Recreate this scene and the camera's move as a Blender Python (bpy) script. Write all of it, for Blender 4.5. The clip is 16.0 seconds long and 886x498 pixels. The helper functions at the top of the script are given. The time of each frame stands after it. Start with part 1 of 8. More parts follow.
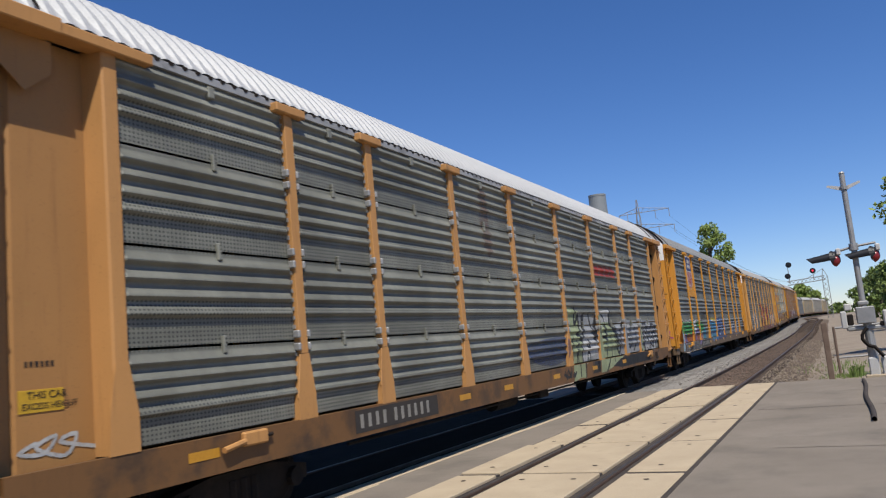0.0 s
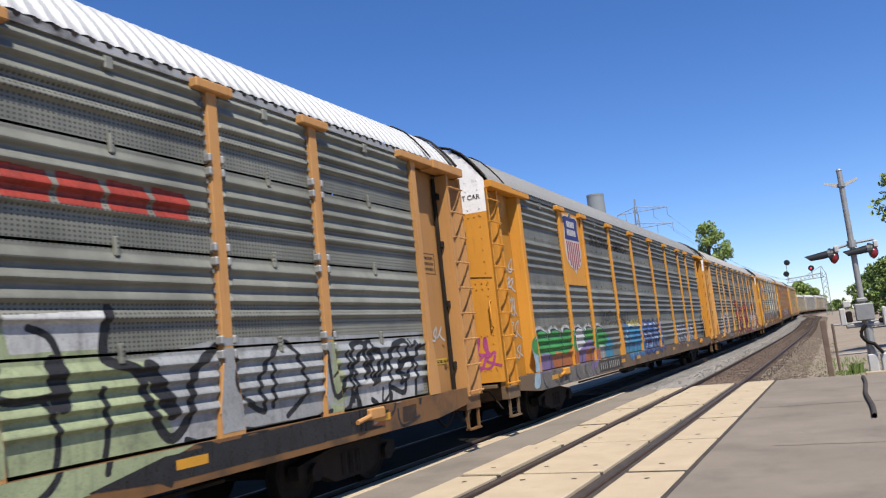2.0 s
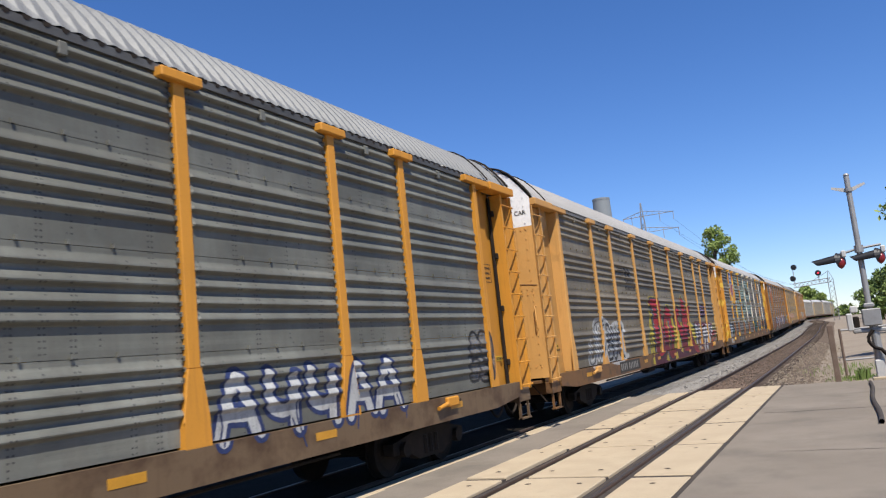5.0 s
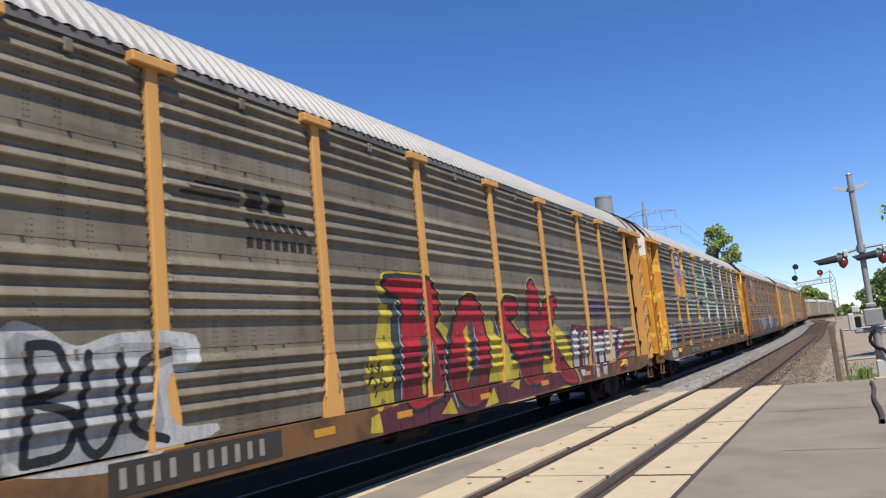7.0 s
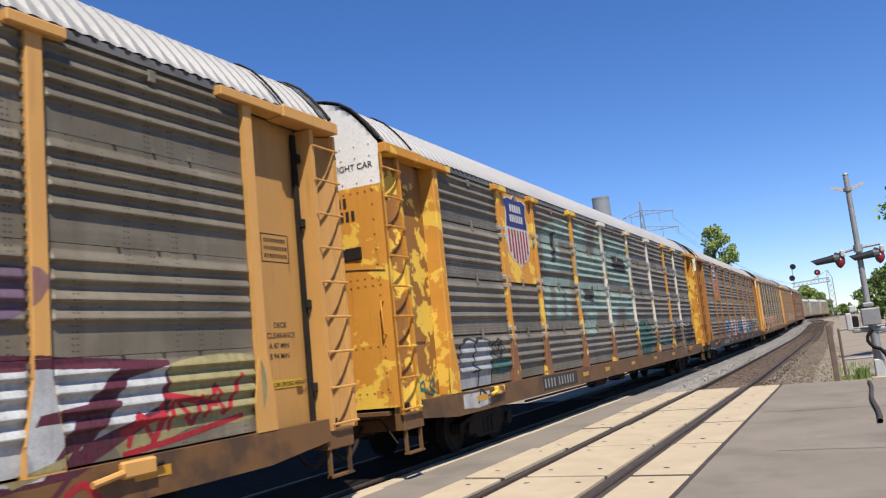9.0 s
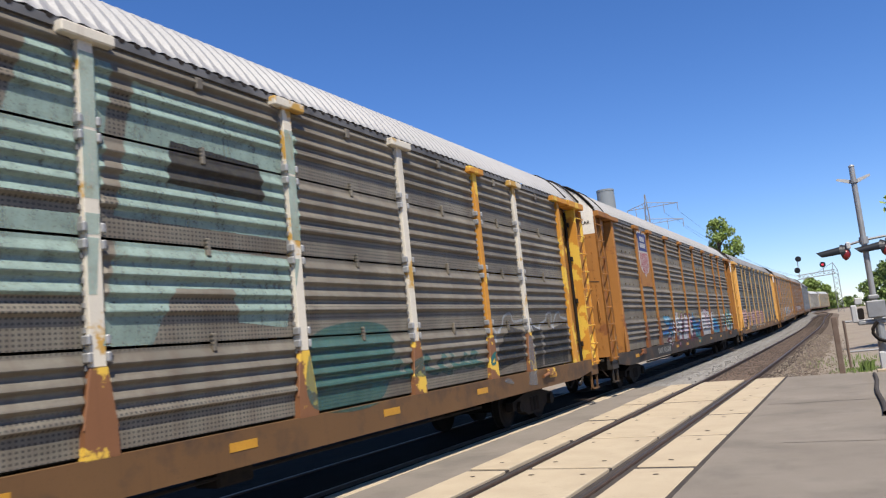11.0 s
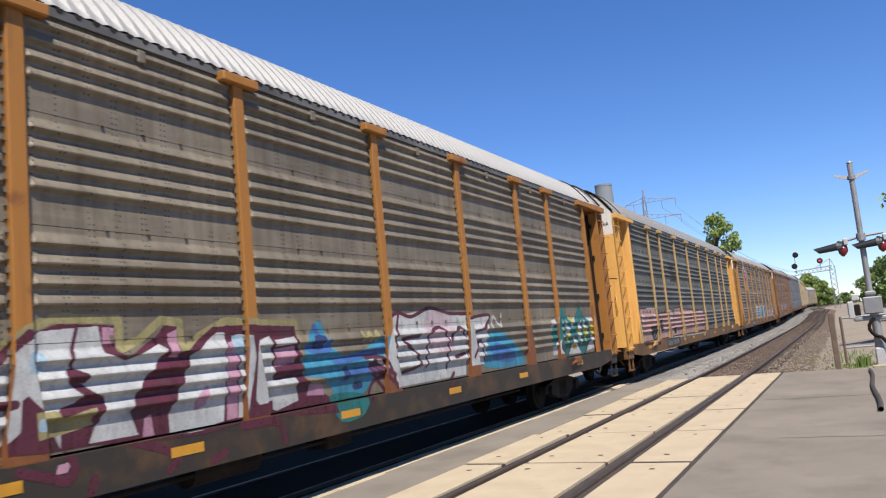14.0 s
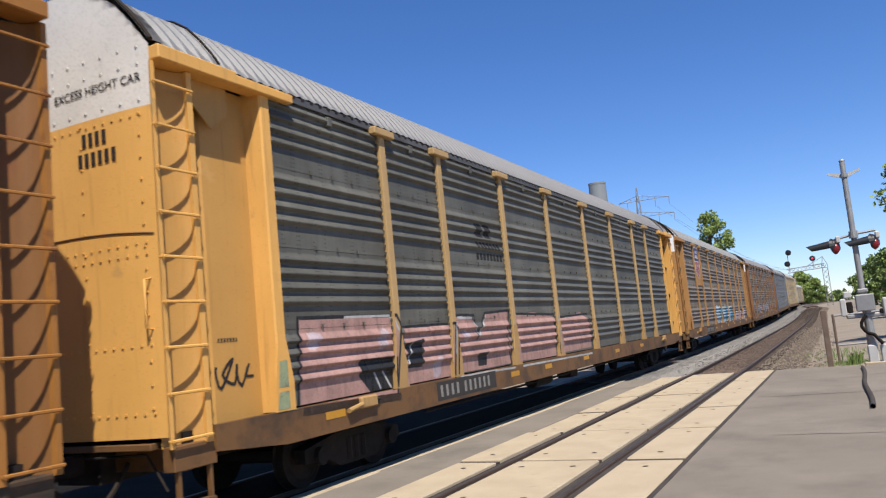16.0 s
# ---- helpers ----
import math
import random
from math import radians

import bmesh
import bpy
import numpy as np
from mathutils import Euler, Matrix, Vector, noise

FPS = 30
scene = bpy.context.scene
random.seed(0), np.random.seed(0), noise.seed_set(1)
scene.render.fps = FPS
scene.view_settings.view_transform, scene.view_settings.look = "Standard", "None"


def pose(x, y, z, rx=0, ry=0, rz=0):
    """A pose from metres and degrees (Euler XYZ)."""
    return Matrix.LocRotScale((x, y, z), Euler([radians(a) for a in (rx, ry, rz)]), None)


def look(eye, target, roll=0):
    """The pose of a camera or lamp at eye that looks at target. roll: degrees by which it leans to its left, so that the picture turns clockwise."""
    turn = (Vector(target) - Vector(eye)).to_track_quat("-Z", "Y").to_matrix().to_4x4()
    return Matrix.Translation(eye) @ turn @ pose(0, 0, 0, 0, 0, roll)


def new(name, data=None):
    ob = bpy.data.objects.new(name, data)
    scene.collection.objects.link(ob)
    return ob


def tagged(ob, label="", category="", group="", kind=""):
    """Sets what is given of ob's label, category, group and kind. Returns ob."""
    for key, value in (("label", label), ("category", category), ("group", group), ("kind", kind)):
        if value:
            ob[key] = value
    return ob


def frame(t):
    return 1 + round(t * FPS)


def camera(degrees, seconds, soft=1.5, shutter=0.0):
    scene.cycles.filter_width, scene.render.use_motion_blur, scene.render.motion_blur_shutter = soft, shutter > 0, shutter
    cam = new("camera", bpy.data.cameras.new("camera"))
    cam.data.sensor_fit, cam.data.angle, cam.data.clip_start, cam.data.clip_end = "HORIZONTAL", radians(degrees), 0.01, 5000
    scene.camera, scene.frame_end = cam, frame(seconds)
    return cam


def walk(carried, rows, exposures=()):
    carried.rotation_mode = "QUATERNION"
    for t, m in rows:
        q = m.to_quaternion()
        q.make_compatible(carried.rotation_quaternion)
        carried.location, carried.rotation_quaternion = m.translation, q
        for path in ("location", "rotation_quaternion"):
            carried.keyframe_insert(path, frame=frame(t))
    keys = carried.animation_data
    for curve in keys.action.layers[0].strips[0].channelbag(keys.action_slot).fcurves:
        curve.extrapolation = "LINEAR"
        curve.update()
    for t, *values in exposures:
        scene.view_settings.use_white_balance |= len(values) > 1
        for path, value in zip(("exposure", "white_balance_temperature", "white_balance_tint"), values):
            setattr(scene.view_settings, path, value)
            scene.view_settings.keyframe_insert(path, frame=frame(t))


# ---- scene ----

# ================= camera =================
EYE_Z = 1.815
# seconds, yaw, pitch, roll of the hand-held camera, which stands in one place
CAM_ROWS = [
    (0.0, 27.47, 7.48, 5.47), (0.5, 27.45, 7.45, 5.48), (1.0, 27.42, 7.39, 5.60), (1.5, 27.39, 7.39, 5.81),
    (2.0, 27.44, 7.55, 6.03), (2.5, 27.56, 7.69, 5.93), (3.0, 27.68, 7.79, 5.83), (3.5, 27.72, 7.85, 5.77),
    (6.0, 27.92, 7.84, 5.80), (6.5, 27.94, 7.78, 5.69), (7.0, 27.91, 7.68, 5.47), (7.5, 27.84, 7.59, 5.39),
    (8.0, 27.74, 7.63, 5.56), (8.5, 27.71, 7.68, 5.55), (9.0, 27.77, 7.76, 5.70), (9.5, 27.70, 7.67, 5.66),
    (12.0, 28.46, 7.03, 5.61), (12.5, 28.36, 6.90, 5.36), (13.0, 28.25, 6.74, 5.29), (13.5, 28.12, 6.80, 5.43),
    (14.0, 27.90, 6.79, 5.44), (14.5, 27.68, 6.78, 5.47), (15.0, 27.58, 6.70, 5.30), (15.5, 27.48, 6.62, 5.26),
    (16.0, 27.47, 6.62, 5.56)]
cam = camera(59.44, 16.0, soft=1.2, shutter=0.1)
walk(cam, [(t, pose(0, 0, EYE_Z, 90 + pitch, roll, yaw)) for t, yaw, pitch, roll in CAM_ROWS],
     exposures=[(0.0, 0.20), (0.5, 0.50), (1.0, 0.60), (1.5, 0.60), (2.5, 0.57), (3.5, 0.57), (6.0, 0.44), (6.5, 0.38), (7.0, 0.56), (8.0, 0.63), (9.0, 0.60), (9.5, 0.54), (12.0, 0.62), (12.5, 0.58), (13.0, 0.54), (14.0, 0.64), (15.0, 0.62), (16.0, 0.54)])

# ================= light =================
TO_SUN = Vector((0.92, -1.0, 2.2)).normalized()
world = bpy.data.worlds.new("sky")
scene.world = world
world.use_nodes = True
wn = world.node_tree
sky = wn.nodes.new("ShaderNodeTexSky")
sky.sky_type, sky.sun_disc = "NISHITA", False
sky.sun_elevation = math.asin(TO_SUN.z)
sky.sun_rotation = math.atan2(TO_SUN.x, TO_SUN.y)
sky.altitude = 900
sky.air_density, sky.dust_density, sky.ozone_density = 1.0, 0.0, 3.0
vivid = wn.nodes.new("ShaderNodeHueSaturation")
vivid.inputs["Saturation"].default_value = 1.2
wn.links.new(sky.outputs[0], vivid.inputs["Color"])
clear = wn.nodes.new("ShaderNodeMix")
clear.data_type, clear.blend_type = "RGBA", "MULTIPLY"
clear.inputs[0].default_value = 1.0
clear.inputs[7].default_value = (0.90, 0.94, 1.18, 1)
wn.links.new(vivid.outputs[0], clear.inputs[6])
wn.links.new(clear.outputs[2], wn.nodes["Background"].inputs[0])
wn.nodes["Background"].inputs[1].default_value = 0.088
sun = new("sun", bpy.data.lights.new("sun", "SUN"))
sun.data.energy, sun.data.angle, sun.data.color = 5.0, radians(0.53), (1.0, 0.95, 0.87)
sun.matrix_world = look(TO_SUN * 60, (0, 0, 0))

# ================= the lie of the tracks =================
X_NEAR = -3.794            # centre of the near track at the crossing
TRAIN_OFF = -3.873         # centre of the train's track from it
BEND_AT = (0, 30, 60, 90, 120, 160, 210, 260, 320, 410)
BEND = (0.0004, -0.000575, 0.000498, -0.001117, 0.001147, -0.002417, 0.001808, 0.001934, -0.001391, -0.001822)
RISE_AT, RISE = (0, 50, 100, 170, 260, 400), (0.0, 0.0018, 0.0148, 0.0027, 0.0073, -0.0102)
S = np.arange(-200.0, 521.0, 1.0)
TURN = np.cumsum(np.where((S > 0) & (S < 430), np.interp(S, BEND_AT, BEND), 0.0))
PX = np.cumsum(np.sin(TURN))
PX = X_NEAR + PX - np.interp(0, S, PX)
PY = np.cumsum(np.cos(TURN))
PY = PY - np.interp(0, S, PY)
PZ = np.cumsum(np.where((S > 0) & (S < 420), np.interp(S, RISE_AT, RISE), 0.0))


def along(s, off=0.0, z=0.0):
    """The place s metres up the near track, off metres to its right, z above its rails."""
    a = float(np.interp(s, S, TURN))
    return Vector((float(np.interp(s, S, PX)) + off * math.cos(a), float(np.interp(s, S, PY)) - off * math.sin(a),
                   float(np.interp(s, S, PZ)) + z))


def lie(y):
    """Height of the land at y."""
    return float(np.interp(y, PY, PZ))


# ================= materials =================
REFLECT_BY = 0.627         # lowers all surface colours alike, so that shade is deeper at the raised exposure


def lowered(col):
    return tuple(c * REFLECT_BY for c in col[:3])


def nodes_of(name):
    m = bpy.data.materials.new(name)
    m.use_nodes = True
    nt = m.node_tree
    return m, nt, nt.nodes["Principled BSDF"]


def math_node(nt, op, a, b=None):
    n = nt.nodes.new("ShaderNodeMath")
    n.operation = op
    for i, v in enumerate((a, b)):
        if v is None:
            continue
        if isinstance(v, (int, float)):
            n.inputs[i].default_value = v
        else:
            nt.links.new(v, n.inputs[i])
    return n.outputs[0]


def mix(nt, fac, a, b):
    n = nt.nodes.new("ShaderNodeMix")
    n.data_type = "RGBA"
    for i, v in ((0, fac), (6, a), (7, b)):
        if isinstance(v, (int, float)):
            n.inputs[i].default_value = v
        elif isinstance(v, tuple):
            n.inputs[i].default_value = (*v[:3], 1)
        else:
            nt.links.new(v, n.inputs[i])
    return n.outputs[2]


def coords(nt, stretch=(1, 1, 1), source="Object", shift=0.0):
    tc = nt.nodes.new("ShaderNodeTexCoord")
    mp = nt.nodes.new("ShaderNodeMapping")
    mp.inputs["Scale"].default_value = stretch
    mp.inputs["Location"].default_value = (shift, shift * 0.7, shift * 1.3)
    nt.links.new(tc.outputs[source], mp.inputs[0])
    return mp.outputs[0]


def noise_node(nt, vec, scale, detail=5.0, rough=0.6):
    n = nt.nodes.new("ShaderNodeTexNoise")
    n.inputs["Scale"].default_value, n.inputs["Detail"].default_value, n.inputs["Roughness"].default_value = scale, detail, rough
    nt.links.new(vec, n.inputs["Vector"])
    return n.outputs[0]


def ramp(nt, val, lo, hi):
    n = nt.nodes.new("ShaderNodeMapRange")
    n.inputs[1].default_value, n.inputs[2].default_value = lo, hi
    nt.links.new(val, n.inputs[0])
    return n.outputs[0]


def bump(nt, bsdf, height, strength, distance):
    b = nt.nodes.new("ShaderNodeBump")
    b.inputs["Strength"].default_value, b.inputs["Distance"].default_value = strength, distance
    nt.links.new(height, b.inputs["Height"])
    nt.links.new(b.outputs[0], bsdf.inputs["Normal"])


def rough_surface(name, a, b, scale=3.0, fine=60.0, rough=0.85, metal=0.0, bump_by=0.3, bump_m=0.01, stain=None, stain_at=(0.55, 0.7),
                  stretch=(1, 1, 1), shift=0.0, spec=0.4):
    """Two tones in patches, a fine grain, and stains of another colour."""
    m, nt, bsdf = nodes_of(name)
    a, b, stain = lowered(a), lowered(b), lowered(stain) if stain else None
    v = coords(nt, stretch, shift=shift)
    big, small = noise_node(nt, v, scale), noise_node(nt, v, fine, 3.0)
    col = mix(nt, ramp(nt, big, 0.35, 0.65), a, b)
    dark = tuple(c * 0.55 for c in a)
    col = mix(nt, math_node(nt, "MULTIPLY", ramp(nt, small, 0.5, 0.75), 0.5), col, dark)
    if stain:
        third = noise_node(nt, coords(nt, stretch, shift=shift + 5.3), scale * 1.7, 6.0, 0.65)
        col = mix(nt, ramp(nt, third, *stain_at), col, stain)
    nt.links.new(col, bsdf.inputs["Base Color"])
    bsdf.inputs["Roughness"].default_value, bsdf.inputs["Metallic"].default_value = rough, metal
    bsdf.inputs["Specular IOR Level"].default_value = spec
    bump(nt, bsdf, small, bump_by, bump_m)
    return m


def car_paint(name, base, worn, rust, worn_at=(0.62, 0.66), shift=0.0):
    """Old railway paint: faded, streaked down, worn to another coat, with rust low down in patches."""
    m, nt, bsdf = nodes_of(name)
    base, worn, rust = lowered(tuple(c * 1.15 for c in base)), lowered(tuple(c * 1.12 for c in worn)), lowered(rust)
    v = coords(nt, shift=shift)
    streak = noise_node(nt, coords(nt, (5, 5, 0.35), shift=shift), 2.2, 5.0)
    big, fine = noise_node(nt, v, 0.9), noise_node(nt, v, 45.0, 3.0)
    col = mix(nt, ramp(nt, big, 0.3, 0.7), base, tuple(c * 0.88 for c in base))
    col = mix(nt, ramp(nt, noise_node(nt, coords(nt, (1, 1, 1.15), shift=shift + 3), 1.5, 8.0, 0.6), *worn_at), col, worn)
    col = mix(nt, math_node(nt, "MULTIPLY", ramp(nt, streak, 0.56, 0.8), 0.38), col, rust)
    col = mix(nt, math_node(nt, "MULTIPLY", ramp(nt, fine, 0.6, 0.8), 0.4), col, tuple(c * 0.4 for c in rust))
    nt.links.new(col, bsdf.inputs["Base Color"])
    bsdf.inputs["Roughness"].default_value, bsdf.inputs["Specular IOR Level"].default_value = 0.62, 0.35
    bump(nt, bsdf, fine, 0.15, 0.004)
    return m


def panel_metal(name, base, dirt, dirt_amount=0.5, holes=False, shift=0.0):
    """Weathered galvanised sheet, streaked downwards; punched with small holes or set with rows of rivets."""
    m, nt, bsdf = nodes_of(name)
    v = coords(nt, shift=shift)
    base, dirt = lowered((base[0] * 1.27, base[1] * 1.17, base[2] * 0.95)), lowered((dirt[0] * 1.15, dirt[1] * 1.1, dirt[2]))
    streak = noise_node(nt, coords(nt, (3, 3.2, 0.22), shift=shift), 2.0, 6.0, 0.65)
    lengthwise = noise_node(nt, coords(nt, (1, 0.25, 5.0), shift=shift), 1.6, 4.0)
    fine = noise_node(nt, v, 38.0, 3.0)
    col = mix(nt, ramp(nt, noise_node(nt, v, 0.8, 7.0, 0.65), 0.38, 0.62), base, tuple(c * 0.6 for c in base))
    col = mix(nt, math_node(nt, "MULTIPLY", ramp(nt, lengthwise, 0.5, 0.8), 0.5), col, tuple(min(1, c * 1.5) for c in base))
    col = mix(nt, math_node(nt, "MULTIPLY", ramp(nt, streak, 0.42, 0.72), dirt_amount), col, dirt)
    col = mix(nt, math_node(nt, "MULTIPLY", ramp(nt, fine, 0.58, 0.75), 0.4), col, tuple(c * 0.4 for c in base))
    each = nt.nodes.new("ShaderNodeObjectInfo")
    col = mix(nt, math_node(nt, "MULTIPLY", each.outputs["Random"], 0.34), col, tuple(c * 0.35 for c in base))
    sep = nt.nodes.new("ShaderNodeSeparateXYZ")
    nt.links.new(coords(nt), sep.inputs[0])
    py, pz = (0.056, 0.046) if holes else (0.31, 0.058)
    fy = math_node(nt, "SUBTRACT", math_node(nt, "FRACT", math_node(nt, "MULTIPLY", sep.outputs[1], 1 / py)), 0.5)
    fz = math_node(nt, "SUBTRACT", math_node(nt, "FRACT", math_node(nt, "MULTIPLY", sep.outputs[2], 1 / pz)), 0.5)
    dy, dz = math_node(nt, "MULTIPLY", fy, py), math_node(nt, "MULTIPLY", fz, pz)
    if not holes:
        dy = math_node(nt, "SUBTRACT", math_node(nt, "ABSOLUTE", dy), 0.024)
    d = math_node(nt, "SQRT", math_node(nt, "ADD", math_node(nt, "MULTIPLY", dy, dy), math_node(nt, "MULTIPLY", dz, dz)))
    spot = math_node(nt, "LESS_THAN", d, 0.0125 if holes else 0.0105)
    if holes:
        patch = ramp(nt, math_node(nt, "SINE", math_node(nt, "MULTIPLY", sep.outputs[2], 6.0)), -0.2, 0.1)
        spot = math_node(nt, "MULTIPLY", spot, patch)
    else:
        rows_on = noise_node(nt, coords(nt, (0.0, 2.6, 0.9), shift=shift + 1.0), 1.0, 3.0)
        spot = math_node(nt, "MULTIPLY", spot, math_node(nt, "GREATER_THAN", rows_on, 0.50))
    col = mix(nt, math_node(nt, "MULTIPLY", spot, 0.85), col, (0.012, 0.012, 0.013))
    nt.links.new(col, bsdf.inputs["Base Color"])
    bsdf.inputs["Roughness"].default_value, bsdf.inputs["Metallic"].default_value = 0.58, 0.10
    bsdf.inputs["Specular IOR Level"].default_value = 0.35
    bump(nt, bsdf, fine, 0.12, 0.004)
    return m


def plain(name, col, rough=0.6, metal=0.0, glow=0.0):
    m = rough_surface(name, col, tuple(c * 0.8 for c in col), 4.0, 50.0, rough, metal, 0.1, 0.003)
    if glow:
        b = m.node_tree.nodes["Principled BSDF"]
        b.inputs["Emission Color"].default_value, b.inputs["Emission Strength"].default_value = (*col, 1), glow
    return m


def spray(name, col, cover=1.0):
    """Spray paint on dusty sheet: patchy, streaked and worn thin in places, so that the sheet shows through."""
    m = rough_surface(name, col, tuple(c * 0.72 for c in col), 2.5, 40.0, 0.62, 0.0, 0.1, 0.003,
                      stain=tuple(c * 0.4 + 0.03 for c in col), stain_at=(0.55, 0.75))
    nt = m.node_tree
    b = nt.nodes["Principled BSDF"]
    worn = noise_node(nt, coords(nt, (3, 3, 0.5), shift=2.0), 2.4, 6.0, 0.7)
    speck = noise_node(nt, coords(nt, shift=9.0), 26.0, 4.0, 0.7)
    keep = math_node(nt, "MULTIPLY", ramp(nt, worn, 0.72, 0.5), ramp(nt, speck, 0.72, 0.55))
    keep = math_node(nt, "ADD", math_node(nt, "MULTIPLY", keep, 0.35), 0.65)
    nt.links.new(math_node(nt, "MULTIPLY", keep, cover), b.inputs["Alpha"])
    return m


ASPHALT = rough_surface("asphalt", (0.28, 0.238, 0.192), (0.34, 0.29, 0.235), 0.5, 90.0, 0.92, 0, 0.5, 0.01, (0.20, 0.175, 0.145), (0.5, 0.8), spec=0.12)
CONCRETE = rough_surface("concrete", (0.66, 0.53, 0.355), (0.57, 0.45, 0.30), 1.3, 70.0, 0.9, 0, 0.25, 0.006, (0.40, 0.32, 0.22), (0.6, 0.8))
BALLAST = rough_surface("ballast", (0.20, 0.185, 0.165), (0.30, 0.28, 0.25), 6.0, 22.0, 0.95, 0, 1.0, 0.06, (0.16, 0.11, 0.07), (0.5, 0.7))
BED_DIRT = rough_surface("bed_dirt", (0.14, 0.095, 0.06), (0.21, 0.15, 0.10), 2.0, 18.0, 0.95, 0, 0.8, 0.05, (0.08, 0.055, 0.04), (0.5, 0.7))
STONE = rough_surface("stone", (0.27, 0.25, 0.225), (0.40, 0.37, 0.33), 9.0, 40.0, 0.92, 0, 0.5, 0.01)
GRIT = rough_surface("grit", (0.36, 0.29, 0.21), (0.46, 0.38, 0.29), 9.0, 40.0, 0.95, 0, 0.5, 0.01)
EARTH = rough_surface("earth", (0.33, 0.26, 0.19), (0.40, 0.33, 0.25), 0.35, 14.0, 0.95, 0, 0.6, 0.04, (0.15, 0.17, 0.07), (0.6, 0.75))
# oily dirt, taken down to near black to carry the train's shade
OILY_SHADE = rough_surface("oily_dirt_shade", (0.014, 0.012, 0.010), (0.026, 0.021, 0.017), 2.0, 30.0, 1.0, 0, 0.6, 0.02, spec=0.05)
RUST_STEEL = rough_surface("rail_side", (0.11, 0.07, 0.05), (0.16, 0.10, 0.07), 3.0, 50.0, 0.75, 0.4, 0.3, 0.004)
RAIL_HEAD = rough_surface("rail_head", (0.17, 0.15, 0.14), (0.11, 0.095, 0.085), 2.0, 60.0, 0.5, 0.6, 0.1, 0.002)
RUBBER = rough_surface("rubber", (0.055, 0.043, 0.035), (0.09, 0.07, 0.055), 2.0, 40.0, 0.9, 0, 0.4, 0.006)
TIE_WOOD = rough_surface("tie_wood", (0.09, 0.065, 0.045), (0.14, 0.10, 0.075), 4.0, 40.0, 0.95, 0, 0.6, 0.01)
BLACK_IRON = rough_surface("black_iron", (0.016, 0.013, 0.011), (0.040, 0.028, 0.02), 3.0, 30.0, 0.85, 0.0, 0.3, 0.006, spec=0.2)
GALV = rough_surface("galvanised_steel", (0.52, 0.51, 0.49), (0.42, 0.41, 0.39), 3.0, 40.0, 0.55, 0.5, 0.1, 0.003)
TORN_SEAL = rough_surface("torn_seal", (0.10, 0.095, 0.09), (0.20, 0.19, 0.18), 3.0, 30.0, 0.9, 0, 0.4, 0.01, (0.03, 0.03, 0.03), (0.45, 0.6))
LAMP_BLACK = plain("lamp_black", (0.018, 0.018, 0.02), 0.5)
WORN_CREAM = car_paint("worn_cream", (0.80, 0.72, 0.58), (0.62, 0.36, 0.08), (0.16, 0.07, 0.03), (0.56, 0.6))
LAMP_RED = plain("lamp_red", (0.30, 0.02, 0.02), 0.3)
WHITE_PAINT = rough_surface("white_paint", (0.72, 0.70, 0.66), (0.62, 0.60, 0.56), 2.0, 40.0, 0.6, 0, 0.15, 0.004, (0.42, 0.36, 0.28), (0.62, 0.75))
RUSTY_POST = rough_surface("rusty_post", (0.22, 0.15, 0.11), (0.28, 0.20, 0.15), 3.0, 30.0, 0.85, 0.2, 0.3, 0.006)
LEAF = rough_surface("leaf", (0.27, 0.37, 0.075), (0.36, 0.45, 0.11), 0.7, 9.0, 0.6, 0, 0.1, 0.01)
LEAF_DARK = rough_surface("leaf_dark", (0.19, 0.28, 0.06), (0.26, 0.34, 0.09), 0.4, 6.0, 0.65, 0, 0.1, 0.01)
BARK = rough_surface("bark", (0.10, 0.075, 0.055), (0.15, 0.115, 0.085), 4.0, 30.0, 0.95, 0, 0.6, 0.02)
TANK_GREY = plain("tank_grey", (0.34, 0.37, 0.38), 0.5)
INK = spray("black_spray", (0.02, 0.02, 0.022))
LETTER_DARK = plain("stencil_dark", (0.035, 0.022, 0.015), 0.7)
MARK_BLACK = plain("mark_black", (0.05, 0.042, 0.036), 0.75)
LETTER_WHITE = plain("stencil_white", (0.36, 0.34, 0.30), 0.7)
PLATE_YELLOW = plain("plate_yellow", (0.75, 0.45, 0.03), 0.6)
REFLECT = plain("reflector_amber", (0.75, 0.36, 0.03), 0.45)
SHIELD_BLUE = plain("shield_blue", (0.035, 0.045, 0.20), 0.6)
SHIELD_RED = plain("shield_red", (0.42, 0.035, 0.045), 0.6)
SHIELD_WHITE = plain("shield_white", (0.70, 0.67, 0.62), 0.6)


# ================= mesh helpers =================
# parts made of pieces too small to pick apart
TINY = ("edge_trim", "eave_teeth", "rivets", "seam_hardware", "data_stencil", "reporting_mark", "graffiti", "emblem", "shield_lettering", "lettering")

def link(name, me, material, parent=None, label=""):
    ob = new(name, me)
    if material:
        if not me.materials:
            me.materials.append(material)
        elif me.materials[0] is not material:
            ob.material_slots[0].link = "OBJECT"
            ob.material_slots[0].material = material
    if parent:
        ob.parent = parent
    if label:
        tagged(ob, label)
    if name in TINY:
        tagged(ob, kind="stuff")
    return ob


def mesh_of(name, bm, smooth=False):
    me = bpy.data.meshes.new(name)
    bmesh.ops.recalc_face_normals(bm, faces=bm.faces)
    bm.to_mesh(me)
    bm.free()
    if smooth:
        for f in me.polygons:
            f.use_smooth = True
    return me


def part(name, bm, material, parent=None, label="", smooth=False):
    return link(name, mesh_of(name, bm, smooth), material, parent, label)


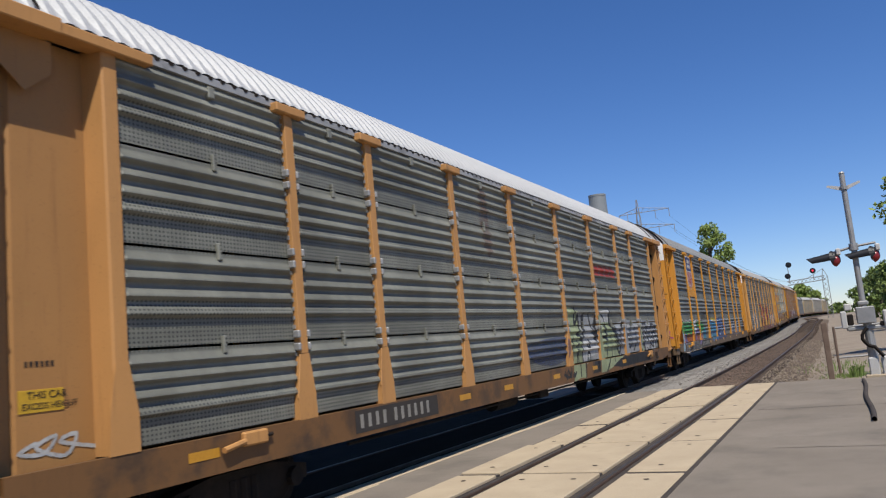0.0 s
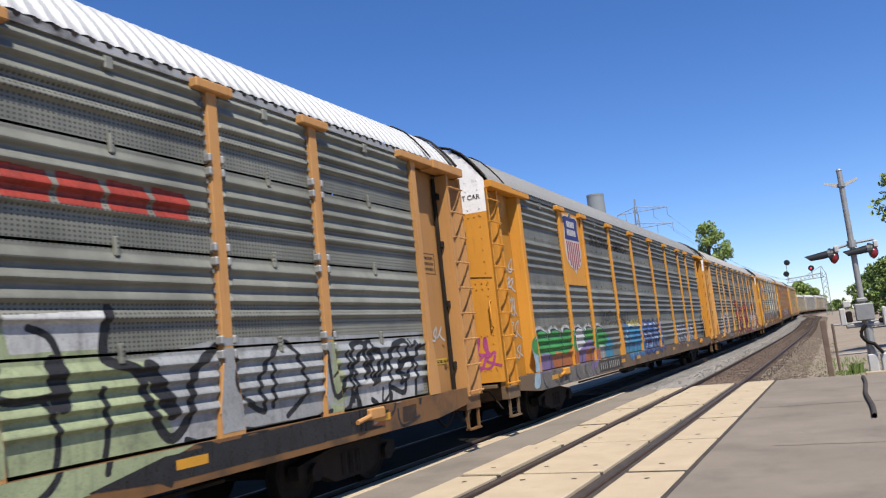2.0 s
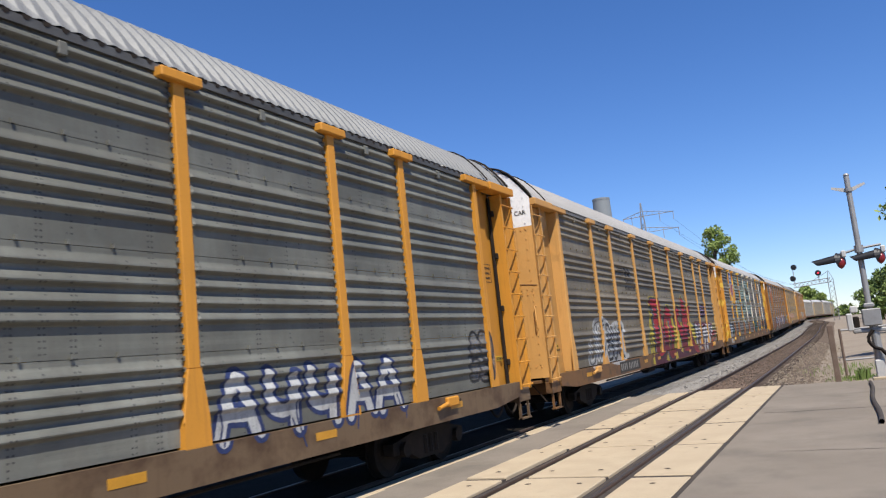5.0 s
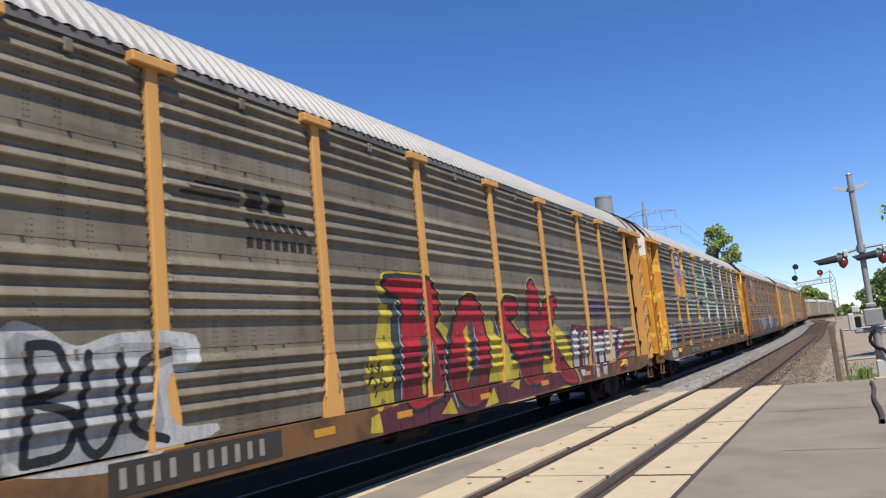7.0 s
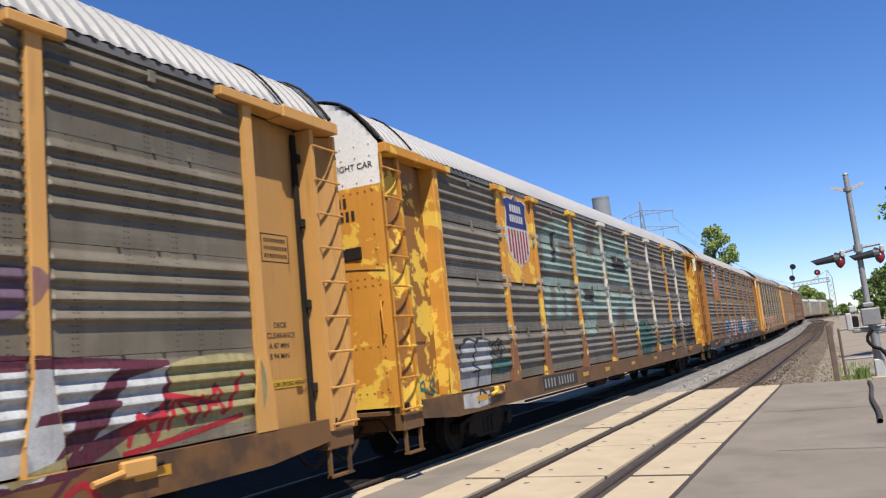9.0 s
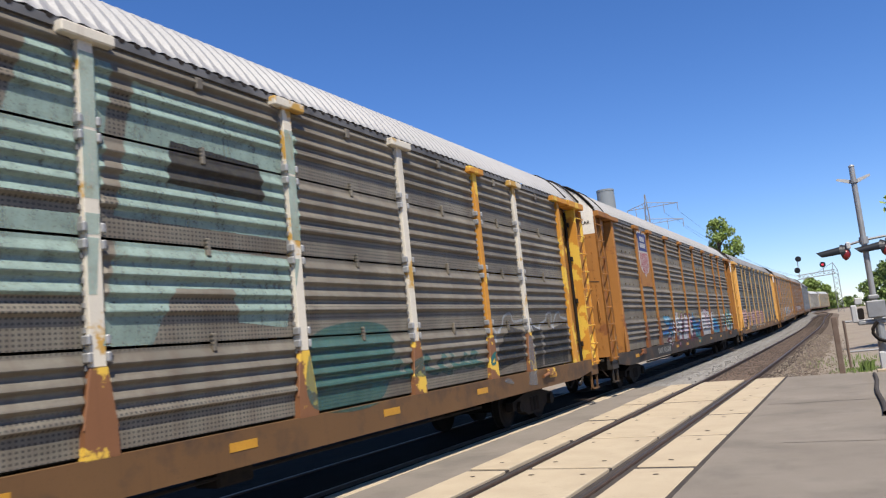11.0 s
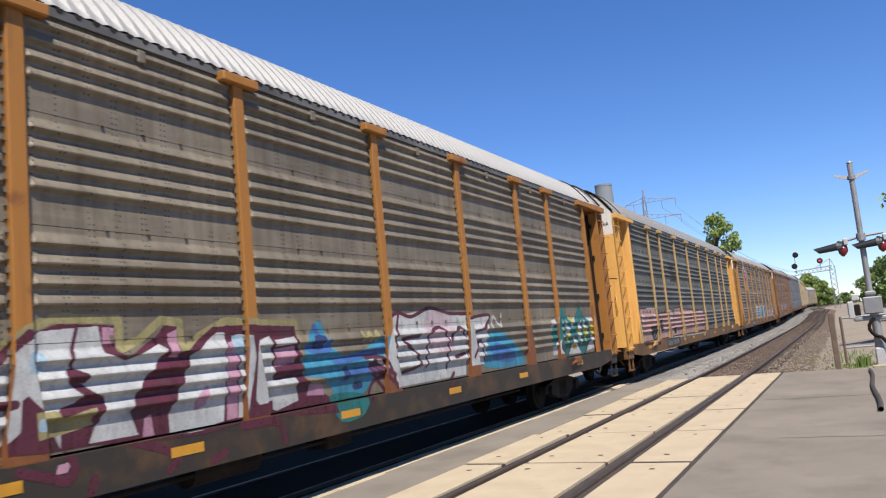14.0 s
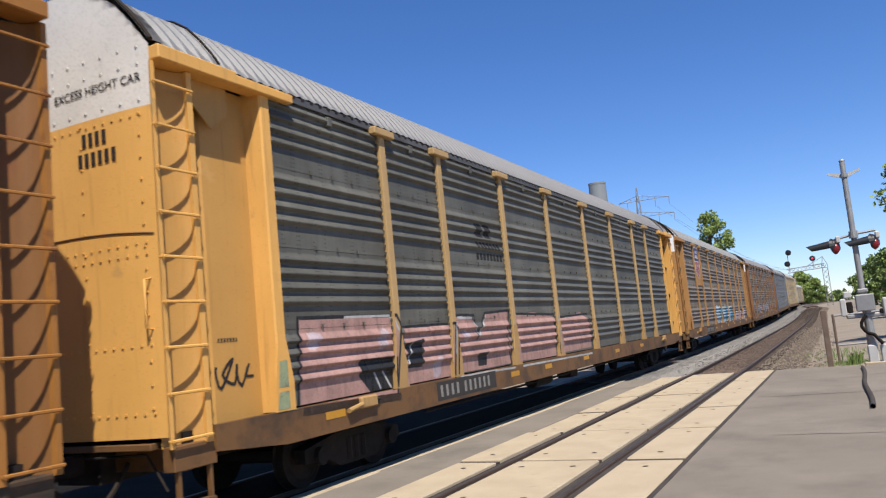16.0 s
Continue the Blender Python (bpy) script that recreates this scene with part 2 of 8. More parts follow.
def grid_mesh(name, rows, smooth=True):
    """A sheet through rows of points."""
    n, k = len(rows), len(rows[0])
    vs = [tuple(p) for r in rows for p in r]
    fs = [(i * k + j, i * k + j + 1, (i + 1) * k + j + 1, (i + 1) * k + j) for i in range(n - 1) for j in range(k - 1)]
    me = bpy.data.meshes.new(name)
    me.from_pydata(vs, [], fs)
    for f in me.polygons:
        f.use_smooth = smooth
    return me


def box(bm, x0, x1, y0, y1, z0, z1, bevel=0.0):
    m = Matrix.Translation(((x0 + x1) / 2, (y0 + y1) / 2, (z0 + z1) / 2)) @ Matrix.Diagonal((abs(x1 - x0), abs(y1 - y0), abs(z1 - z0), 1))
    g = bmesh.ops.create_cube(bm, size=1, matrix=m)
    if bevel:
        es = list({e for v in g["verts"] for e in v.link_edges})
        bmesh.ops.bevel(bm, geom=es, offset=bevel, segments=1, affect="EDGES")


def tube(bm, a, b, r, r2=None, sides=8):
    a, b = Vector(a), Vector(b)
    d = b - a
    m = Matrix.Translation((a + b) / 2) @ d.to_track_quat("Z", "Y").to_matrix().to_4x4()
    bmesh.ops.create_cone(bm, cap_ends=True, segments=sides, radius1=r, radius2=r if r2 is None else r2, depth=d.length, matrix=m)


def pipe(name, pts, r, material, parent=None, sides=8, label=""):
    """One smooth bent pipe or hose through points."""
    pts = [Vector(p) for p in pts]
    rows = []
    for i, p in enumerate(pts):
        d = (pts[min(i + 1, len(pts) - 1)] - pts[max(0, i - 1)]).normalized()
        u = d.cross(Vector((0.3, 0.2, 1.0))).normalized()
        v = d.cross(u)
        rows.append([p + (u * math.cos(2 * math.pi * k / sides) + v * math.sin(2 * math.pi * k / sides)) * r for k in range(sides + 1)])
    return link(name, grid_mesh(name, rows), material, parent, label)


def prism(bm, pts, axis, lo, hi):
    """A polygon drawn out along an axis. pts are in the two other axes, in order."""
    def at(p, w):
        q = [p[0], p[1]]
        q.insert(axis, w)
        return q
    a = [bm.verts.new(at(p, lo)) for p in pts]
    b = [bm.verts.new(at(p, hi)) for p in pts]
    bm.faces.new(a)
    bm.faces.new(b)
    for i in range(len(pts)):
        j = (i + 1) % len(pts)
        bm.faces.new((a[i], a[j], b[j], b[i]))


def sweep(name, profile, s0, s1, step, off, material, parent=None, kind="", label="", closed=True, rough=0.0):
    """A profile of (across, up) points drawn along the track."""
    rows = []
    ss = np.arange(s0, s1 + 0.01, step)
    for s in ss:
        row = []
        for x, z in profile:
            p = along(float(s), off + x, z)
            if rough:
                p.z += rough * noise.noise(p * 2.7)
                p.x += rough * noise.noise(p * 3.1 + Vector((7, 0, 0)))
            row.append(p)
        if closed:
            row.append(row[0])
        rows.append(row)
    ob = link(name, grid_mesh(name, rows, not closed), material, parent)
    return tagged(ob, label, kind=kind)


# ================= ground and crossing =================
CROSS_END = 24.62
ys = [-3000, -600, -100, -14] + list(np.arange(-10, 60, 2.5)) + list(np.arange(60, 440, 8)) + [520, 700, 1200, 4000]
xs = [-3000, -500, -120, -40, -20, -14, -11, -9.5, -8.5, -6.6, -5.2, -1.9, -0.5, 1, 2.5, 4, 7, 12, 20, 40, 120, 500, 3000]
rows = []
for y in ys:
    row = []
    for x in xs:
        xx = x + (float(np.interp(y, PY, PX)) - X_NEAR) * max(0.0, 1 - abs(x) / 120)
        z = lie(y) - 0.36
        if x > -1 and y > CROSS_END - 2:
            z += 0.20 * min(1.0, (x + 1) / 3)
        if abs(x) < 60 and CROSS_END + 1 < y < 300:
            z += 0.05 * noise.noise(Vector((x * 0.5, y * 0.5, 0)))
        row.append((xx, y, z))
    rows.append(row)
tagged(link("ground", grid_mesh("ground", rows), EARTH), "dry earth and trodden grit beside the tracks", kind="structure")

bm = bmesh.new()
prism(bm, [(-2.09, -25), (60, -25), (60, 27.0), (9, 26.0), (1.6, 24.9), (0.2, 24.2), (-0.9, 24.7), (-2.09, CROSS_END)], 2, -0.42, -0.012)
tagged(part("road", bm, ASPHALT), "sun-bleached grey asphalt road at the crossing", kind="structure")
bm = bmesh.new()
prism(bm, [(-6.62, -25), (-5.35, -25), (-5.35, CROSS_END - 0.4), (-6.0, CROSS_END - 0.2), (-6.62, CROSS_END - 0.8)], 2, -0.42, -0.016)
tagged(part("road_strip", bm, ASPHALT), "grey asphalt strip between the two tracks", kind="structure")
bm = bmesh.new()
prism(bm, [(-60, -25), (-13.0, -25), (-13.0, CROSS_END), (-60, CROSS_END)], 2, -0.42, -0.016)
tagged(part("road_beyond", bm, ASPHALT), "asphalt road beyond the train", kind="structure")
# ground under and behind the train, with its shade put into the colour
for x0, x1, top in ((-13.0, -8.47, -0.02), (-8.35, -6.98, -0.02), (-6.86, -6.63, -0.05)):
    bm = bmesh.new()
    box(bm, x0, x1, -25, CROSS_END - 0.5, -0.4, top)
    tagged(part("crossing_surface", bm, OILY_SHADE), "oily filling between the rails, coloured near black for the shade under the train", kind="structure")

# thin cracks and patches where the asphalt was cut
bm = bmesh.new()
for y, x0, x1, w in ((17.4, -1.9, 5.5, 0.035), (12.2, -1.2, 3.0, 0.02)):
    pts = [(x0 + (x1 - x0) * i / 14, y + 0.12 * noise.noise(Vector((i * 0.8, y, 1)))) for i in range(15)]
    for (xa, ya), (xb, yb) in zip(pts, pts[1:]):
        vs = [bm.verts.new(p) for p in ((xa, ya, -0.008), (xb, yb, -0.008), (xb, yb + w, -0.008), (xa, ya + w, -0.008))]
        bm.faces.new(vs)
tagged(part("road_crack", bm, RUBBER), "dark tarred crack across the asphalt", kind="structure")


def rail_profile(h=0.17):
    return [(-0.07, -h), (0.07, -h), (0.065, -h + 0.02), (0.012, -h + 0.035), (0.012, -0.045), (0.036, -0.035), (0.036, -0.005),
            (0.028, 0.0), (-0.028, 0.0), (-0.036, -0.005), (-0.036, -0.035), (-0.012, -0.045), (-0.012, -h + 0.035), (-0.065, -h + 0.02)]


for off, text in ((0.0, "worn steel rail of the empty near track"), (TRAIN_OFF, "steel rail under the train")):
    for side in (-0.755, 0.755):
        r = sweep("rail", rail_profile(), -60, 420, 2.0, off + side, RUST_STEEL, kind="structure", label=text)
        head = sweep("rail_head", [(-0.026, 0.001), (0.026, 0.001), (0.026, 0.004), (-0.026, 0.004)], -60, 420, 2.0, off + side, RAIL_HEAD, r)

# rubber flangeway strips each side of the near rails through the crossing
for side in (-0.755, 0.755):
    for a, b in ((-0.16, -0.045), (0.045, 0.16)):
        bm = bmesh.new()
        x = X_NEAR + side
        box(bm, x + a, x + b, -25, CROSS_END, -0.3, -0.035)
        tagged(part("flangeway", bm, RUBBER), "dark rubber flangeway strip beside the rail", kind="structure")
bm = bmesh.new()
box(bm, -2.092, -2.03, -25, CROSS_END, -0.3, -0.006)
tagged(part("joint_strip", bm, RUBBER), "rusty joint strip between concrete and asphalt", kind="structure")

# ballast beds beyond the crossing
bed = [(-3.3, -0.42), (-2.4, -0.36), (-1.5, -0.20), (-1.1, -0.14), (-0.9, -0.13), (-0.6, -0.15), (0, -0.13), (0.6, -0.15), (0.9, -0.13),
       (1.1, -0.14), (1.6, -0.22), (2.4, -0.38), (3.1, -0.44)]
sweep("track_bed", bed, CROSS_END + 0.05, 420, 0.5, 0.0, BED_DIRT, kind="structure", label="brown dirty track bed of the near track", closed=False, rough=0.035)
bed2 = [(-4.2, -0.6), (-2.4, -0.30), (-1.5, -0.12), (-0.9, -0.12), (0, -0.16), (0.9, -0.12), (1.4, -0.10), (1.9, -0.09), (2.3, -0.14), (2.7, -0.20)]
sweep("ballast_bed", bed2, CROSS_END - 0.4, 420, 0.5, TRAIN_OFF, BALLAST, kind="structure", label="grey crushed-stone ballast under the train", closed=False, rough=0.05)


rng = random.Random(4)
bm = bmesh.new()
for off in (0.0, TRAIN_OFF):
    s = CROSS_END + 0.4
    while s < 160:
        p = along(s, off)
        a = float(np.interp(s, S, TURN))
        m = Matrix.Translation(p + Vector((rng.uniform(-.05, .05), 0, -0.21))) @ Matrix.Rotation(-a + rng.uniform(-.02, .02), 4, "Z") @ Matrix.Diagonal((2.55, 0.23, 0.18, 1))
        bmesh.ops.create_cube(bm, size=1, matrix=m)
        s += 0.55
tagged(part("ties", bm, TIE_WOOD), "weathered timber railway ties sunk in the bed", "ties", kind="stuff")


def stones(name, count, place, size, material, label):
    """Many small angular stones as one sheet of stuff."""
    base = [Vector(v).normalized() for v in ((1, 1, .6), (-1, 1, .5), (-1, -1, .7), (1, -1, .4), (0.1, 0.2, 1.1), (0, 0, -1), (1.2, 0, 0), (-1.1, 0.1, 0))]
    b = bmesh.new()
    for v in base:
        b.verts.new(v)
    bmesh.ops.convex_hull(b, input=b.verts)
    b.verts.index_update()
    tri = [[v.index for v in f.verts] for f in b.faces]
    co = np.array([v.co[:] for v in b.verts])
    b.free()
    g = np.random.default_rng(7)
    vs, fs = [], []
    for i in range(count):
        p = place(g)
        s = size * g.uniform(0.5, 1.4) * np.array([g.uniform(.7, 1.3), g.uniform(.7, 1.3), g.uniform(.5, .9)])
        a = g.uniform(0, 6.28)
        c, sn = math.cos(a), math.sin(a)
        q = co * s
        q = np.stack([q[:, 0] * c - q[:, 1] * sn, q[:, 0] * sn + q[:, 1] * c, q[:, 2]], 1) + np.array(p)
        n = len(vs)
        vs += q.tolist()
        fs += [[n + k for k in t] for t in tri]
    me = bpy.data.meshes.new(name)
    me.from_pydata(vs, [], fs)
    return tagged(link(name, me, material), label, "stones", kind="stuff")


def between(g):
    s = CROSS_END - 0.5 + 95 * g.random() ** 2.0
    off = g.uniform(-2.6, -0.95)
    return along(s, off, -0.11 - 0.02 * abs(off + 1.8))[:]


def shoulder(g):
    s = CROSS_END + 0.2 + 40 * g.random() ** 2.2
    off = g.uniform(1.0, 3.6) if g.random() < 0.75 else g.uniform(3.0, 4.6)
    return along(s, off, -0.12 - 0.12 * max(0, off - 1.0) + 0.04)[:]


def in_track(g):
    s = CROSS_END + 0.2 + 60 * g.random() ** 2.0
    return along(s, g.uniform(-0.7, 0.7), -0.125)[:]


stones("ballast_stones", 9000, between, 0.045, STONE, "loose grey ballast stones between the tracks")
stones("shoulder_stones", 4200, shoulder, 0.032, GRIT, "pale gravel on the shoulder of the near track")
stones("bed_stones", 2600, in_track, 0.035, RUSTY_POST, "rust-brown stones between the rails")

# ================= the train =================
HALF = 13.74               # half the length of a car's body
PITCH = 28.65              # from car to car
POSTS = (-9.08, -7.14, -4.32, -1.5, 1.5, 4.32, 7.14, 9.08)
PANEL_END = 11.83
POST_W = 0.084             # half the width of a post
EDGES = (-PANEL_END,) + POSTS + (PANEL_END,)
SEAMS = (1.16, 2.12, 3.17, 4.21, 5.20)
FACE = 1.50                # outer plane of posts and sill
SHEET = 1.425              # flat of the side sheets
DEEP = 1.18                # back of the recesses at the ends


def rib(f):
    """One rib of the side sheet from its top edge to its bottom: a long slope outwards, a round nose, a short return."""
    if f < 0.56:
        u = f / 0.56
        return 0.55 * u + 0.45 * u * u * (3 - 2 * u)
    if f < 0.86:
        return 0.5 + 0.5 * math.cos((f - 0.56) / 0.30 * math.pi)
    return 0.0


def sheet_out(z):
    """How far the corrugated side sheet stands out at a height."""
    for lo, hi in zip(SEAMS, SEAMS[1:]):
        if lo <= z <= hi:
            d = (hi - z) / (hi - lo)
            if 0.055 < d < 0.745:
                w = (d - 0.055) / 0.69 * 4
                return SHEET + 0.055 * rib(w - math.floor(w))
            return SHEET
    return FACE


PANEL_ROWS = 72


def panel_levels(lo, hi, gap):
    return [lo + gap + (hi - lo - 2 * gap) * i / PANEL_ROWS for i in range(PANEL_ROWS + 1)]


SHARED = {}


def shared(key, make):
    """Mesh data made once and used by every car."""
    if key not in SHARED:
        SHARED[key] = make()
    return SHARED[key]


def made(bm, smooth=False):
    return mesh_of("car_part", bm, smooth)


def panel_mesh(y0, y1, lo, hi, gap):
    zs = panel_levels(lo, hi, gap)
    rows = []
    for y, push in ((y0, 0.0), (y0 + 0.07, 1.0), (y1 - 0.07, 1.0), (y1, 0.0)):
        rows.append([(SHEET + (sheet_out(z) - SHEET) * push, y, z) for z in zs])
    rows = [[(SHEET - 0.05, y, z) for _, y, z in rows[0]]] + rows + [[(SHEET - 0.05, y, z) for _, y, z in rows[-1]]]
    return grid_mesh("side_panel", rows, False)


def post_mesh(y):
    bm = bmesh.new()
    box(bm, SHEET - 0.04, FACE, y - POST_W, y + POST_W, 1.95, 5.12, 0.008)
    return made(bm)


def foot_mesh(y):
    bm = bmesh.new()
    prism(bm, [(y - POST_W, 1.95), (y - 0.175, 1.40), (y - 0.19, 1.13), (y + 0.19, 1.13), (y + 0.175, 1.40), (y + POST_W, 1.95)], 0, SHEET - 0.04, FACE)
    # stiff corner ribs of the flared foot
    for s in (-1, 1):
        tube(bm, (FACE - 0.01, y + s * POST_W, 1.95), (FACE - 0.01, y + s * 0.175, 1.40), 0.014, sides=5)
    return made(bm)


def cap_mesh(y):
    bm = bmesh.new()
    box(bm, SHEET - 0.02, FACE + 0.07, y - 0.30, y + 0.30, 5.08, 5.20, 0.015)
    return made(bm)


def clip_mesh(y, tabs):
    bm = bmesh.new()
    for s in (-1, 1):
        for z in np.arange(1.35, 5.05, 0.115):
            box(bm, SHEET, SHEET + 0.03, y + s * POST_W, y + s * (POST_W + 0.025), z, z + 0.05)
        if tabs:
            for z in SEAMS[1:4]:
                box(bm, SHEET, FACE + 0.03, y + s * (POST_W - 0.01), y + s * (POST_W + 0.045), z - 0.13, z - 0.03, 0.015)
                box(bm, SHEET, FACE + 0.03, y + s * (POST_W - 0.01), y + s * (POST_W + 0.045), z + 0.03, z + 0.13, 0.015)
    return made(bm)


def arch(t):
    """The roof's outline, t from -1 at one eave to 1 at the other."""
    pts = ((0.0, 6.15), (0.35, 6.13), (0.72, 6.02), (1.02, 5.82), (1.28, 5.52), (1.45, 5.27))
    xs_, zs_ = [p[0] for p in pts], [p[1] for p in pts]
    k = abs(t) * (len(pts) - 1)
    i = min(int(k), len(pts) - 2)
    f = k - i
    x, z = xs_[i] + (xs_[i + 1] - xs_[i]) * f, zs_[i] + (zs_[i + 1] - zs_[i]) * f
    return math.copysign(x, t), z


def roof_mesh():
    rows = []
    n = 540
    for i in range(n + 1):
        y = -HALF + 0.24 + (2 * HALF - 0.48) * i / n
        up = 0.026 * (1, 1, -1, -1)[i % 4]
        row = []
        for j in range(15):
            x, z = arch(-1 + 2 * j / 14)
            k = (0.25, 0.65)[0 < j < 14] * up
            row.append((x * (1 + k * 0.6), y, z + k))
        rows.append(row)
    return grid_mesh("roof", rows, False)


def roof_cap_mesh(s, near, far):
    bm = bmesh.new()
    rows = []
    for y in (near, far):
        rows.append([(arch(-1 + j / 7)[0] * 1.015, s * y, arch(-1 + j / 7)[1] + 0.028) for j in range(15)])
    vs = [[bm.verts.new(p) for p in r] for r in rows]
    for j in range(14):
        bm.faces.new((vs[0][j], vs[0][j + 1], vs[1][j + 1], vs[1][j]))
    return made(bm, True)


def roof_edge_mesh(s, yy):
    bm = bmesh.new()
    for j in range(14):
        a, b = arch(-1 + j / 7), arch(-1 + (j + 1) / 7)
        tube(bm, (a[0] * 1.02, s * yy, a[1] + 0.03), (b[0] * 1.02, s * yy, b[1] + 0.03), 0.03 if yy > HALF - 0.5 else 0.016, sides=5)
    return made(bm)


def end_curve(x):
    """The end doors bulge outwards a little."""
    return HALF + 0.02 - 0.07 * (abs(x) / 1.46) ** 3


def end_mesh(s, lo, hi):
    rows = []
    zs = [lo + (hi - lo) * i / 12 for i in range(13)]
    for j in range(29):
        x = -1.455 + 2.91 * j / 28
        row = []
        for z in zs:
            top = z
            if z > 5.2:
                ks = [arch(k / 60) for k in range(61)]
                lim = float(np.interp(abs(x), [q[0] for q in ks], [q[1] for q in ks])) - 0.02
                top = min(z, lim)
            row.append((x, s * end_curve(x), top))
        rows.append(row)
    return grid_mesh("end_door", rows, True)


def end_seam_mesh(s):
    bm = bmesh.new()
    xs_ = [-1.4 + 0.2 * i for i in range(15)]
    for xa, xb in zip(xs_, xs_[1:]):
        za, zb = (3.30 - 0.10 * (abs(q) / 1.4) ** 2 for q in (xa, xb))
        tube(bm, (xa, s * (end_curve(xa) + 0.002), za), (xb, s * (end_curve(xb) + 0.002), zb), 0.012, sides=5)
    return made(bm)


def rivets_mesh(s, upper):
    bm = bmesh.new()
    if upper:
        for x in np.arange(-1.3, 1.31, 0.26):
            for z in (4.66, 5.06, 5.25):
                bmesh.ops.create_cube(bm, size=0.022, matrix=Matrix.Translation((x, s * (end_curve(x) + 0.003), z)))
        return made(bm)
    zs = (1.35, 2.05, 3.0, 3.12, 4.5)
    for x in np.arange(-1.3, 1.31, 0.13):
        for z in zs:
            y = end_curve(x)
            bmesh.ops.create_cube(bm, size=0.022, matrix=Matrix.Translation((x, s * (y + 0.003), z)))
    for x in (1.28, 0.42, -0.42, -1.28):
        for z in np.arange(1.4, 4.55, 0.24):
            bmesh.ops.create_cube(bm, size=0.022, matrix=Matrix.Translation((x, s * (end_curve(x) + 0.003), float(z))))
    return made(bm)


def end_bay(car, s, mats, side):
    """Ladder, recessed door pocket, end post and header beam at one corner. s: which end, side: which flank."""
    paint = mats["paint"]
    f = side

    def add(name, key, make, material, label=""):
        return link(name, shared((key, s, f), make), material, car, label)

    def stiles(inner):
        def go():
            bm = bmesh.new()
            if inner:
                prism(bm, [(f * 1.22, s * (HALF - 0.60)), (f * FACE, s * (HALF - 0.60)), (f * FACE, s * (HALF - 0.52)), (f * 1.22, s * (HALF - 0.565))], 2, 0.98, 5.05)
            else:
                prism(bm, [(f * 1.40, s * (HALF - 0.09)), (f * FACE, s * (HALF - 0.07)), (f * FACE, s * (HALF - 0.015)), (f * 1.462, s * (HALF - 0.035)), (f * 1.40, s * (HALF - 0.08))], 2, 0.98, 5.05)
            return made(bm)
        return go

    add("ladder_stile", "stile_o", stiles(False), paint)
    add("ladder_stile", "stile_i", stiles(True), paint)

    def back():
        zs = [0.98, 5.05]
        rows = []
        for i in range(11):
            t = i / 10
            y = HALF - 0.56 + 0.50 * t
            x = 1.485 - 0.16 * math.sqrt(max(0.0, 1 - (1 - t) ** 2)) if s < 0 else 1.49 - 0.25 * math.sqrt(max(0.0, 1 - t ** 2))
            rows.append([(f * x, s * y, z) for z in zs])
        return grid_mesh("ladder_back", rows, True)

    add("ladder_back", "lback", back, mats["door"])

    def rung(z):
        def go():
            bm = bmesh.new()
            tube(bm, (f * (FACE + 0.03), s * (HALF - 0.02), z), (f * (FACE + 0.03), s * (HALF - 0.57), z), 0.017, sides=6)
            for yy in (0.03, 0.56):
                tube(bm, (f * (FACE + 0.03), s * (HALF - yy), z), (f * (FACE - 0.03), s * (HALF - yy), z), 0.013, sides=6)
            return made(bm)
        return go
    for i in range(9):
        z = 1.06 + 0.47 * i
        add("rung", "rung%d" % i, rung(z), paint)

    def pocket():
        bm = bmesh.new()
        y0, y1 = HALF - 0.60, HALF - 1.76
        prism(bm, [(f * (DEEP + 0.02), s * (y0 + 0.02)), (f * (DEEP + 0.02), s * (y0 - 0.30)), (f * (DEEP + 0.06), s * (y0 - 0.34)), (f * (DEEP + 0.06), s * y1),
                   (f * (DEEP - 0.05), s * y1), (f * (DEEP - 0.05), s * (y0 + 0.02))], 2, 1.02, 5.10)
        return made(bm)
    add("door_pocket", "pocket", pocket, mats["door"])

    def end_post():
        bm = bmesh.new()
        y0, y1 = HALF - 1.71, HALF - 1.92
        prism(bm, [(f * DEEP, s * y0), (f * (FACE - 0.02), s * (y0 - 0.04)), (f * FACE, s * (y0 - 0.06)), (f * FACE, s * y1), (f * (SHEET - 0.03), s * y1),
                   (f * (SHEET - 0.03), s * (y0 - 0.10)), (f * (DEEP - 0.03), s * (y0 - 0.03))], 2, 1.14, 5.12)
        prism(bm, [(s * (y0 - 0.06), 2.0), (s * (y0 + 0.02), 1.55), (s * (y0 + 0.04), 1.14), (s * (y1 - 0.10), 1.14), (s * (y1 - 0.10), 1.5), (s * y1, 2.0)],
              0, f * (FACE - 0.02), f * (FACE + 0.008))
        return made(bm)
    add("end_post", "end_post", end_post, paint)

    def header():
        bm = bmesh.new()
        box(bm, f * (SHEET - 0.12), f * (FACE + 0.10), s * (HALF - 0.05), s * (HALF - 1.25), 5.06, 5.22, 0.012)
        box(bm, f * (SHEET - 0.1), f * (FACE + 0.07), s * (HALF - 1.25), s * (HALF - 2.35), 5.08, 5.20, 0.012)
        return made(bm)
    add("header_beam", "header", header, paint)

    def bracket():
        bm = bmesh.new()
        prism(bm, [(s * (HALF - 0.75), 5.06), (s * (HALF - 1.30), 5.06), (s * (HALF - 1.30), 4.75), (s * (HALF - 1.02), 4.52), (s * (HALF - 0.75), 4.75)],
              0, f * (FACE - 0.14), f * (FACE - 0.155))
        return made(bm)
    if f > 0 and s < 0:
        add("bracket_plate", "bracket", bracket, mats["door"])

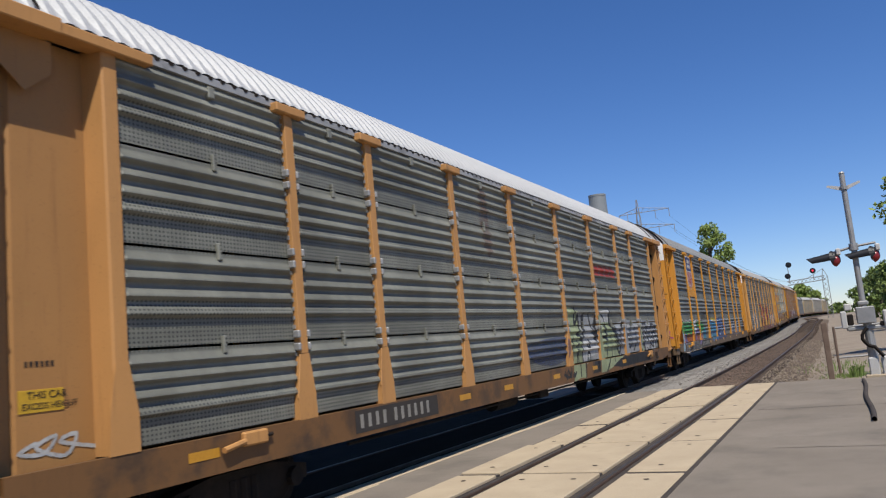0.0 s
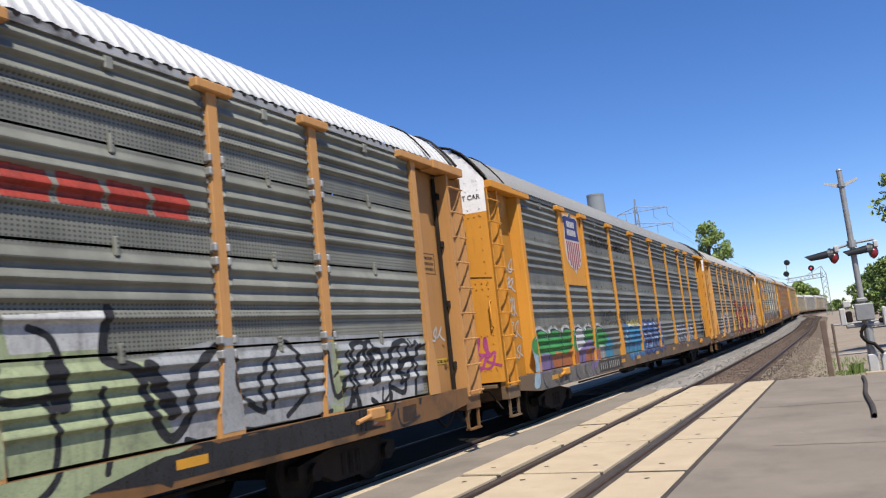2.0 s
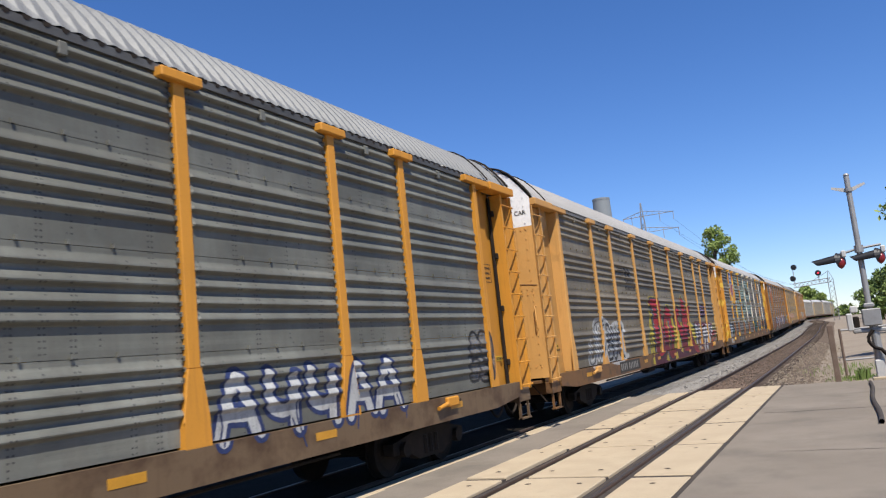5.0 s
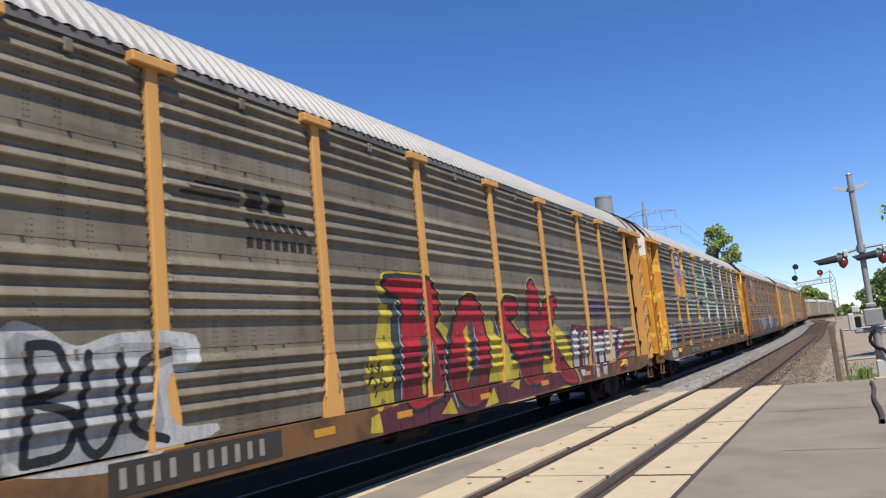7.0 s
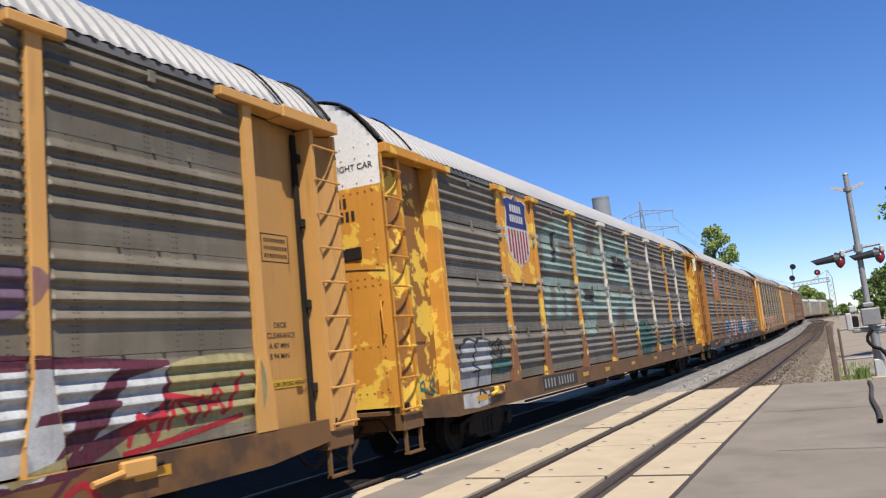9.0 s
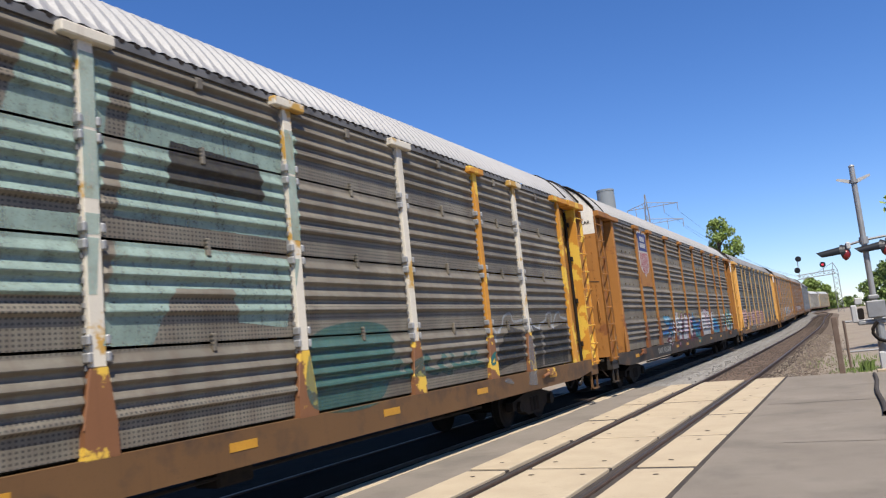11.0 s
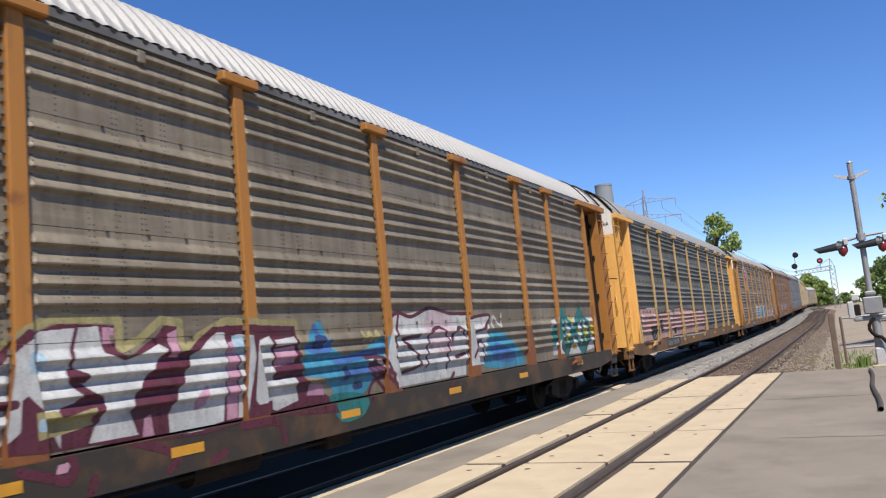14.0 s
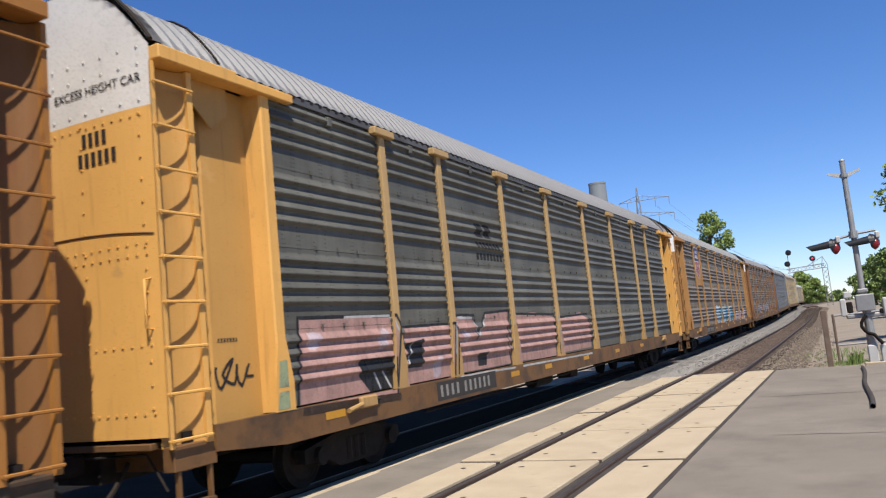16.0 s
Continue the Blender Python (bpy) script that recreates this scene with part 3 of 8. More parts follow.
    # black strip drawn for the dark of the open slot, with latch blocks
    def seal():
        bm = bmesh.new()
        y = HALF - 0.62
        box(bm, f * (DEEP + 0.05), f * (DEEP + 0.09), s * y, s * (y - (0.05 if s < 0 else 0.08)), 1.05, 5.0)
        for z in (1.5, 2.6, 3.7, 4.6):
            box(bm, f * (DEEP + 0.1), f * (DEEP + 0.15), s * (y + 0.02), s * (y - 0.06), z, z + 0.12, 0.01)
        return made(bm)
    add("door_seal", "seal", seal, BLACK_IRON)


def side_writing(car, mats, seed):
    """Stencilled data and notice plate on the recessed doors, as bars."""
    rs = random.Random(seed)
    for s in (-1, 1):
        bm = bmesh.new()
        y = s * (HALF - 1.18)
        for z, w in ((2.02, .30),) if s < 0 else ((3.46, .42), (3.36, .42), (3.26, .42)):
            x = -w / 2
            while x < w / 2:
                k = rs.uniform(.02, .035)
                box(bm, DEEP + 0.06, DEEP + 0.064, y + x, y + x + k, z, z + 0.05)
                x += k + 0.022
        part("data_stencil", bm, LETTER_DARK, car, "dark stencilled data lines")
        if s > 0 and seed == 13:
            for k, text in enumerate(("DECK", "CLEARANCE", "A 87 MIN", "B 94 MIN")):
                words(text, car, y - 0.02 - 0.028 * len(text), 2.36 - 0.13 * k, 0.07, DEEP + 0.062, LETTER_DARK)
        if s > 0:
            bm = bmesh.new()
            for z in (3.20, 3.56):
                box(bm, DEEP + 0.06, DEEP + 0.063, y - 0.27, y + 0.27, z, z + 0.012)
            for u in (-0.27, 0.258):
                box(bm, DEEP + 0.06, DEEP + 0.063, y + u, y + u + 0.012, 3.212, 3.56)
            part("data_frame", bm, LETTER_DARK, car)
        bm = bmesh.new()
        if s > 0:
            box(bm, DEEP + 0.06, DEEP + 0.068, y - 0.40, y + 0.36, 1.60, 1.70, 0.002)
            plate = part("notice_plate", bm, PLATE_YELLOW, car, "yellow excess height notice strip")
            words("THIS CAR EXCESS HEIGHT", plate, y - 0.38, 1.625, 0.05, DEEP + 0.070, LETTER_DARK)
        elif seed in (11, 13, 15):
            box(bm, DEEP + 0.06, DEEP + 0.068, y - 0.22, y + 0.22, 1.62, 1.82, 0.002)
            plate = part("notice_plate", bm, PLATE_YELLOW, car, "yellow excess height notice plate")
            words("THIS CAR", plate, y - 0.14, 1.74, 0.065, DEEP + 0.070, LETTER_DARK)
            words("EXCESS HEIGHT", plate, y - 0.19, 1.65, 0.055, DEEP + 0.070, LETTER_DARK)
        else:
            bm.free()


def words(text, parent, y, z, size, x, material, end=None, name="lettering"):
    """Lettering on a car's flank, or on its end where end is -1 or 1."""
    cu = bpy.data.curves.new(name, "FONT")
    cu.body, cu.size, cu.extrude, cu.offset = text, size * 1.4, 0.001, size * 0.012
    cu.fill_mode = "FRONT"
    tmp = bpy.data.objects.new("tmp", cu)
    scene.collection.objects.link(tmp)
    bpy.context.view_layer.update()
    me = bpy.data.meshes.new_from_object(tmp.evaluated_get(bpy.context.evaluated_depsgraph_get()))
    bpy.data.objects.remove(tmp)
    for v in me.vertices:
        u, w, d = v.co
        v.co = (x + d, y + u, z + w) if end is None else (y + u, end * (end_curve(y + u) + 0.008), z + w)
    me.materials.clear()
    return link(name, me, material, parent)


def words_on_sheet(text, car, y, z, size, material):
    """Lettering painted on the ribbed sheet, bent to follow it."""
    ob = words(text, car, y, z, size, SHEET, material)
    bm = bmesh.new()
    bm.from_mesh(ob.data)
    for lo, hi in zip(SEAMS, SEAMS[1:]):
        for level in panel_levels(lo, hi, 0.003):
            if z - 0.05 < level < z + 1.5 * size:
                bmesh.ops.bisect_plane(bm, geom=bm.verts[:] + bm.edges[:] + bm.faces[:], plane_co=(0, 0, level), plane_no=(0, 0, 1))
    for v in bm.verts:
        v.co.x = sheet_out(v.co.z) + 0.004 + (v.co.x - SHEET)
    bm.to_mesh(ob.data)
    bm.free()
    return ob


def number_bars(car, y, z, size, count, x, material, gap=4, seed=0, end=None, name="reporting_mark", pitch=0.68):
    """A car's mark and number as plain bars."""
    rs = random.Random(seed)
    bm = bmesh.new()
    u = 0.0
    for i in range(count):
        if i == gap:
            u += size * 0.6
        w = size * 0.40
        if end is None:
            box(bm, x, x + 0.004, y + u, y + u + w, z, z + size)
        else:
            yy = end * (end_curve(y + u + w / 2) + 0.008)
            box(bm, y + u, y + u + w, yy, yy + end * 0.004, z, z + size)
        u += size * pitch
    return part(name, bm, material, car, "stencilled mark")


def bogie(car, s, pieces):
    y = s * 9.9
    for name, key, make in pieces:
        link(name, shared((key, s), lambda: make(y)), BLACK_IRON, car)


def frame_piece(f):
    def go(y):
        bm = bmesh.new()
        prism(bm, [(y - 1.2, 0.36), (y - 0.75, 0.36), (y - 0.4, 0.2), (y + 0.4, 0.2), (y + 0.75, 0.36), (y + 1.2, 0.36), (y + 1.2, 0.54), (y + 0.5, 0.66), (y - 0.5, 0.66), (y - 1.2, 0.54)],
              0, f * 0.92, f * 1.10)
        for k in (-1, 1):
            tube(bm, (f * 1.08, y + k * 0.9, 0.42), (f * 1.18, y + k * 0.9, 0.42), 0.12, sides=12)
        for k in (-0.18, 0, 0.18):
            tube(bm, (f * 1.06, y + k, 0.26), (f * 1.06, y + k, 0.56), 0.075, sides=8)
        return made(bm)
    return go


def wheel_piece(f, k):
    def go(y):
        bm = bmesh.new()
        c = Vector((0, y + k * 0.9, 0.42))
        tube(bm, c + Vector((f * 0.69, 0, 0)), c + Vector((f * 0.82, 0, 0)), 0.42, sides=28)
        tube(bm, c + Vector((f * 0.66, 0, 0)), c + Vector((f * 0.69, 0, 0)), 0.445, sides=28)
        tube(bm, c + Vector((f * 0.82, 0, 0)), c + Vector((f * 0.84, 0, 0)), 0.34, 0.30, sides=24)
        tube(bm, c + Vector((f * 0.84, 0, 0)), c + Vector((f * 0.92, 0, 0)), 0.11, sides=12)
        return made(bm)
    return go


def axle_piece(k):
    def go(y):
        bm = bmesh.new()
        tube(bm, (-0.7, y + k * 0.9, 0.42), (0.7, y + k * 0.9, 0.42), 0.085, sides=10)
        if k > 0:
            box(bm, -1.0, 1.0, y - 0.2, y + 0.2, 0.45, 0.72, 0.02)
        return made(bm)
    return go


BOGIE = [("side_frame", "frame%d" % f, frame_piece(f)) for f in (-1, 1)] + \
        [("wheel", "wheel%d%d" % (f, k), wheel_piece(f, k)) for f in (-1, 1) for k in (-1, 1)] + \
        [("axle", "axle%d" % k, axle_piece(k)) for k in (-1, 1)]


def sill_mesh(f):
    bm = bmesh.new()
    pts = [(-HALF + 0.65, 0.86), (-11.9, 0.745), (11.9, 0.745), (HALF - 0.65, 0.86), (HALF - 0.65, 1.14), (-HALF + 0.65, 1.14)]
    prism(bm, pts, 0, f * (FACE - 0.10), f * FACE)
    return made(bm)


def deck_mesh():
    bm = bmesh.new()
    box(bm, -1.38, 1.38, -HALF + 0.3, HALF - 0.3, 0.98, 1.12)
    box(bm, -0.35, 0.35, -HALF + 0.1, HALF - 0.1, 0.62, 0.98)
    for y in np.arange(-8, 8.1, 2.0):
        box(bm, -1.35, 1.35, y - 0.07, y + 0.07, 0.78, 0.98)
    return made(bm)


def brake_gear_mesh():
    bm = bmesh.new()
    tube(bm, (0.8, -2.0, 0.62), (0.8, -0.9, 0.62), 0.17, sides=12)
    box(bm, 0.6, 1.0, 0.4, 1.0, 0.48, 0.85, 0.03)
    tube(bm, (0.95, -7.5, 0.6), (0.95, 7.5, 0.6), 0.025, sides=6)
    return made(bm)


def coupler_mesh(s):
    bm = bmesh.new()
    box(bm, -0.10, 0.10, s * (HALF - 0.3), s * (HALF + 0.42), 0.72, 0.95, 0.03)
    box(bm, -0.19, 0.17, s * (HALF + 0.36), s * (HALF + 0.60), 0.68, 0.99, 0.05)
    return made(bm)


def platform_mesh(s):
    bm = bmesh.new()
    box(bm, -1.25, 1.25, s * (HALF - 0.5), s * (HALF + 0.02), 0.98, 1.05, 0.008)
    box(bm, -1.38, 1.38, s * (HALF - 0.40), s * (HALF - 0.30), 0.72, 1.0, 0.01)
    return made(bm)


def step_mesh(s, f):
    bm = bmesh.new()
    y = s * (HALF - 0.38)
    for d in (-0.22, 0.22):
        box(bm, f * 1.40, f * 1.45, y + d - 0.02, y + d + 0.02, 0.38, 0.98)
    box(bm, f * 1.38, f * 1.48, y - 0.24, y + 0.24, 0.38, 0.41)
    box(bm, f * 1.30, f * 1.47, y - 0.30, y + 0.30, 0.74, 1.0, 0.01)
    return made(bm)


def hose_mesh(s):
    bm = bmesh.new()
    pts = [Vector((0.55, s * (HALF - 0.3 + 0.9 * t), 0.82 - 0.42 * math.sin(math.pi * min(1, t * 0.9)))) for t in np.linspace(0, 1, 9)]
    for a, b in zip(pts, pts[1:]):
        tube(bm, a, b, 0.03, sides=6)
    tube(bm, (1.0, s * (HALF - 0.15), 0.92), (0.3, s * (HALF + 0.05), 0.92), 0.014, sides=6)
    tube(bm, (1.28, s * (HALF - 0.15), 0.55), (1.0, s * (HALF - 0.15), 0.92), 0.014, sides=6)
    return made(bm)


def seam_latches(tabs):
    bm = bmesh.new()
    for a, b in zip(EDGES, EDGES[1:]):
        y = (a + b) / 2
        for z in SEAMS[1:4]:
            if tabs:
                box(bm, SHEET, SHEET + 0.05, y - 0.03, y + 0.03, z - 0.10, z + 0.10, 0.01)
            else:
                for k in (-0.5, 0.0, 0.5):
                    box(bm, SHEET, SHEET + 0.03, y + k - 0.012, y + k + 0.012, z + 0.0, z + 0.05)
        box(bm, SHEET, SHEET + 0.06, y - 0.05, y + 0.05, 4.98, 5.12, 0.01)
    return made(bm)


def eave_mesh(f):
    """Folded strip under the roof's lower edge."""
    bm = bmesh.new()
    prism(bm, [(f * (SHEET - 0.12), 5.30), (f * (SHEET - 0.12), 5.15), (f * (SHEET + 0.042), 5.15), (f * (SHEET + 0.045), 5.24), (f * (SHEET - 0.005), 5.262)], 1,
          -HALF + 0.5, HALF - 0.5)
    return made(bm)


def gap_shade_mesh(f):
    """Solid dark half-discs for the shade in the roof's corrugation ends, above the folded strip."""
    bm = bmesh.new()
    n = 135
    for i in range(n):
        y = -HALF + 0.24 + (2 * HALF - 0.48) * (i + 0.26) / n
        pts = [(y - 0.046 * math.cos(k * math.pi / 5), 5.256 - 0.05 * math.sin(k * math.pi / 5)) for k in range(6)]
        prism(bm, pts, 0, f * (SHEET - 0.01), f * (SHEET + 0.049))
    return made(bm)


def build_car(spec):
    car = tagged(new("autorack_car"), spec["label"], "railway car", "cars of the train")
    car.empty_display_size = 0.3
    car["sheets"] = "punched" if spec["holes"] else "riveted"
    mats = spec["mats"]
    for i, (a, b) in enumerate(zip(EDGES, EDGES[1:])):
        y0 = a + (POST_W if i else 0.0)
        y1 = b - (POST_W if i < len(EDGES) - 2 else 0.0)
        for lo, hi in zip(SEAMS, SEAMS[1:]):
            if spec.get("shield") and i == 1 and lo > 3:
                continue
            gap = 0.014 if spec["holes"] else 0.003
            link("side_panel", shared(("panel", i, lo, gap), lambda: panel_mesh(y0, y1, lo, hi, gap)), mats["panel"], car)
    # the far flank in whole bays
    for i, (a, b) in enumerate(zip(EDGES, EDGES[1:])):
        def whole():
            rows = [[(-sheet_out(z), y, z) for z in np.linspace(1.16, 5.2, 140)] for y in (a, b)]
            return grid_mesh("side_panel", rows, False)
        link("side_panel", shared(("far", i), whole), mats["panel"], car)
    for y in POSTS:
        coat = WORN_CREAM if y in spec.get("pale_posts", ()) else mats["post"]
        link("post", shared(("post", y), lambda: post_mesh(y)), coat, car)
        link("post_foot", shared(("foot", y), lambda: foot_mesh(y)), mats["foot"], car)
        link("post_cap", shared(("cap", y), lambda: cap_mesh(y)), coat, car)
        link("edge_trim", shared(("clip", y, spec["holes"]), lambda: clip_mesh(y, spec["holes"])), GALV if spec["holes"] else mats["panel"], car)

        def far_post():
            bm = bmesh.new()
            box(bm, -FACE, -SHEET + 0.04, y - POST_W, y + POST_W, 1.13, 5.12)
            return made(bm)
        link("post", shared(("fpost", y), far_post), mats["paint"], car)
    link("seam_hardware", shared(("latch", spec["holes"]), lambda: seam_latches(spec["holes"])), mats["panel"], car)
    link("roof", shared("roof", roof_mesh), mats["roof"], car, spec.get("roof_label", "corrugated roof sheets"))
    for f in (-1, 1):
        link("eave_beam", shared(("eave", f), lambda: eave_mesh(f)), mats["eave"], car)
        # black pieces paint the shade inside the corrugation ends
        link("eave_teeth", shared(("teeth", f), lambda: gap_shade_mesh(f)), BLACK_IRON, car)
        link("side_sill", shared(("sill", f), lambda: sill_mesh(f)), mats["sill"], car)
        for s in (-1, 1):
            end_bay(car, s, mats, f)
            link("step", shared(("step", s, f), lambda: step_mesh(s, f)), mats["sill"], car)
    link("deck", shared("deck", deck_mesh), BLACK_IRON, car)
    link("brake_gear", shared("brake", brake_gear_mesh), BLACK_IRON, car)
    for s in (-1, 1):
        link("end_door", shared(("end", s), lambda: end_mesh(s, 1.1, 4.58)), mats["paint"], car, spec.get("end_label", ""))
        link("end_top", shared(("endtop", s), lambda: end_mesh(s, 4.58, 6.15)), mats["top"], car, "white upper part of the end")
        link("end_seam", shared(("seam", s), lambda: end_seam_mesh(s)), mats["sill"], car)
        link("rivets", shared(("rivets", s), lambda: rivets_mesh(s, False)), mats["paint"], car)
        link("rivets", shared(("rivets_up", s), lambda: rivets_mesh(s, True)), mats["top"], car)
        link("roof_hood", shared(("hood", s), lambda: roof_cap_mesh(s, HALF - 0.03, HALF - 0.26)), TORN_SEAL, car, "dark torn seal between end and roof")
        for yy in (HALF - 0.06, HALF - 1.10):
            link("roof_edge", shared(("redge", s, yy), lambda: roof_edge_mesh(s, yy)), BLACK_IRON, car)
        pipe("grab_iron", [(1.32, s * (HALF - 0.06), 2.2), (1.32, s * (HALF + 0.05), 2.22), (1.32, s * (HALF + 0.05), 2.72), (1.32, s * (HALF - 0.06), 2.74)], 0.012, mats["paint"], car, 6)
        if spec.get("window"):
            bm = bmesh.new()
            box(bm, 0.50, 1.02, s * (end_curve(0.75) - 0.02), s * (end_curve(0.75) + 0.02), 3.42, 3.62, 0.01)
            part("end_slot", bm, BLACK_IRON, car, "black open slot in the end")
        link("coupler", shared(("coupler", s), lambda: coupler_mesh(s)), BLACK_IRON, car)
        link("end_platform", shared(("plat", s), lambda: platform_mesh(s)), mats["sill"], car)
        link("brake_hose", shared(("hose", s), lambda: hose_mesh(s)), BLACK_IRON, car)
        bogie(car, s, BOGIE)
    if spec.get("shield"):
        shield(car, spec["shield"], mats)
    return car


def shield(car, tone, mats):
    """Painted plate in the narrow bay with a railway shield: blue head, striped body, no lettering."""
    y0, y1 = POSTS[0] + POST_W, POSTS[1] - POST_W
    yc = (y0 + y1) / 2
    bm = bmesh.new()
    box(bm, SHEET - 0.03, SHEET + 0.03, y0, y1, 3.175, 5.19, 0.006)
    plate = part("emblem_plate", bm, mats["paint"], car, "painted plate with a shield emblem")
    x = SHEET + 0.03
    def up(z):
        return 3.53 + (z - 3.38) * 0.945

    out = [(0, 5.06), (0.16, 4.95), (0.40, 4.97), (0.58, 4.90), (0.50, 4.62), (0.56, 4.30), (0.60, 4.02), (0.54, 3.74), (0.36, 3.56), (0.12, 3.50), (0, 3.38)]
    full = [(yc + a * 1.06, up(b)) for a, b in out] + [(yc - a * 1.06, up(b)) for a, b in out[-2:0:-1]]

    def slab(name, pts, x0, material):
        b2 = bmesh.new()
        prism(b2, pts, 0, x0, x0 + 0.004)
        return part(name, b2, material, plate)
    slab("shield_edge", [(yc + (a - yc) * 1.07, 4.32 + (b - 4.32) * 1.05) for a, b in full], x + 0.001, SHIELD_WHITE)
    slab("shield_head", [p for p in full if p[1] >= up(4.29)], x + 0.007, SHIELD_BLUE)
    for k in range(-3, 4):
        c = k * 0.165
        if abs(c) > 0.5:
            continue
        lo = 3.44 + 0.34 * (abs(c) / 0.56) ** 2
        slab("shield_stripe", [(yc + c - 0.039, up(lo)), (yc + c + 0.039, up(lo)), (yc + c + 0.039, up(4.24)), (yc + c - 0.039, up(4.24))], x + 0.007, SHIELD_RED)
    # two lines of writing as bars
    for z, w in ((4.66, 0.33), (4.42, 0.38)):
        b2 = bmesh.new()
        n = 5 if w < 0.35 else 7
        for i in range(n):
            u = yc - w + 2 * w * i / n
            box(b2, x + 0.012, x + 0.015, u, u + 2 * w / n * 0.7, up(z), up(z) + 0.165)
        part("shield_lettering", b2, SHIELD_WHITE, plate)
    for yy in (y0 + 0.08, y1 - 0.08):
        b2 = bmesh.new()
        for z in np.arange(3.2, 5.15, 0.28):
            box(b2, x, x + 0.02, yy - 0.015, yy + 0.015, z, z + 0.03)
        part("rivets", b2, mats["paint"], plate)


def car_mats(key, paint, worn, rust, sheet, dirt, dirt_by, roof, holes, worn_at=(0.66, 0.7), door=None, top=(1.16, 1.13, 1.08), sill=None, foot=None, post=None):
    shift = 3.7 * (sum(map(ord, key)) % 17)
    body = car_paint("paint_" + key, paint, worn, rust, worn_at, shift)
    return {"paint": body,
            "post": car_paint("post_" + key, post, worn, rust, worn_at, shift + 0.6) if post else body,
            "foot": car_paint("foot_" + key, foot, worn, rust, worn_at, shift + 1.3) if foot else body,
            # without its own door colour: body paint darkened for shade in the recess
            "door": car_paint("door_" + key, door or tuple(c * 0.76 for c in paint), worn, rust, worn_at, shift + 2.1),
            "sill": car_paint("sill_" + key, sill or (0.195, 0.094, 0.032), (0.09, 0.05, 0.025), tuple(c * 0.5 for c in rust), (0.48, 0.62), shift + 4.4),
            "panel": panel_metal("sheet_" + key, sheet, dirt, dirt_by, holes, shift),
            "roof": rough_surface("roof_" + key, roof, tuple(c * 0.88 for c in roof), 0.6, 30.0, 0.6, 0.15, 0.1, 0.003, tuple(c * 0.65 for c in roof), (0.62, 0.8), (2, 0.4, 1), shift),
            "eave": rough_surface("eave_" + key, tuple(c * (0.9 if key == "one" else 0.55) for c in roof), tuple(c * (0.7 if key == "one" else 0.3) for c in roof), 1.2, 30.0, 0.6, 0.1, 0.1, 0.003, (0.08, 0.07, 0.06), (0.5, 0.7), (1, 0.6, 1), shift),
            "top": rough_surface("top_" + key, top, tuple(c * 0.9 for c in top), 1.5, 30.0, 0.65, 0, 0.1, 0.003, tuple(c * 0.6 for c in top), (0.62, 0.72), shift=shift)}


TAN, RUSTY = (0.58, 0.29, 0.095), (0.16, 0.07, 0.03)
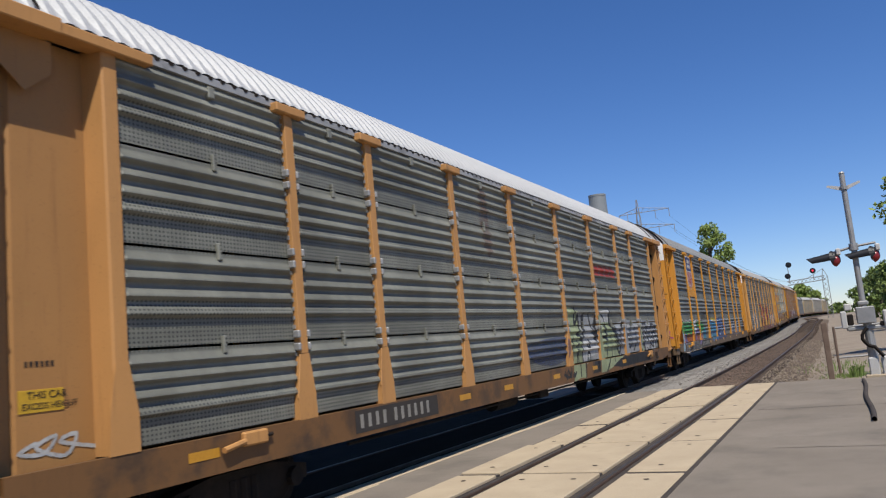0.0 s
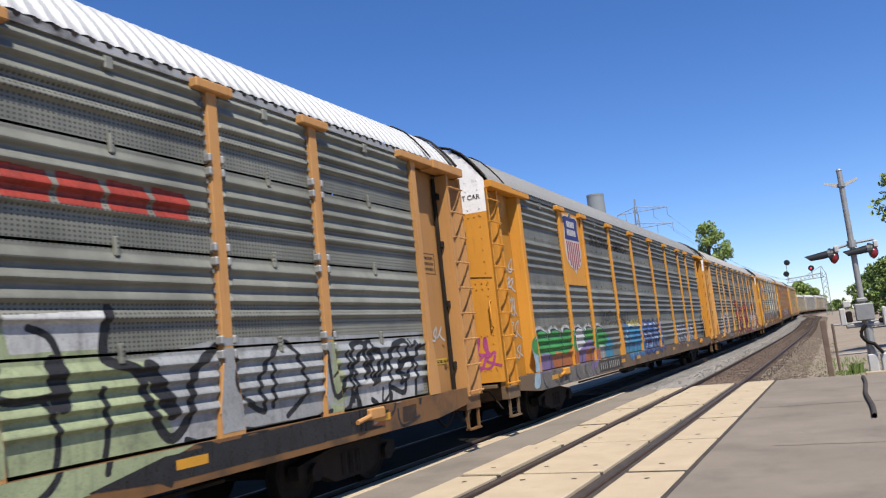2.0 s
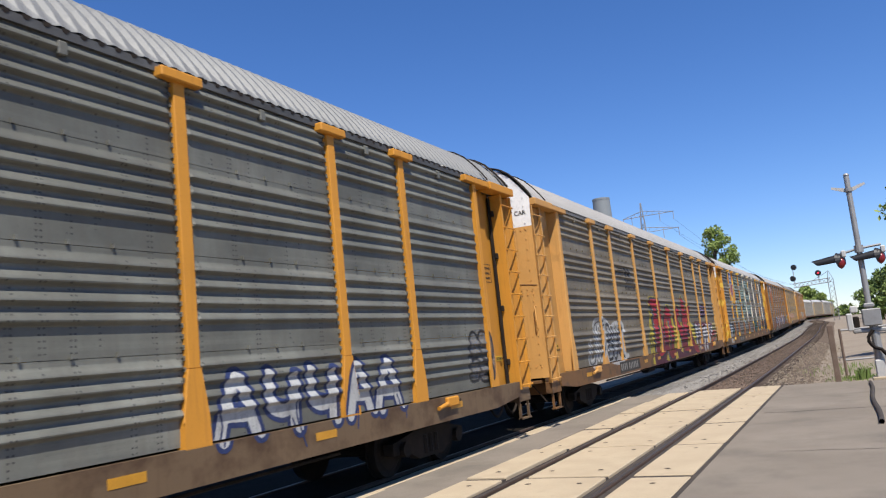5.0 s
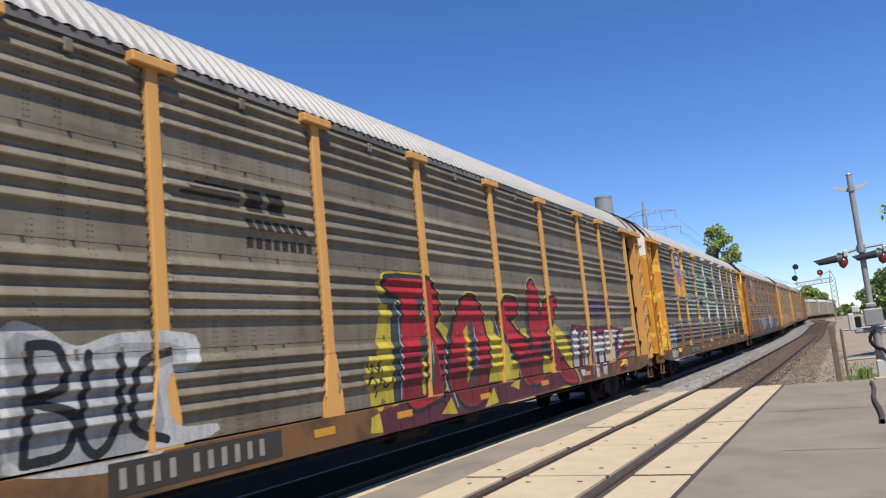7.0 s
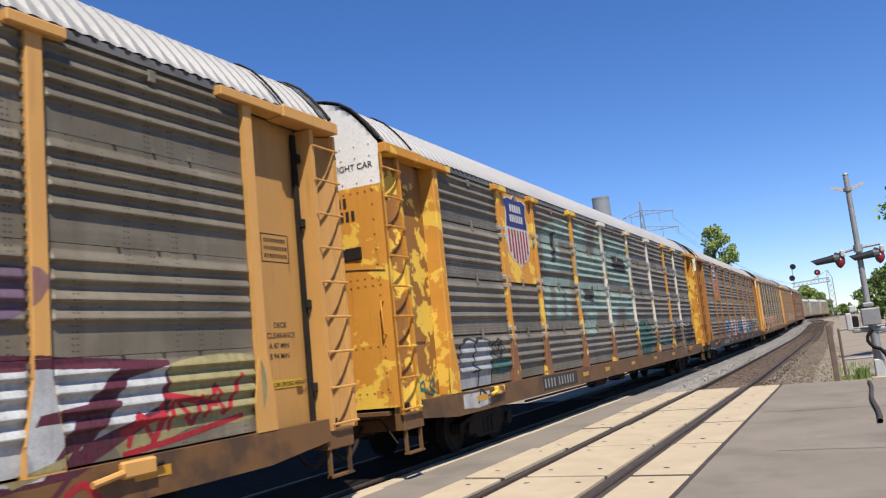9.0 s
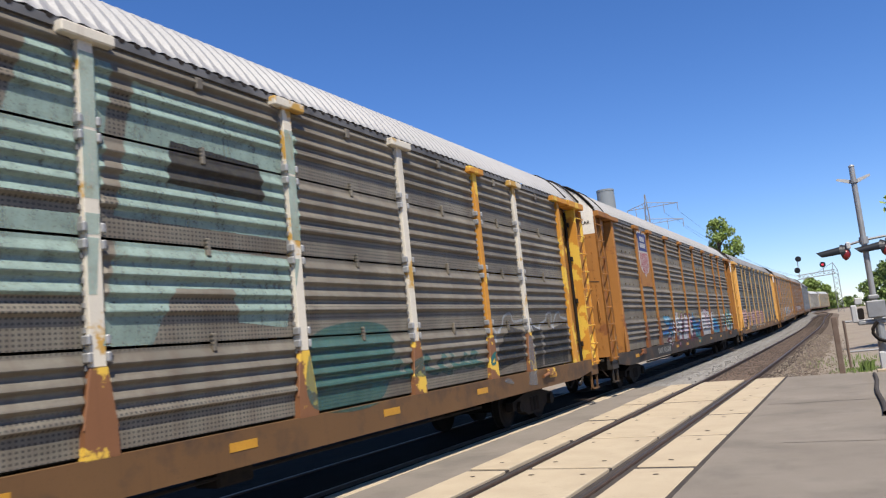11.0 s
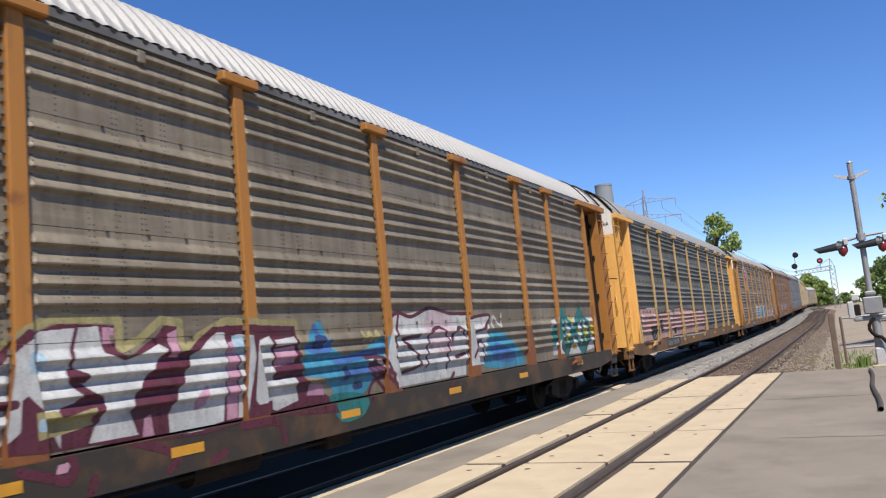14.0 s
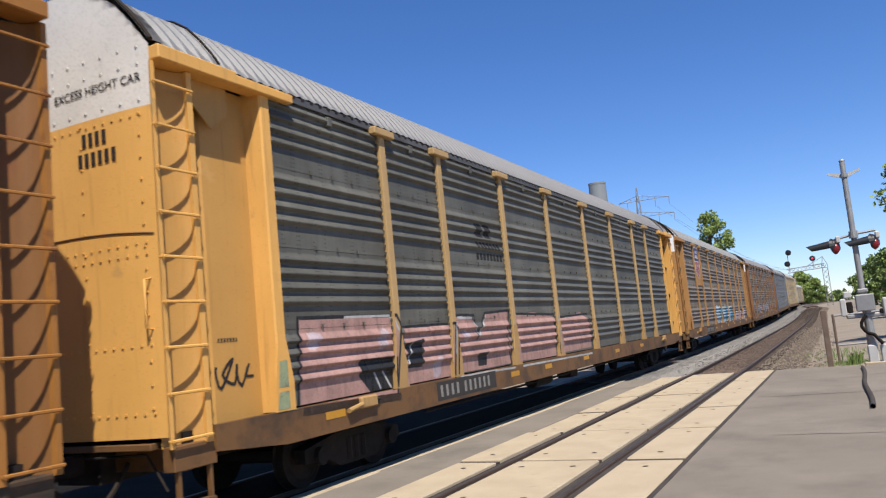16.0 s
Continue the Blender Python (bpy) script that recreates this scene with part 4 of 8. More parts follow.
SPECS = [
    dict(label="tan autorack car with dark perforated side sheets and graffiti", holes=True, roof_label="bright white corrugated roof",
         mats=car_mats("one", TAN, (0.42, 0.22, 0.07), RUSTY, (0.262, 0.285, 0.290), (0.17, 0.175, 0.17), 0.45, (0.62, 0.62, 0.61), True)),
    dict(label="orange-yellow autorack car with grey sheets, shield emblem and graffiti", holes=False, shield=1,
         mats=car_mats("two", (0.72, 0.312, 0.034), (0.70, 0.295, 0.030), RUSTY, (0.205, 0.224, 0.235), (0.15, 0.14, 0.125), 0.5, (0.30, 0.30, 0.29), False, sill=(0.17, 0.11, 0.06))),
    dict(label="tan autorack car with brownish sheets and red graffiti lettering", holes=False,
         mats=car_mats("three", (0.700, 0.362, 0.100), (0.576, 0.300, 0.084), RUSTY, (0.235, 0.218, 0.19), (0.15, 0.11, 0.075), 0.6, (0.46, 0.44, 0.41), False)),
    dict(label="patched yellow and rust-brown autorack car with shield emblem", holes=True, shield=1, window=1, pale_posts=(-1.5, 1.5, 4.32, 9.08),
         mats=car_mats("four", (0.688, 0.300, 0.037), (0.864, 0.540, 0.072), RUSTY, (0.252, 0.240, 0.226), (0.14, 0.10, 0.075), 0.6, (0.48, 0.46, 0.44), True, (0.535, 0.555), sill=(0.17, 0.085, 0.03), foot=(0.26, 0.11, 0.045),
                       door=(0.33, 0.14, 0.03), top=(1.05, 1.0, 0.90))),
    dict(label="rusty orange autorack car with grey-brown sheets and shield emblem", holes=False, shield=1, window=1,
         mats=car_mats("five", (0.42, 0.175, 0.034), (0.26, 0.095, 0.026), RUSTY, (0.259, 0.237, 0.211), (0.13, 0.09, 0.06), 0.7, (0.48, 0.46, 0.43), False, (0.56, 0.64), top=(1.05, 0.97, 0.82), sill=(0.036, 0.029, 0.022), door=(0.26, 0.11, 0.026), foot=(0.21, 0.075, 0.024))),
    dict(label="light tan-yellow autorack car with dark grey sheets", holes=False, roof_label="dull grey corrugated roof",
         mats=car_mats("six", (0.86, 0.455, 0.115), (0.672, 0.372, 0.108), RUSTY, (0.165, 0.172, 0.172), (0.11, 0.10, 0.085), 0.55, (0.30, 0.29, 0.28), False, top=(0.95, 0.88, 0.78), post=(0.56, 0.36, 0.15), foot=(0.50, 0.30, 0.11))),
    dict(label="orange autorack car with pale streaked sheets and faded emblem", holes=False, shield=1,
         mats=car_mats("seven", (0.46, 0.235, 0.075), (0.36, 0.17, 0.06), RUSTY, (0.28, 0.25, 0.23), (0.16, 0.10, 0.07), 0.6, (0.36, 0.35, 0.33), False)),
    dict(label="dark brown autorack car with weathered sheets", holes=False,
         mats=car_mats("eight", (0.300, 0.138, 0.056), (0.240, 0.120, 0.060), RUSTY, (0.24, 0.22, 0.20), (0.12, 0.08, 0.06), 0.6, (0.30, 0.29, 0.28), False)),
]
SPECS.append(dict(label="blue-grey autorack car with dull sheets", holes=False,
         mats=car_mats("nine", (0.20, 0.22, 0.26), (0.24, 0.22, 0.2), RUSTY, (0.22, 0.23, 0.25), (0.12, 0.10, 0.09), 0.5, (0.34, 0.33, 0.32), False)))
FAR = [dict(label="far pale grey autorack car behind the bend", holes=False,
            mats=car_mats("far_one", (0.50, 0.46, 0.40), (0.42, 0.36, 0.28), RUSTY, (0.36, 0.35, 0.33), (0.22, 0.20, 0.17), 0.5, (0.60, 0.59, 0.57), False)),
       dict(label="far light tan autorack car behind the bend", holes=False,
            mats=car_mats("far_two", (0.60, 0.45, 0.25), (0.50, 0.38, 0.22), RUSTY, (0.32, 0.31, 0.29), (0.20, 0.18, 0.15), 0.5, (0.55, 0.54, 0.52), False))]


def write_details(car, spec, i):
    s = i + 11
    side_writing(car, spec["mats"], s)
    y = (-7.95, -7.1, -7.75, -7.6, -7.95, -7.9, -7.8, -7.8)[i]
    bm = bmesh.new()
    box(bm, FACE + 0.0005, FACE + 0.0035, y - 0.12, y + 2.3, 0.80, 1.11)
    part("mark_panel", bm, MARK_BLACK, car, "black painted panel for the mark")
    number_bars(car, y, 0.86, 0.19, 10, FACE + 0.0045, LETTER_WHITE, seed=s, pitch=1.05)
    words("EXCESS HEIGHT CAR", car, 0.02, 4.86, 0.10, HALF - 0.135, LETTER_DARK, end=-1)
    number_bars(car, 0.45, 4.28, 0.15, 4, 0, LETTER_DARK, end=-1, seed=s)
    number_bars(car, 0.38, 4.06, 0.15, 6, 0, LETTER_DARK, gap=9, end=-1, seed=s)
    for y in (-10.9, -4.6, -2.6, 0.3, 3.4, 6.5, 10.2):
        bm = bmesh.new()
        box(bm, FACE + 0.001, FACE + 0.005, y - 0.22, y + 0.22, 0.92, 1.02)
        part("reflector", bm, REFLECT, car, "amber reflective strip")
    for y in (-10.14, 10.0):
        bm = bmesh.new()
        box(bm, FACE - 0.01, FACE + 0.07, y - 0.20, y + 0.20, 0.97, 1.13, 0.02)
        winch = part("sill_winch", bm, spec["mats"]["foot"], car)
        bm = bmesh.new()
        tube(bm, (FACE + 0.05, y - 0.52, 0.98), (FACE + 0.05, y - 0.19, 1.03), 0.035, sides=8)
        part("lever", bm, spec["mats"]["foot"], winch)
        bm = bmesh.new()
        tube(bm, (FACE + 0.03, y + 0.19, 1.05), (FACE + 0.03, y + 0.30, 1.05), 0.022, sides=8)
        part("spindle", bm, BLACK_IRON, winch)


FIRST = 31.91 - PITCH      # near end of the first car, metres up the track, at the start
SPEED = 8.791
CARS = []
for i in range(14):
    spec = SPECS[i] if i < len(SPECS) else FAR[i % 2]
    car = build_car(spec)
    if i < 8:
        write_details(car, spec, i)
    CARS.append(car)

# ================= sprayed paint on the cars =================
def smooth_line(pts, closed=False, step=0.05):
    """A soft curve through points of (y, z)."""
    n = len(pts)
    out = []
    rng_ = range(n if closed else n - 1)
    for i in rng_:
        if closed:
            p0, p1, p2, p3 = (pts[(i + k) % n] for k in (-1, 0, 1, 2))
        else:
            p0, p1, p2, p3 = pts[max(0, i - 1)], pts[i], pts[i + 1], pts[min(n - 1, i + 2)]
        length = math.hypot(p2[0] - p1[0], p2[1] - p1[1])
        m = max(2, int(length / step))
        for k in range(m):
            t = k / m
            out.append(tuple(0.5 * (2 * p1[c] + (p2[c] - p0[c]) * t + (2 * p0[c] - 5 * p1[c] + 4 * p2[c] - p3[c]) * t * t
                                    + (3 * p1[c] - p0[c] - 3 * p2[c] + p3[c]) * t ** 3) for c in (0, 1)))
    out.append(out[0] if closed else pts[-1])
    return out


COLS, LEFT = 5600, -13.6     # fine columns along a car's side, 5 mm wide
COL_W = 2 * -LEFT / COLS


class Spray:
    """Gathers strokes and fills and lays them, upper coats over lower ones, as a thin skin that follows the side of the car."""

    def __init__(self, car, flat=None):
        self.car, self.flat, self.marks, self.mats = car, flat, [], []
        self.gap = 0.014 if car["sheets"] == "punched" else 0.003

    def add(self, material, layer, kind, pts, width):
        if material not in self.mats:
            self.mats.append(material)
        self.marks.append((layer, len(self.marks), self.mats.index(material), kind, pts, width))

    def stroke(self, material, pts, width, layer=1, closed=False, curve=True):
        line = smooth_line(pts, closed) if curve else pts + [pts[0]] * closed
        self.add(material, layer, "line", line, width)

    def fill(self, material, pts, layer=0, curve=True):
        self.add(material, layer, "area", smooth_line(pts, True, 0.1) if curve else pts + [pts[0]], 0.0)

    def levels(self):
        """Bands of height, each with its two edges and how far the sheet stands out there."""
        if self.flat is not None:
            return [(0.9 + 0.008 * i, 0.9 + 0.008 * (i + 1), None, None) for i in range(480)]
        out = [(0.75 + 0.0072 * i, 0.75 + 0.0072 * (i + 1), None, None) for i in range(54)]
        for lo, hi in zip(SEAMS, SEAMS[1:]):
            zs = panel_levels(lo, hi, self.gap)
            for p, q in zip(zs, zs[1:]):
                a, b = sheet_out(p) - SHEET, sheet_out(q) - SHEET
                out += [(p, (p + q) / 2, a, (a + b) / 2), ((p + q) / 2, q, (a + b) / 2, b)]
        return out

    def painted(self, mid):
        grid = np.full((len(mid), COLS), -1, np.int16)
        ys = LEFT + (np.arange(COLS) + 0.5) * COL_W
        rough = np.random.default_rng(5)
        for _, _, m, kind, pts, width in sorted(self.marks, key=lambda k: k[:2]):
            if kind == "area":
                for r in np.nonzero((mid > min(p[1] for p in pts)) & (mid < max(p[1] for p in pts)))[0]:
                    z = mid[r]
                    cuts = sorted(ya + (z - za) / (zb - za) * (yb - ya) for (ya, za), (yb, zb) in zip(pts, pts[1:]) if (za <= z) != (zb <= z))
                    for u, v in zip(cuts[::2], cuts[1::2]):
                        j = rough.uniform(-0.003, 0.003, 2)
                        grid[r, max(0, int((u + j[0] - LEFT) / COL_W)):max(0, int((v + j[1] - LEFT) / COL_W))] = m
                continue
            for (ya, za), (yb, zb) in zip(pts, pts[1:]):
                h = width / 2
                rr = np.nonzero((mid > min(za, zb) - h) & (mid < max(za, zb) + h))[0]
                c0, c1 = int((min(ya, yb) - h - LEFT) / COL_W), int((max(ya, yb) + h - LEFT) / COL_W) + 1
                if not len(rr) or c1 <= 0 or c0 >= COLS:
                    continue
                c0 = max(0, c0)
                gy, gz = ys[None, c0:c1], mid[rr][:, None]
                dy, dz = yb - ya, zb - za
                t = np.clip(((gy - ya) * dy + (gz - za) * dz) / (dy * dy + dz * dz + 1e-9), 0, 1)
                near = (gy - ya - t * dy) ** 2 + (gz - za - t * dz) ** 2 < (h * rough.uniform(0.97, 1.03)) ** 2
                block = grid[rr[0]:rr[-1] + 1, c0:c1]
                block[near] = m
        return grid

    def out_at(self, y, z, push_out):
        """How far out the car's side is at y, on a band whose sheet stands out by push_out."""
        if self.flat is not None:
            return self.flat
        if push_out is None:
            return FACE
        if abs(y) > PANEL_END:
            return FACE + 0.009
        for i, (p, q) in enumerate(zip(EDGES, EDGES[1:])):
            if p <= y <= q:
                y0, y1 = p + (POST_W if i else 0.0), q - (POST_W if i < len(EDGES) - 2 else 0.0)
                return SHEET + push_out * max(0.0, min(1.0, (y - y0) / 0.07, (y1 - y) / 0.07))
        return SHEET

    def breaks(self, z, push_out):
        """Where along the car the side changes, and the stretches that are posts."""
        if push_out is None or self.flat is not None:
            return [], []
        w = POST_W if z > 1.95 else POST_W + 0.091 * min(1.0, (1.95 - z) / 0.55)
        posts = [(p - w, p + w) for p in POSTS]
        marks = [-PANEL_END, -PANEL_END + 0.07, PANEL_END - 0.07, PANEL_END]
        for p in POSTS:
            marks += [p - w, p + w, p - POST_W - 0.07, p + POST_W + 0.07]
        return sorted(marks), posts

    def done(self, label, lift=0.003, name="graffiti"):
        bands = self.levels()
        grid = self.painted(np.array([(p + q) / 2 for p, q, _, _ in bands]))
        skins = [([], []) for _ in self.mats]
        for row, (z0, z1, o0, o1) in zip(grid, bands):
            if row.max() < 0:
                continue
            marks, posts = self.breaks((z0 + z1) / 2, o0)
            ends = np.nonzero(np.diff(row))[0] + 1
            for a, b in zip([0, *ends], [*ends, COLS]):
                m = row[a]
                if m < 0:
                    continue
                ya, yb = LEFT + a * COL_W, LEFT + b * COL_W
                stops = [ya] + [k for k in marks if ya < k < yb] + [yb]
                vs, fs = skins[m]
                for u, v in zip(stops, stops[1:]):
                    c = (u + v) / 2
                    e = 1e-5
                    if any(p < c < q for p, q in posts):
                        xs4 = (FACE,) * 4
                    else:
                        xs4 = (self.out_at(u + e, z0, o0), self.out_at(v - e, z0, o0), self.out_at(v - e, z1, o1), self.out_at(u + e, z1, o1))
                    n = len(vs)
                    vs += [(x4 + lift, yy, zz) for x4, yy, zz in zip(xs4, (u, v, v, u), (z0, z0, z1, z1))]
                    fs.append((n, n + 1, n + 2, n + 3))
        for material, (vs, fs) in zip(self.mats, skins):
            if fs:
                me = bpy.data.meshes.new(name)
                me.from_pydata(vs, [], fs)
                link(name, me, material, self.car, label)


def blob(cy, cz, w, h, seed, n=9, wob=0.16):
    rs = random.Random(seed)
    return [(cy + w / 2 * math.cos(a) * (1 + rs.uniform(-wob, wob)), cz + h / 2 * math.copysign(abs(math.sin(a)) ** 0.7, math.sin(a)) * (1 + rs.uniform(-wob, wob)))
            for a in (2 * math.pi * i / n for i in range(n))]


def bubbles(sp, y0, y1, z0, z1, n, fills, edge, seed, edge_w=0.09, marks=None, marks_w=0.07):
    """A row of fat rounded letter-like forms with an outline."""
    rs = random.Random(seed)
    w = (y1 - y0) / n
    for i in range(n):
        cy, cz = y0 + w * (i + 0.5), (z0 + z1) / 2 + rs.uniform(-0.06, 0.06)
        b = blob(cy, cz, w * 1.18, (z1 - z0), seed * 31 + i)
        if fills:
            sp.fill(fills[i % len(fills)], b, 1)
        sp.stroke(edge, b, edge_w, 2, closed=True)
        m = marks or edge
        sp.stroke(m, [(cy - w * 0.1, cz + (z1 - z0) * rs.uniform(.1, .3)), (cy + w * rs.uniform(-.1, .15), cz), (cy + w * rs.uniform(-.2, .2), cz - (z1 - z0) * .32)], marks_w, 3)


def glyphs(sp, material, y0, y1, z0, z1, n, width, seed, layer=2):
    """A row of tall spiky strokes that read as no letters."""
    rs = random.Random(seed)
    w = (y1 - y0) / n
    h = z1 - z0
    for i in range(n):
        y = y0 + w * i
        kind = rs.randrange(4)
        if kind == 0:
            sp.stroke(material, [(y + .15 * w, z1), (y + .2 * w, z0 + .45 * h), (y + .6 * w, z0 + .35 * h), (y + .75 * w, z1 - .1 * h), (y + .72 * w, z0)], width, layer)
        elif kind == 1:
            sp.stroke(material, [(y + .1 * w, z0), (y + .45 * w, z1), (y + .85 * w, z0 + .05 * h)], width, layer)
            sp.stroke(material, [(y + .2 * w, z0 + .4 * h), (y + .7 * w, z0 + .36 * h)], width, layer)
        elif kind == 2:
            sp.stroke(material, [(y + .8 * w, z1 - .05 * h), (y + .3 * w, z1 - .1 * h), (y + .2 * w, z0 + .6 * h), (y + .75 * w, z0 + .4 * h), (y + .6 * w, z0 + .05 * h), (y + .1 * w, z0 + .08 * h)], width, layer)
        else:
            sp.stroke(material, [(y + .2 * w, z1), (y + .15 * w, z0 + .1 * h), (y + .55 * w, z0), (y + .85 * w, z0 + .3 * h), (y + .8 * w, z1)], width, layer)


def letters(sp, fill, edge, y0, y1, z0, z1, n, width, seed, shade=None):
    """Thick letter-like strokes with a darker edge and thin inner marks."""
    glyphs(sp, edge, y0, y1, z0, z1, n, width * 1.75, seed, 2)
    glyphs(sp, fill, y0, y1, z0, z1, n, width, seed, 4)
    rs = random.Random(seed + 1)
    w = (y1 - y0) / n
    for i in range(n):
        y, z = y0 + rs.random() * (y1 - y0), z0 + rs.random() * (z1 - z0)
        sp.stroke(shade or edge, [(y, z), (y + rs.uniform(-.12, .12), z - rs.uniform(.1, .25)), (y + rs.uniform(-.1, .2), z - .35)], 0.03, 5)


def scribble(sp, material, y0, y1, z0, z1, n, width, seed, layer=3):
    rs = random.Random(seed)
    pts = []
    for i in range(n + 1):
        u = y0 + (y1 - y0) * i / n
        w, h = (y1 - y0) / n, z1 - z0
        pts += [(u + rs.uniform(-.3, .5) * w, z1 - rs.uniform(0, .35) * h), (u - rs.uniform(.1, .8) * w, z0 + rs.uniform(.3, .6) * h), (u + rs.uniform(.2, .9) * w, z0 + rs.uniform(-.1, .3) * h)]
    sp.stroke(material, pts, width, layer)


S_WHITE, S_BLACK = spray("spray_white", (0.66, 0.66, 0.64)), INK
S_SILVER = spray("spray_silver", (0.42, 0.43, 0.43))
S_PALEGREEN, S_GREEN = spray("spray_palegreen", (0.42, 0.48, 0.27)), spray("spray_green", (0.06, 0.32, 0.07))
S_THIN_BLUE, S_THIN_BLACK, S_DUST = spray("spray_thin_blue", (0.035, 0.07, 0.22), 0.42), spray("spray_thin_black", (0.03, 0.03, 0.03), 0.6), spray("spray_dust", (0.30, 0.29, 0.28), 0.6)
S_MINT, S_TEAL = spray("spray_mint", (0.50, 0.68, 0.58), 0.62), spray("spray_teal", (0.02, 0.20, 0.19))
S_BLUE, S_NAVY, S_CYAN = spray("spray_blue", (0.06, 0.16, 0.42)), spray("spray_navy", (0.03, 0.05, 0.16)), spray("spray_cyan", (0.06, 0.31, 0.46))
S_RED, S_YELLOW = spray("spray_red", (0.52, 0.022, 0.035)), spray("spray_yellow", (0.66, 0.52, 0.05))
S_ORANGE, S_PURPLE = spray("spray_orange", (0.52, 0.16, 0.05)), spray("spray_purple", (0.25, 0.17, 0.36))
S_MAROON, S_PINK = spray("spray_maroon", (0.12, 0.02, 0.04)), spray("spray_pink", (0.62, 0.36, 0.30))
S_MAGENTA, S_PALEBLUE = spray("spray_magenta", (0.62, 0.10, 0.32)), spray("spray_paleblue", (0.42, 0.58, 0.68))
S_PALEPINK = spray("spray_palepink", (0.68, 0.54, 0.56))
S_SHADOW, S_DEEPRED = spray("spray_shadow", (0.05, 0.075, 0.075)), spray("spray_deep_red", (0.24, 0.015, 0.025))
S_DULLYELLOW, S_ROSE = spray("spray_dull_yellow", (0.42, 0.36, 0.16)), spray("spray_rose", (0.60, 0.32, 0.42))
S_PURPLE_THIN, S_TEAL_THIN = spray("spray_thin_purple", (0.22, 0.12, 0.26), 0.5), spray("spray_thin_teal", (0.03, 0.22, 0.20), 0.5)
S_THIN_RED, S_THIN_LINE = spray("spray_thin_red", (0.30, 0.10, 0.06), 0.3), spray("stencil_black", (0.03, 0.025, 0.02), 0.8)
S_FADED_RED = spray("spray_faded_red", (0.42, 0.05, 0.03))

# --- first car: pale green and white with tall black strokes, faded red emblem bars
sp = Spray(CARS[0])
sp.fill(S_PALEGREEN, [(1.72, 2.61), (2.3, 2.57), (2.71, 2.43), (2.65, 1.66), (2.55, 0.77), (2.1, 0.8), (1.56, 0.74), (1.64, 1.2), (1.76, 1.98)], 0, False)
sp.fill(S_SILVER, [(2.47, 2.48), (3.25, 2.4), (4.2, 2.29), (4.11, 1.15), (3.19, 1.22), (2.73, 1.1), (2.66, 1.48), (2.68, 2.1)], 0, False)
sp.fill(S_PALEGREEN, [(4.25, 2.37), (5.5, 2.55), (5.59, 2.09), (6.65, 1.92), (7.18, 1.97), (7.04, 1.27), (5.89, 0.96), (4.47, 0.8), (3.97, 0.8), (4.16, 1.32)], 0, False)
sp.fill(S_SILVER, [(6.08, 2.07), (7.1, 2.23), (8.88, 2.19), (11.64, 2.18), (11.63, 1.24), (8.81, 1.18), (7.16, 1.19), (6.38, 1.14)], 0, False)
sp.fill(S_WHITE, [(4.53, 2.5), (5.55, 2.54), (5.5, 2.18), (4.62, 2.17)], 0, False)
sp.fill(S_WHITE, [(2.71, 1.78), (3.62, 1.84), (4.13, 1.78), (4.1, 1.33), (3.2, 1.26), (2.72, 1.17)], 0, False)
sp.fill(S_BLACK, [(3.47, 1.16), (4.01, 1.19), (3.91, 0.83), (3.18, 0.83)], 1, False)
sp.fill(S_BLACK, [(6.14, 1.08), (10.27, 1.18), (10.17, 0.84), (6.32, 0.82), (5.24, 0.9)], 1, False)
sp.stroke(S_BLACK, [(2.34, 2.57), (2.26, 2.16), (2.51, 2.32), (2.61, 2.39)], 0.11, 3)
sp.stroke(S_BLACK, [(2.33, 1.88), (2.55, 1.99), (2.64, 2.37)], 0.11, 3)
sp.stroke(S_BLACK, [(3.07, 2.41), (2.93, 2.04), (2.71, 1.74), (2.42, 1.93)], 0.11, 3)
sp.stroke(S_BLACK, [(3.54, 2.43), (3.65, 2.1), (3.92, 1.72), (4.16, 1.98)], 0.11, 3)
sp.stroke(S_BLACK, [(5.61, 2.55), (5.55, 2.09), (5.89, 1.96), (6.01, 1.65), (6.28, 1.24), (6.56, 1.43), (6.64, 1.86), (7.01, 2.13)], 0.11, 3)
sp.stroke(S_BLACK, [(4.2, 2.29), (3.96, 2.04), (3.96, 1.74)], 0.2, 3)
sp.stroke(S_BLACK, [(2.96, 2.31), (2.9, 2.0)], 0.2, 3)
sp.stroke(S_BLACK, [(6.06, 1.95), (6.33, 1.51)], 0.2, 3)
sp.stroke(S_BLACK, [(5.02, 2.05), (5.07, 1.72)], 0.2, 3)
sp.stroke(S_BLACK, [(4.48, 2.18), (4.36, 1.92), (4.61, 1.77), (5.09, 1.85), (5.01, 2.27), (4.79, 2.39)], 0.07, 3)
sp.stroke(S_BLACK, [(4.89, 1.78), (5.03, 1.45), (4.95, 1.07), (4.56, 0.81)], 0.07, 3)
sp.stroke(S_BLACK, [(5.49, 1.8), (5.55, 1.4), (5.47, 1.04)], 0.07, 3)
sp.stroke(S_BLACK, [(7.29, 1.96), (7.27, 1.64), (7.75, 1.34), (7.69, 1.74), (8.22, 2.14), (8.57, 1.56), (8.17, 1.24)], 0.07, 3)
sp.stroke(S_BLACK, [(9.0, 1.97), (9.11, 1.38), (9.54, 1.65), (10.13, 2.09), (10.15, 1.46), (10.87, 1.99), (10.96, 1.41), (11.58, 1.97)], 0.07, 3)
sp.stroke(S_BLACK, [(7.94, 1.87), (7.91, 1.39)], 0.07, 3)
sp.stroke(S_BLACK, [(9.52, 1.95), (9.62, 1.27)], 0.07, 3)
sp.stroke(S_BLACK, [(2.29, 1.73), (2.15, 0.84)], 0.07, 3)
sp.stroke(S_BLACK, [(2.37, 1.66), (2.31, 1.18)], 0.07, 3)
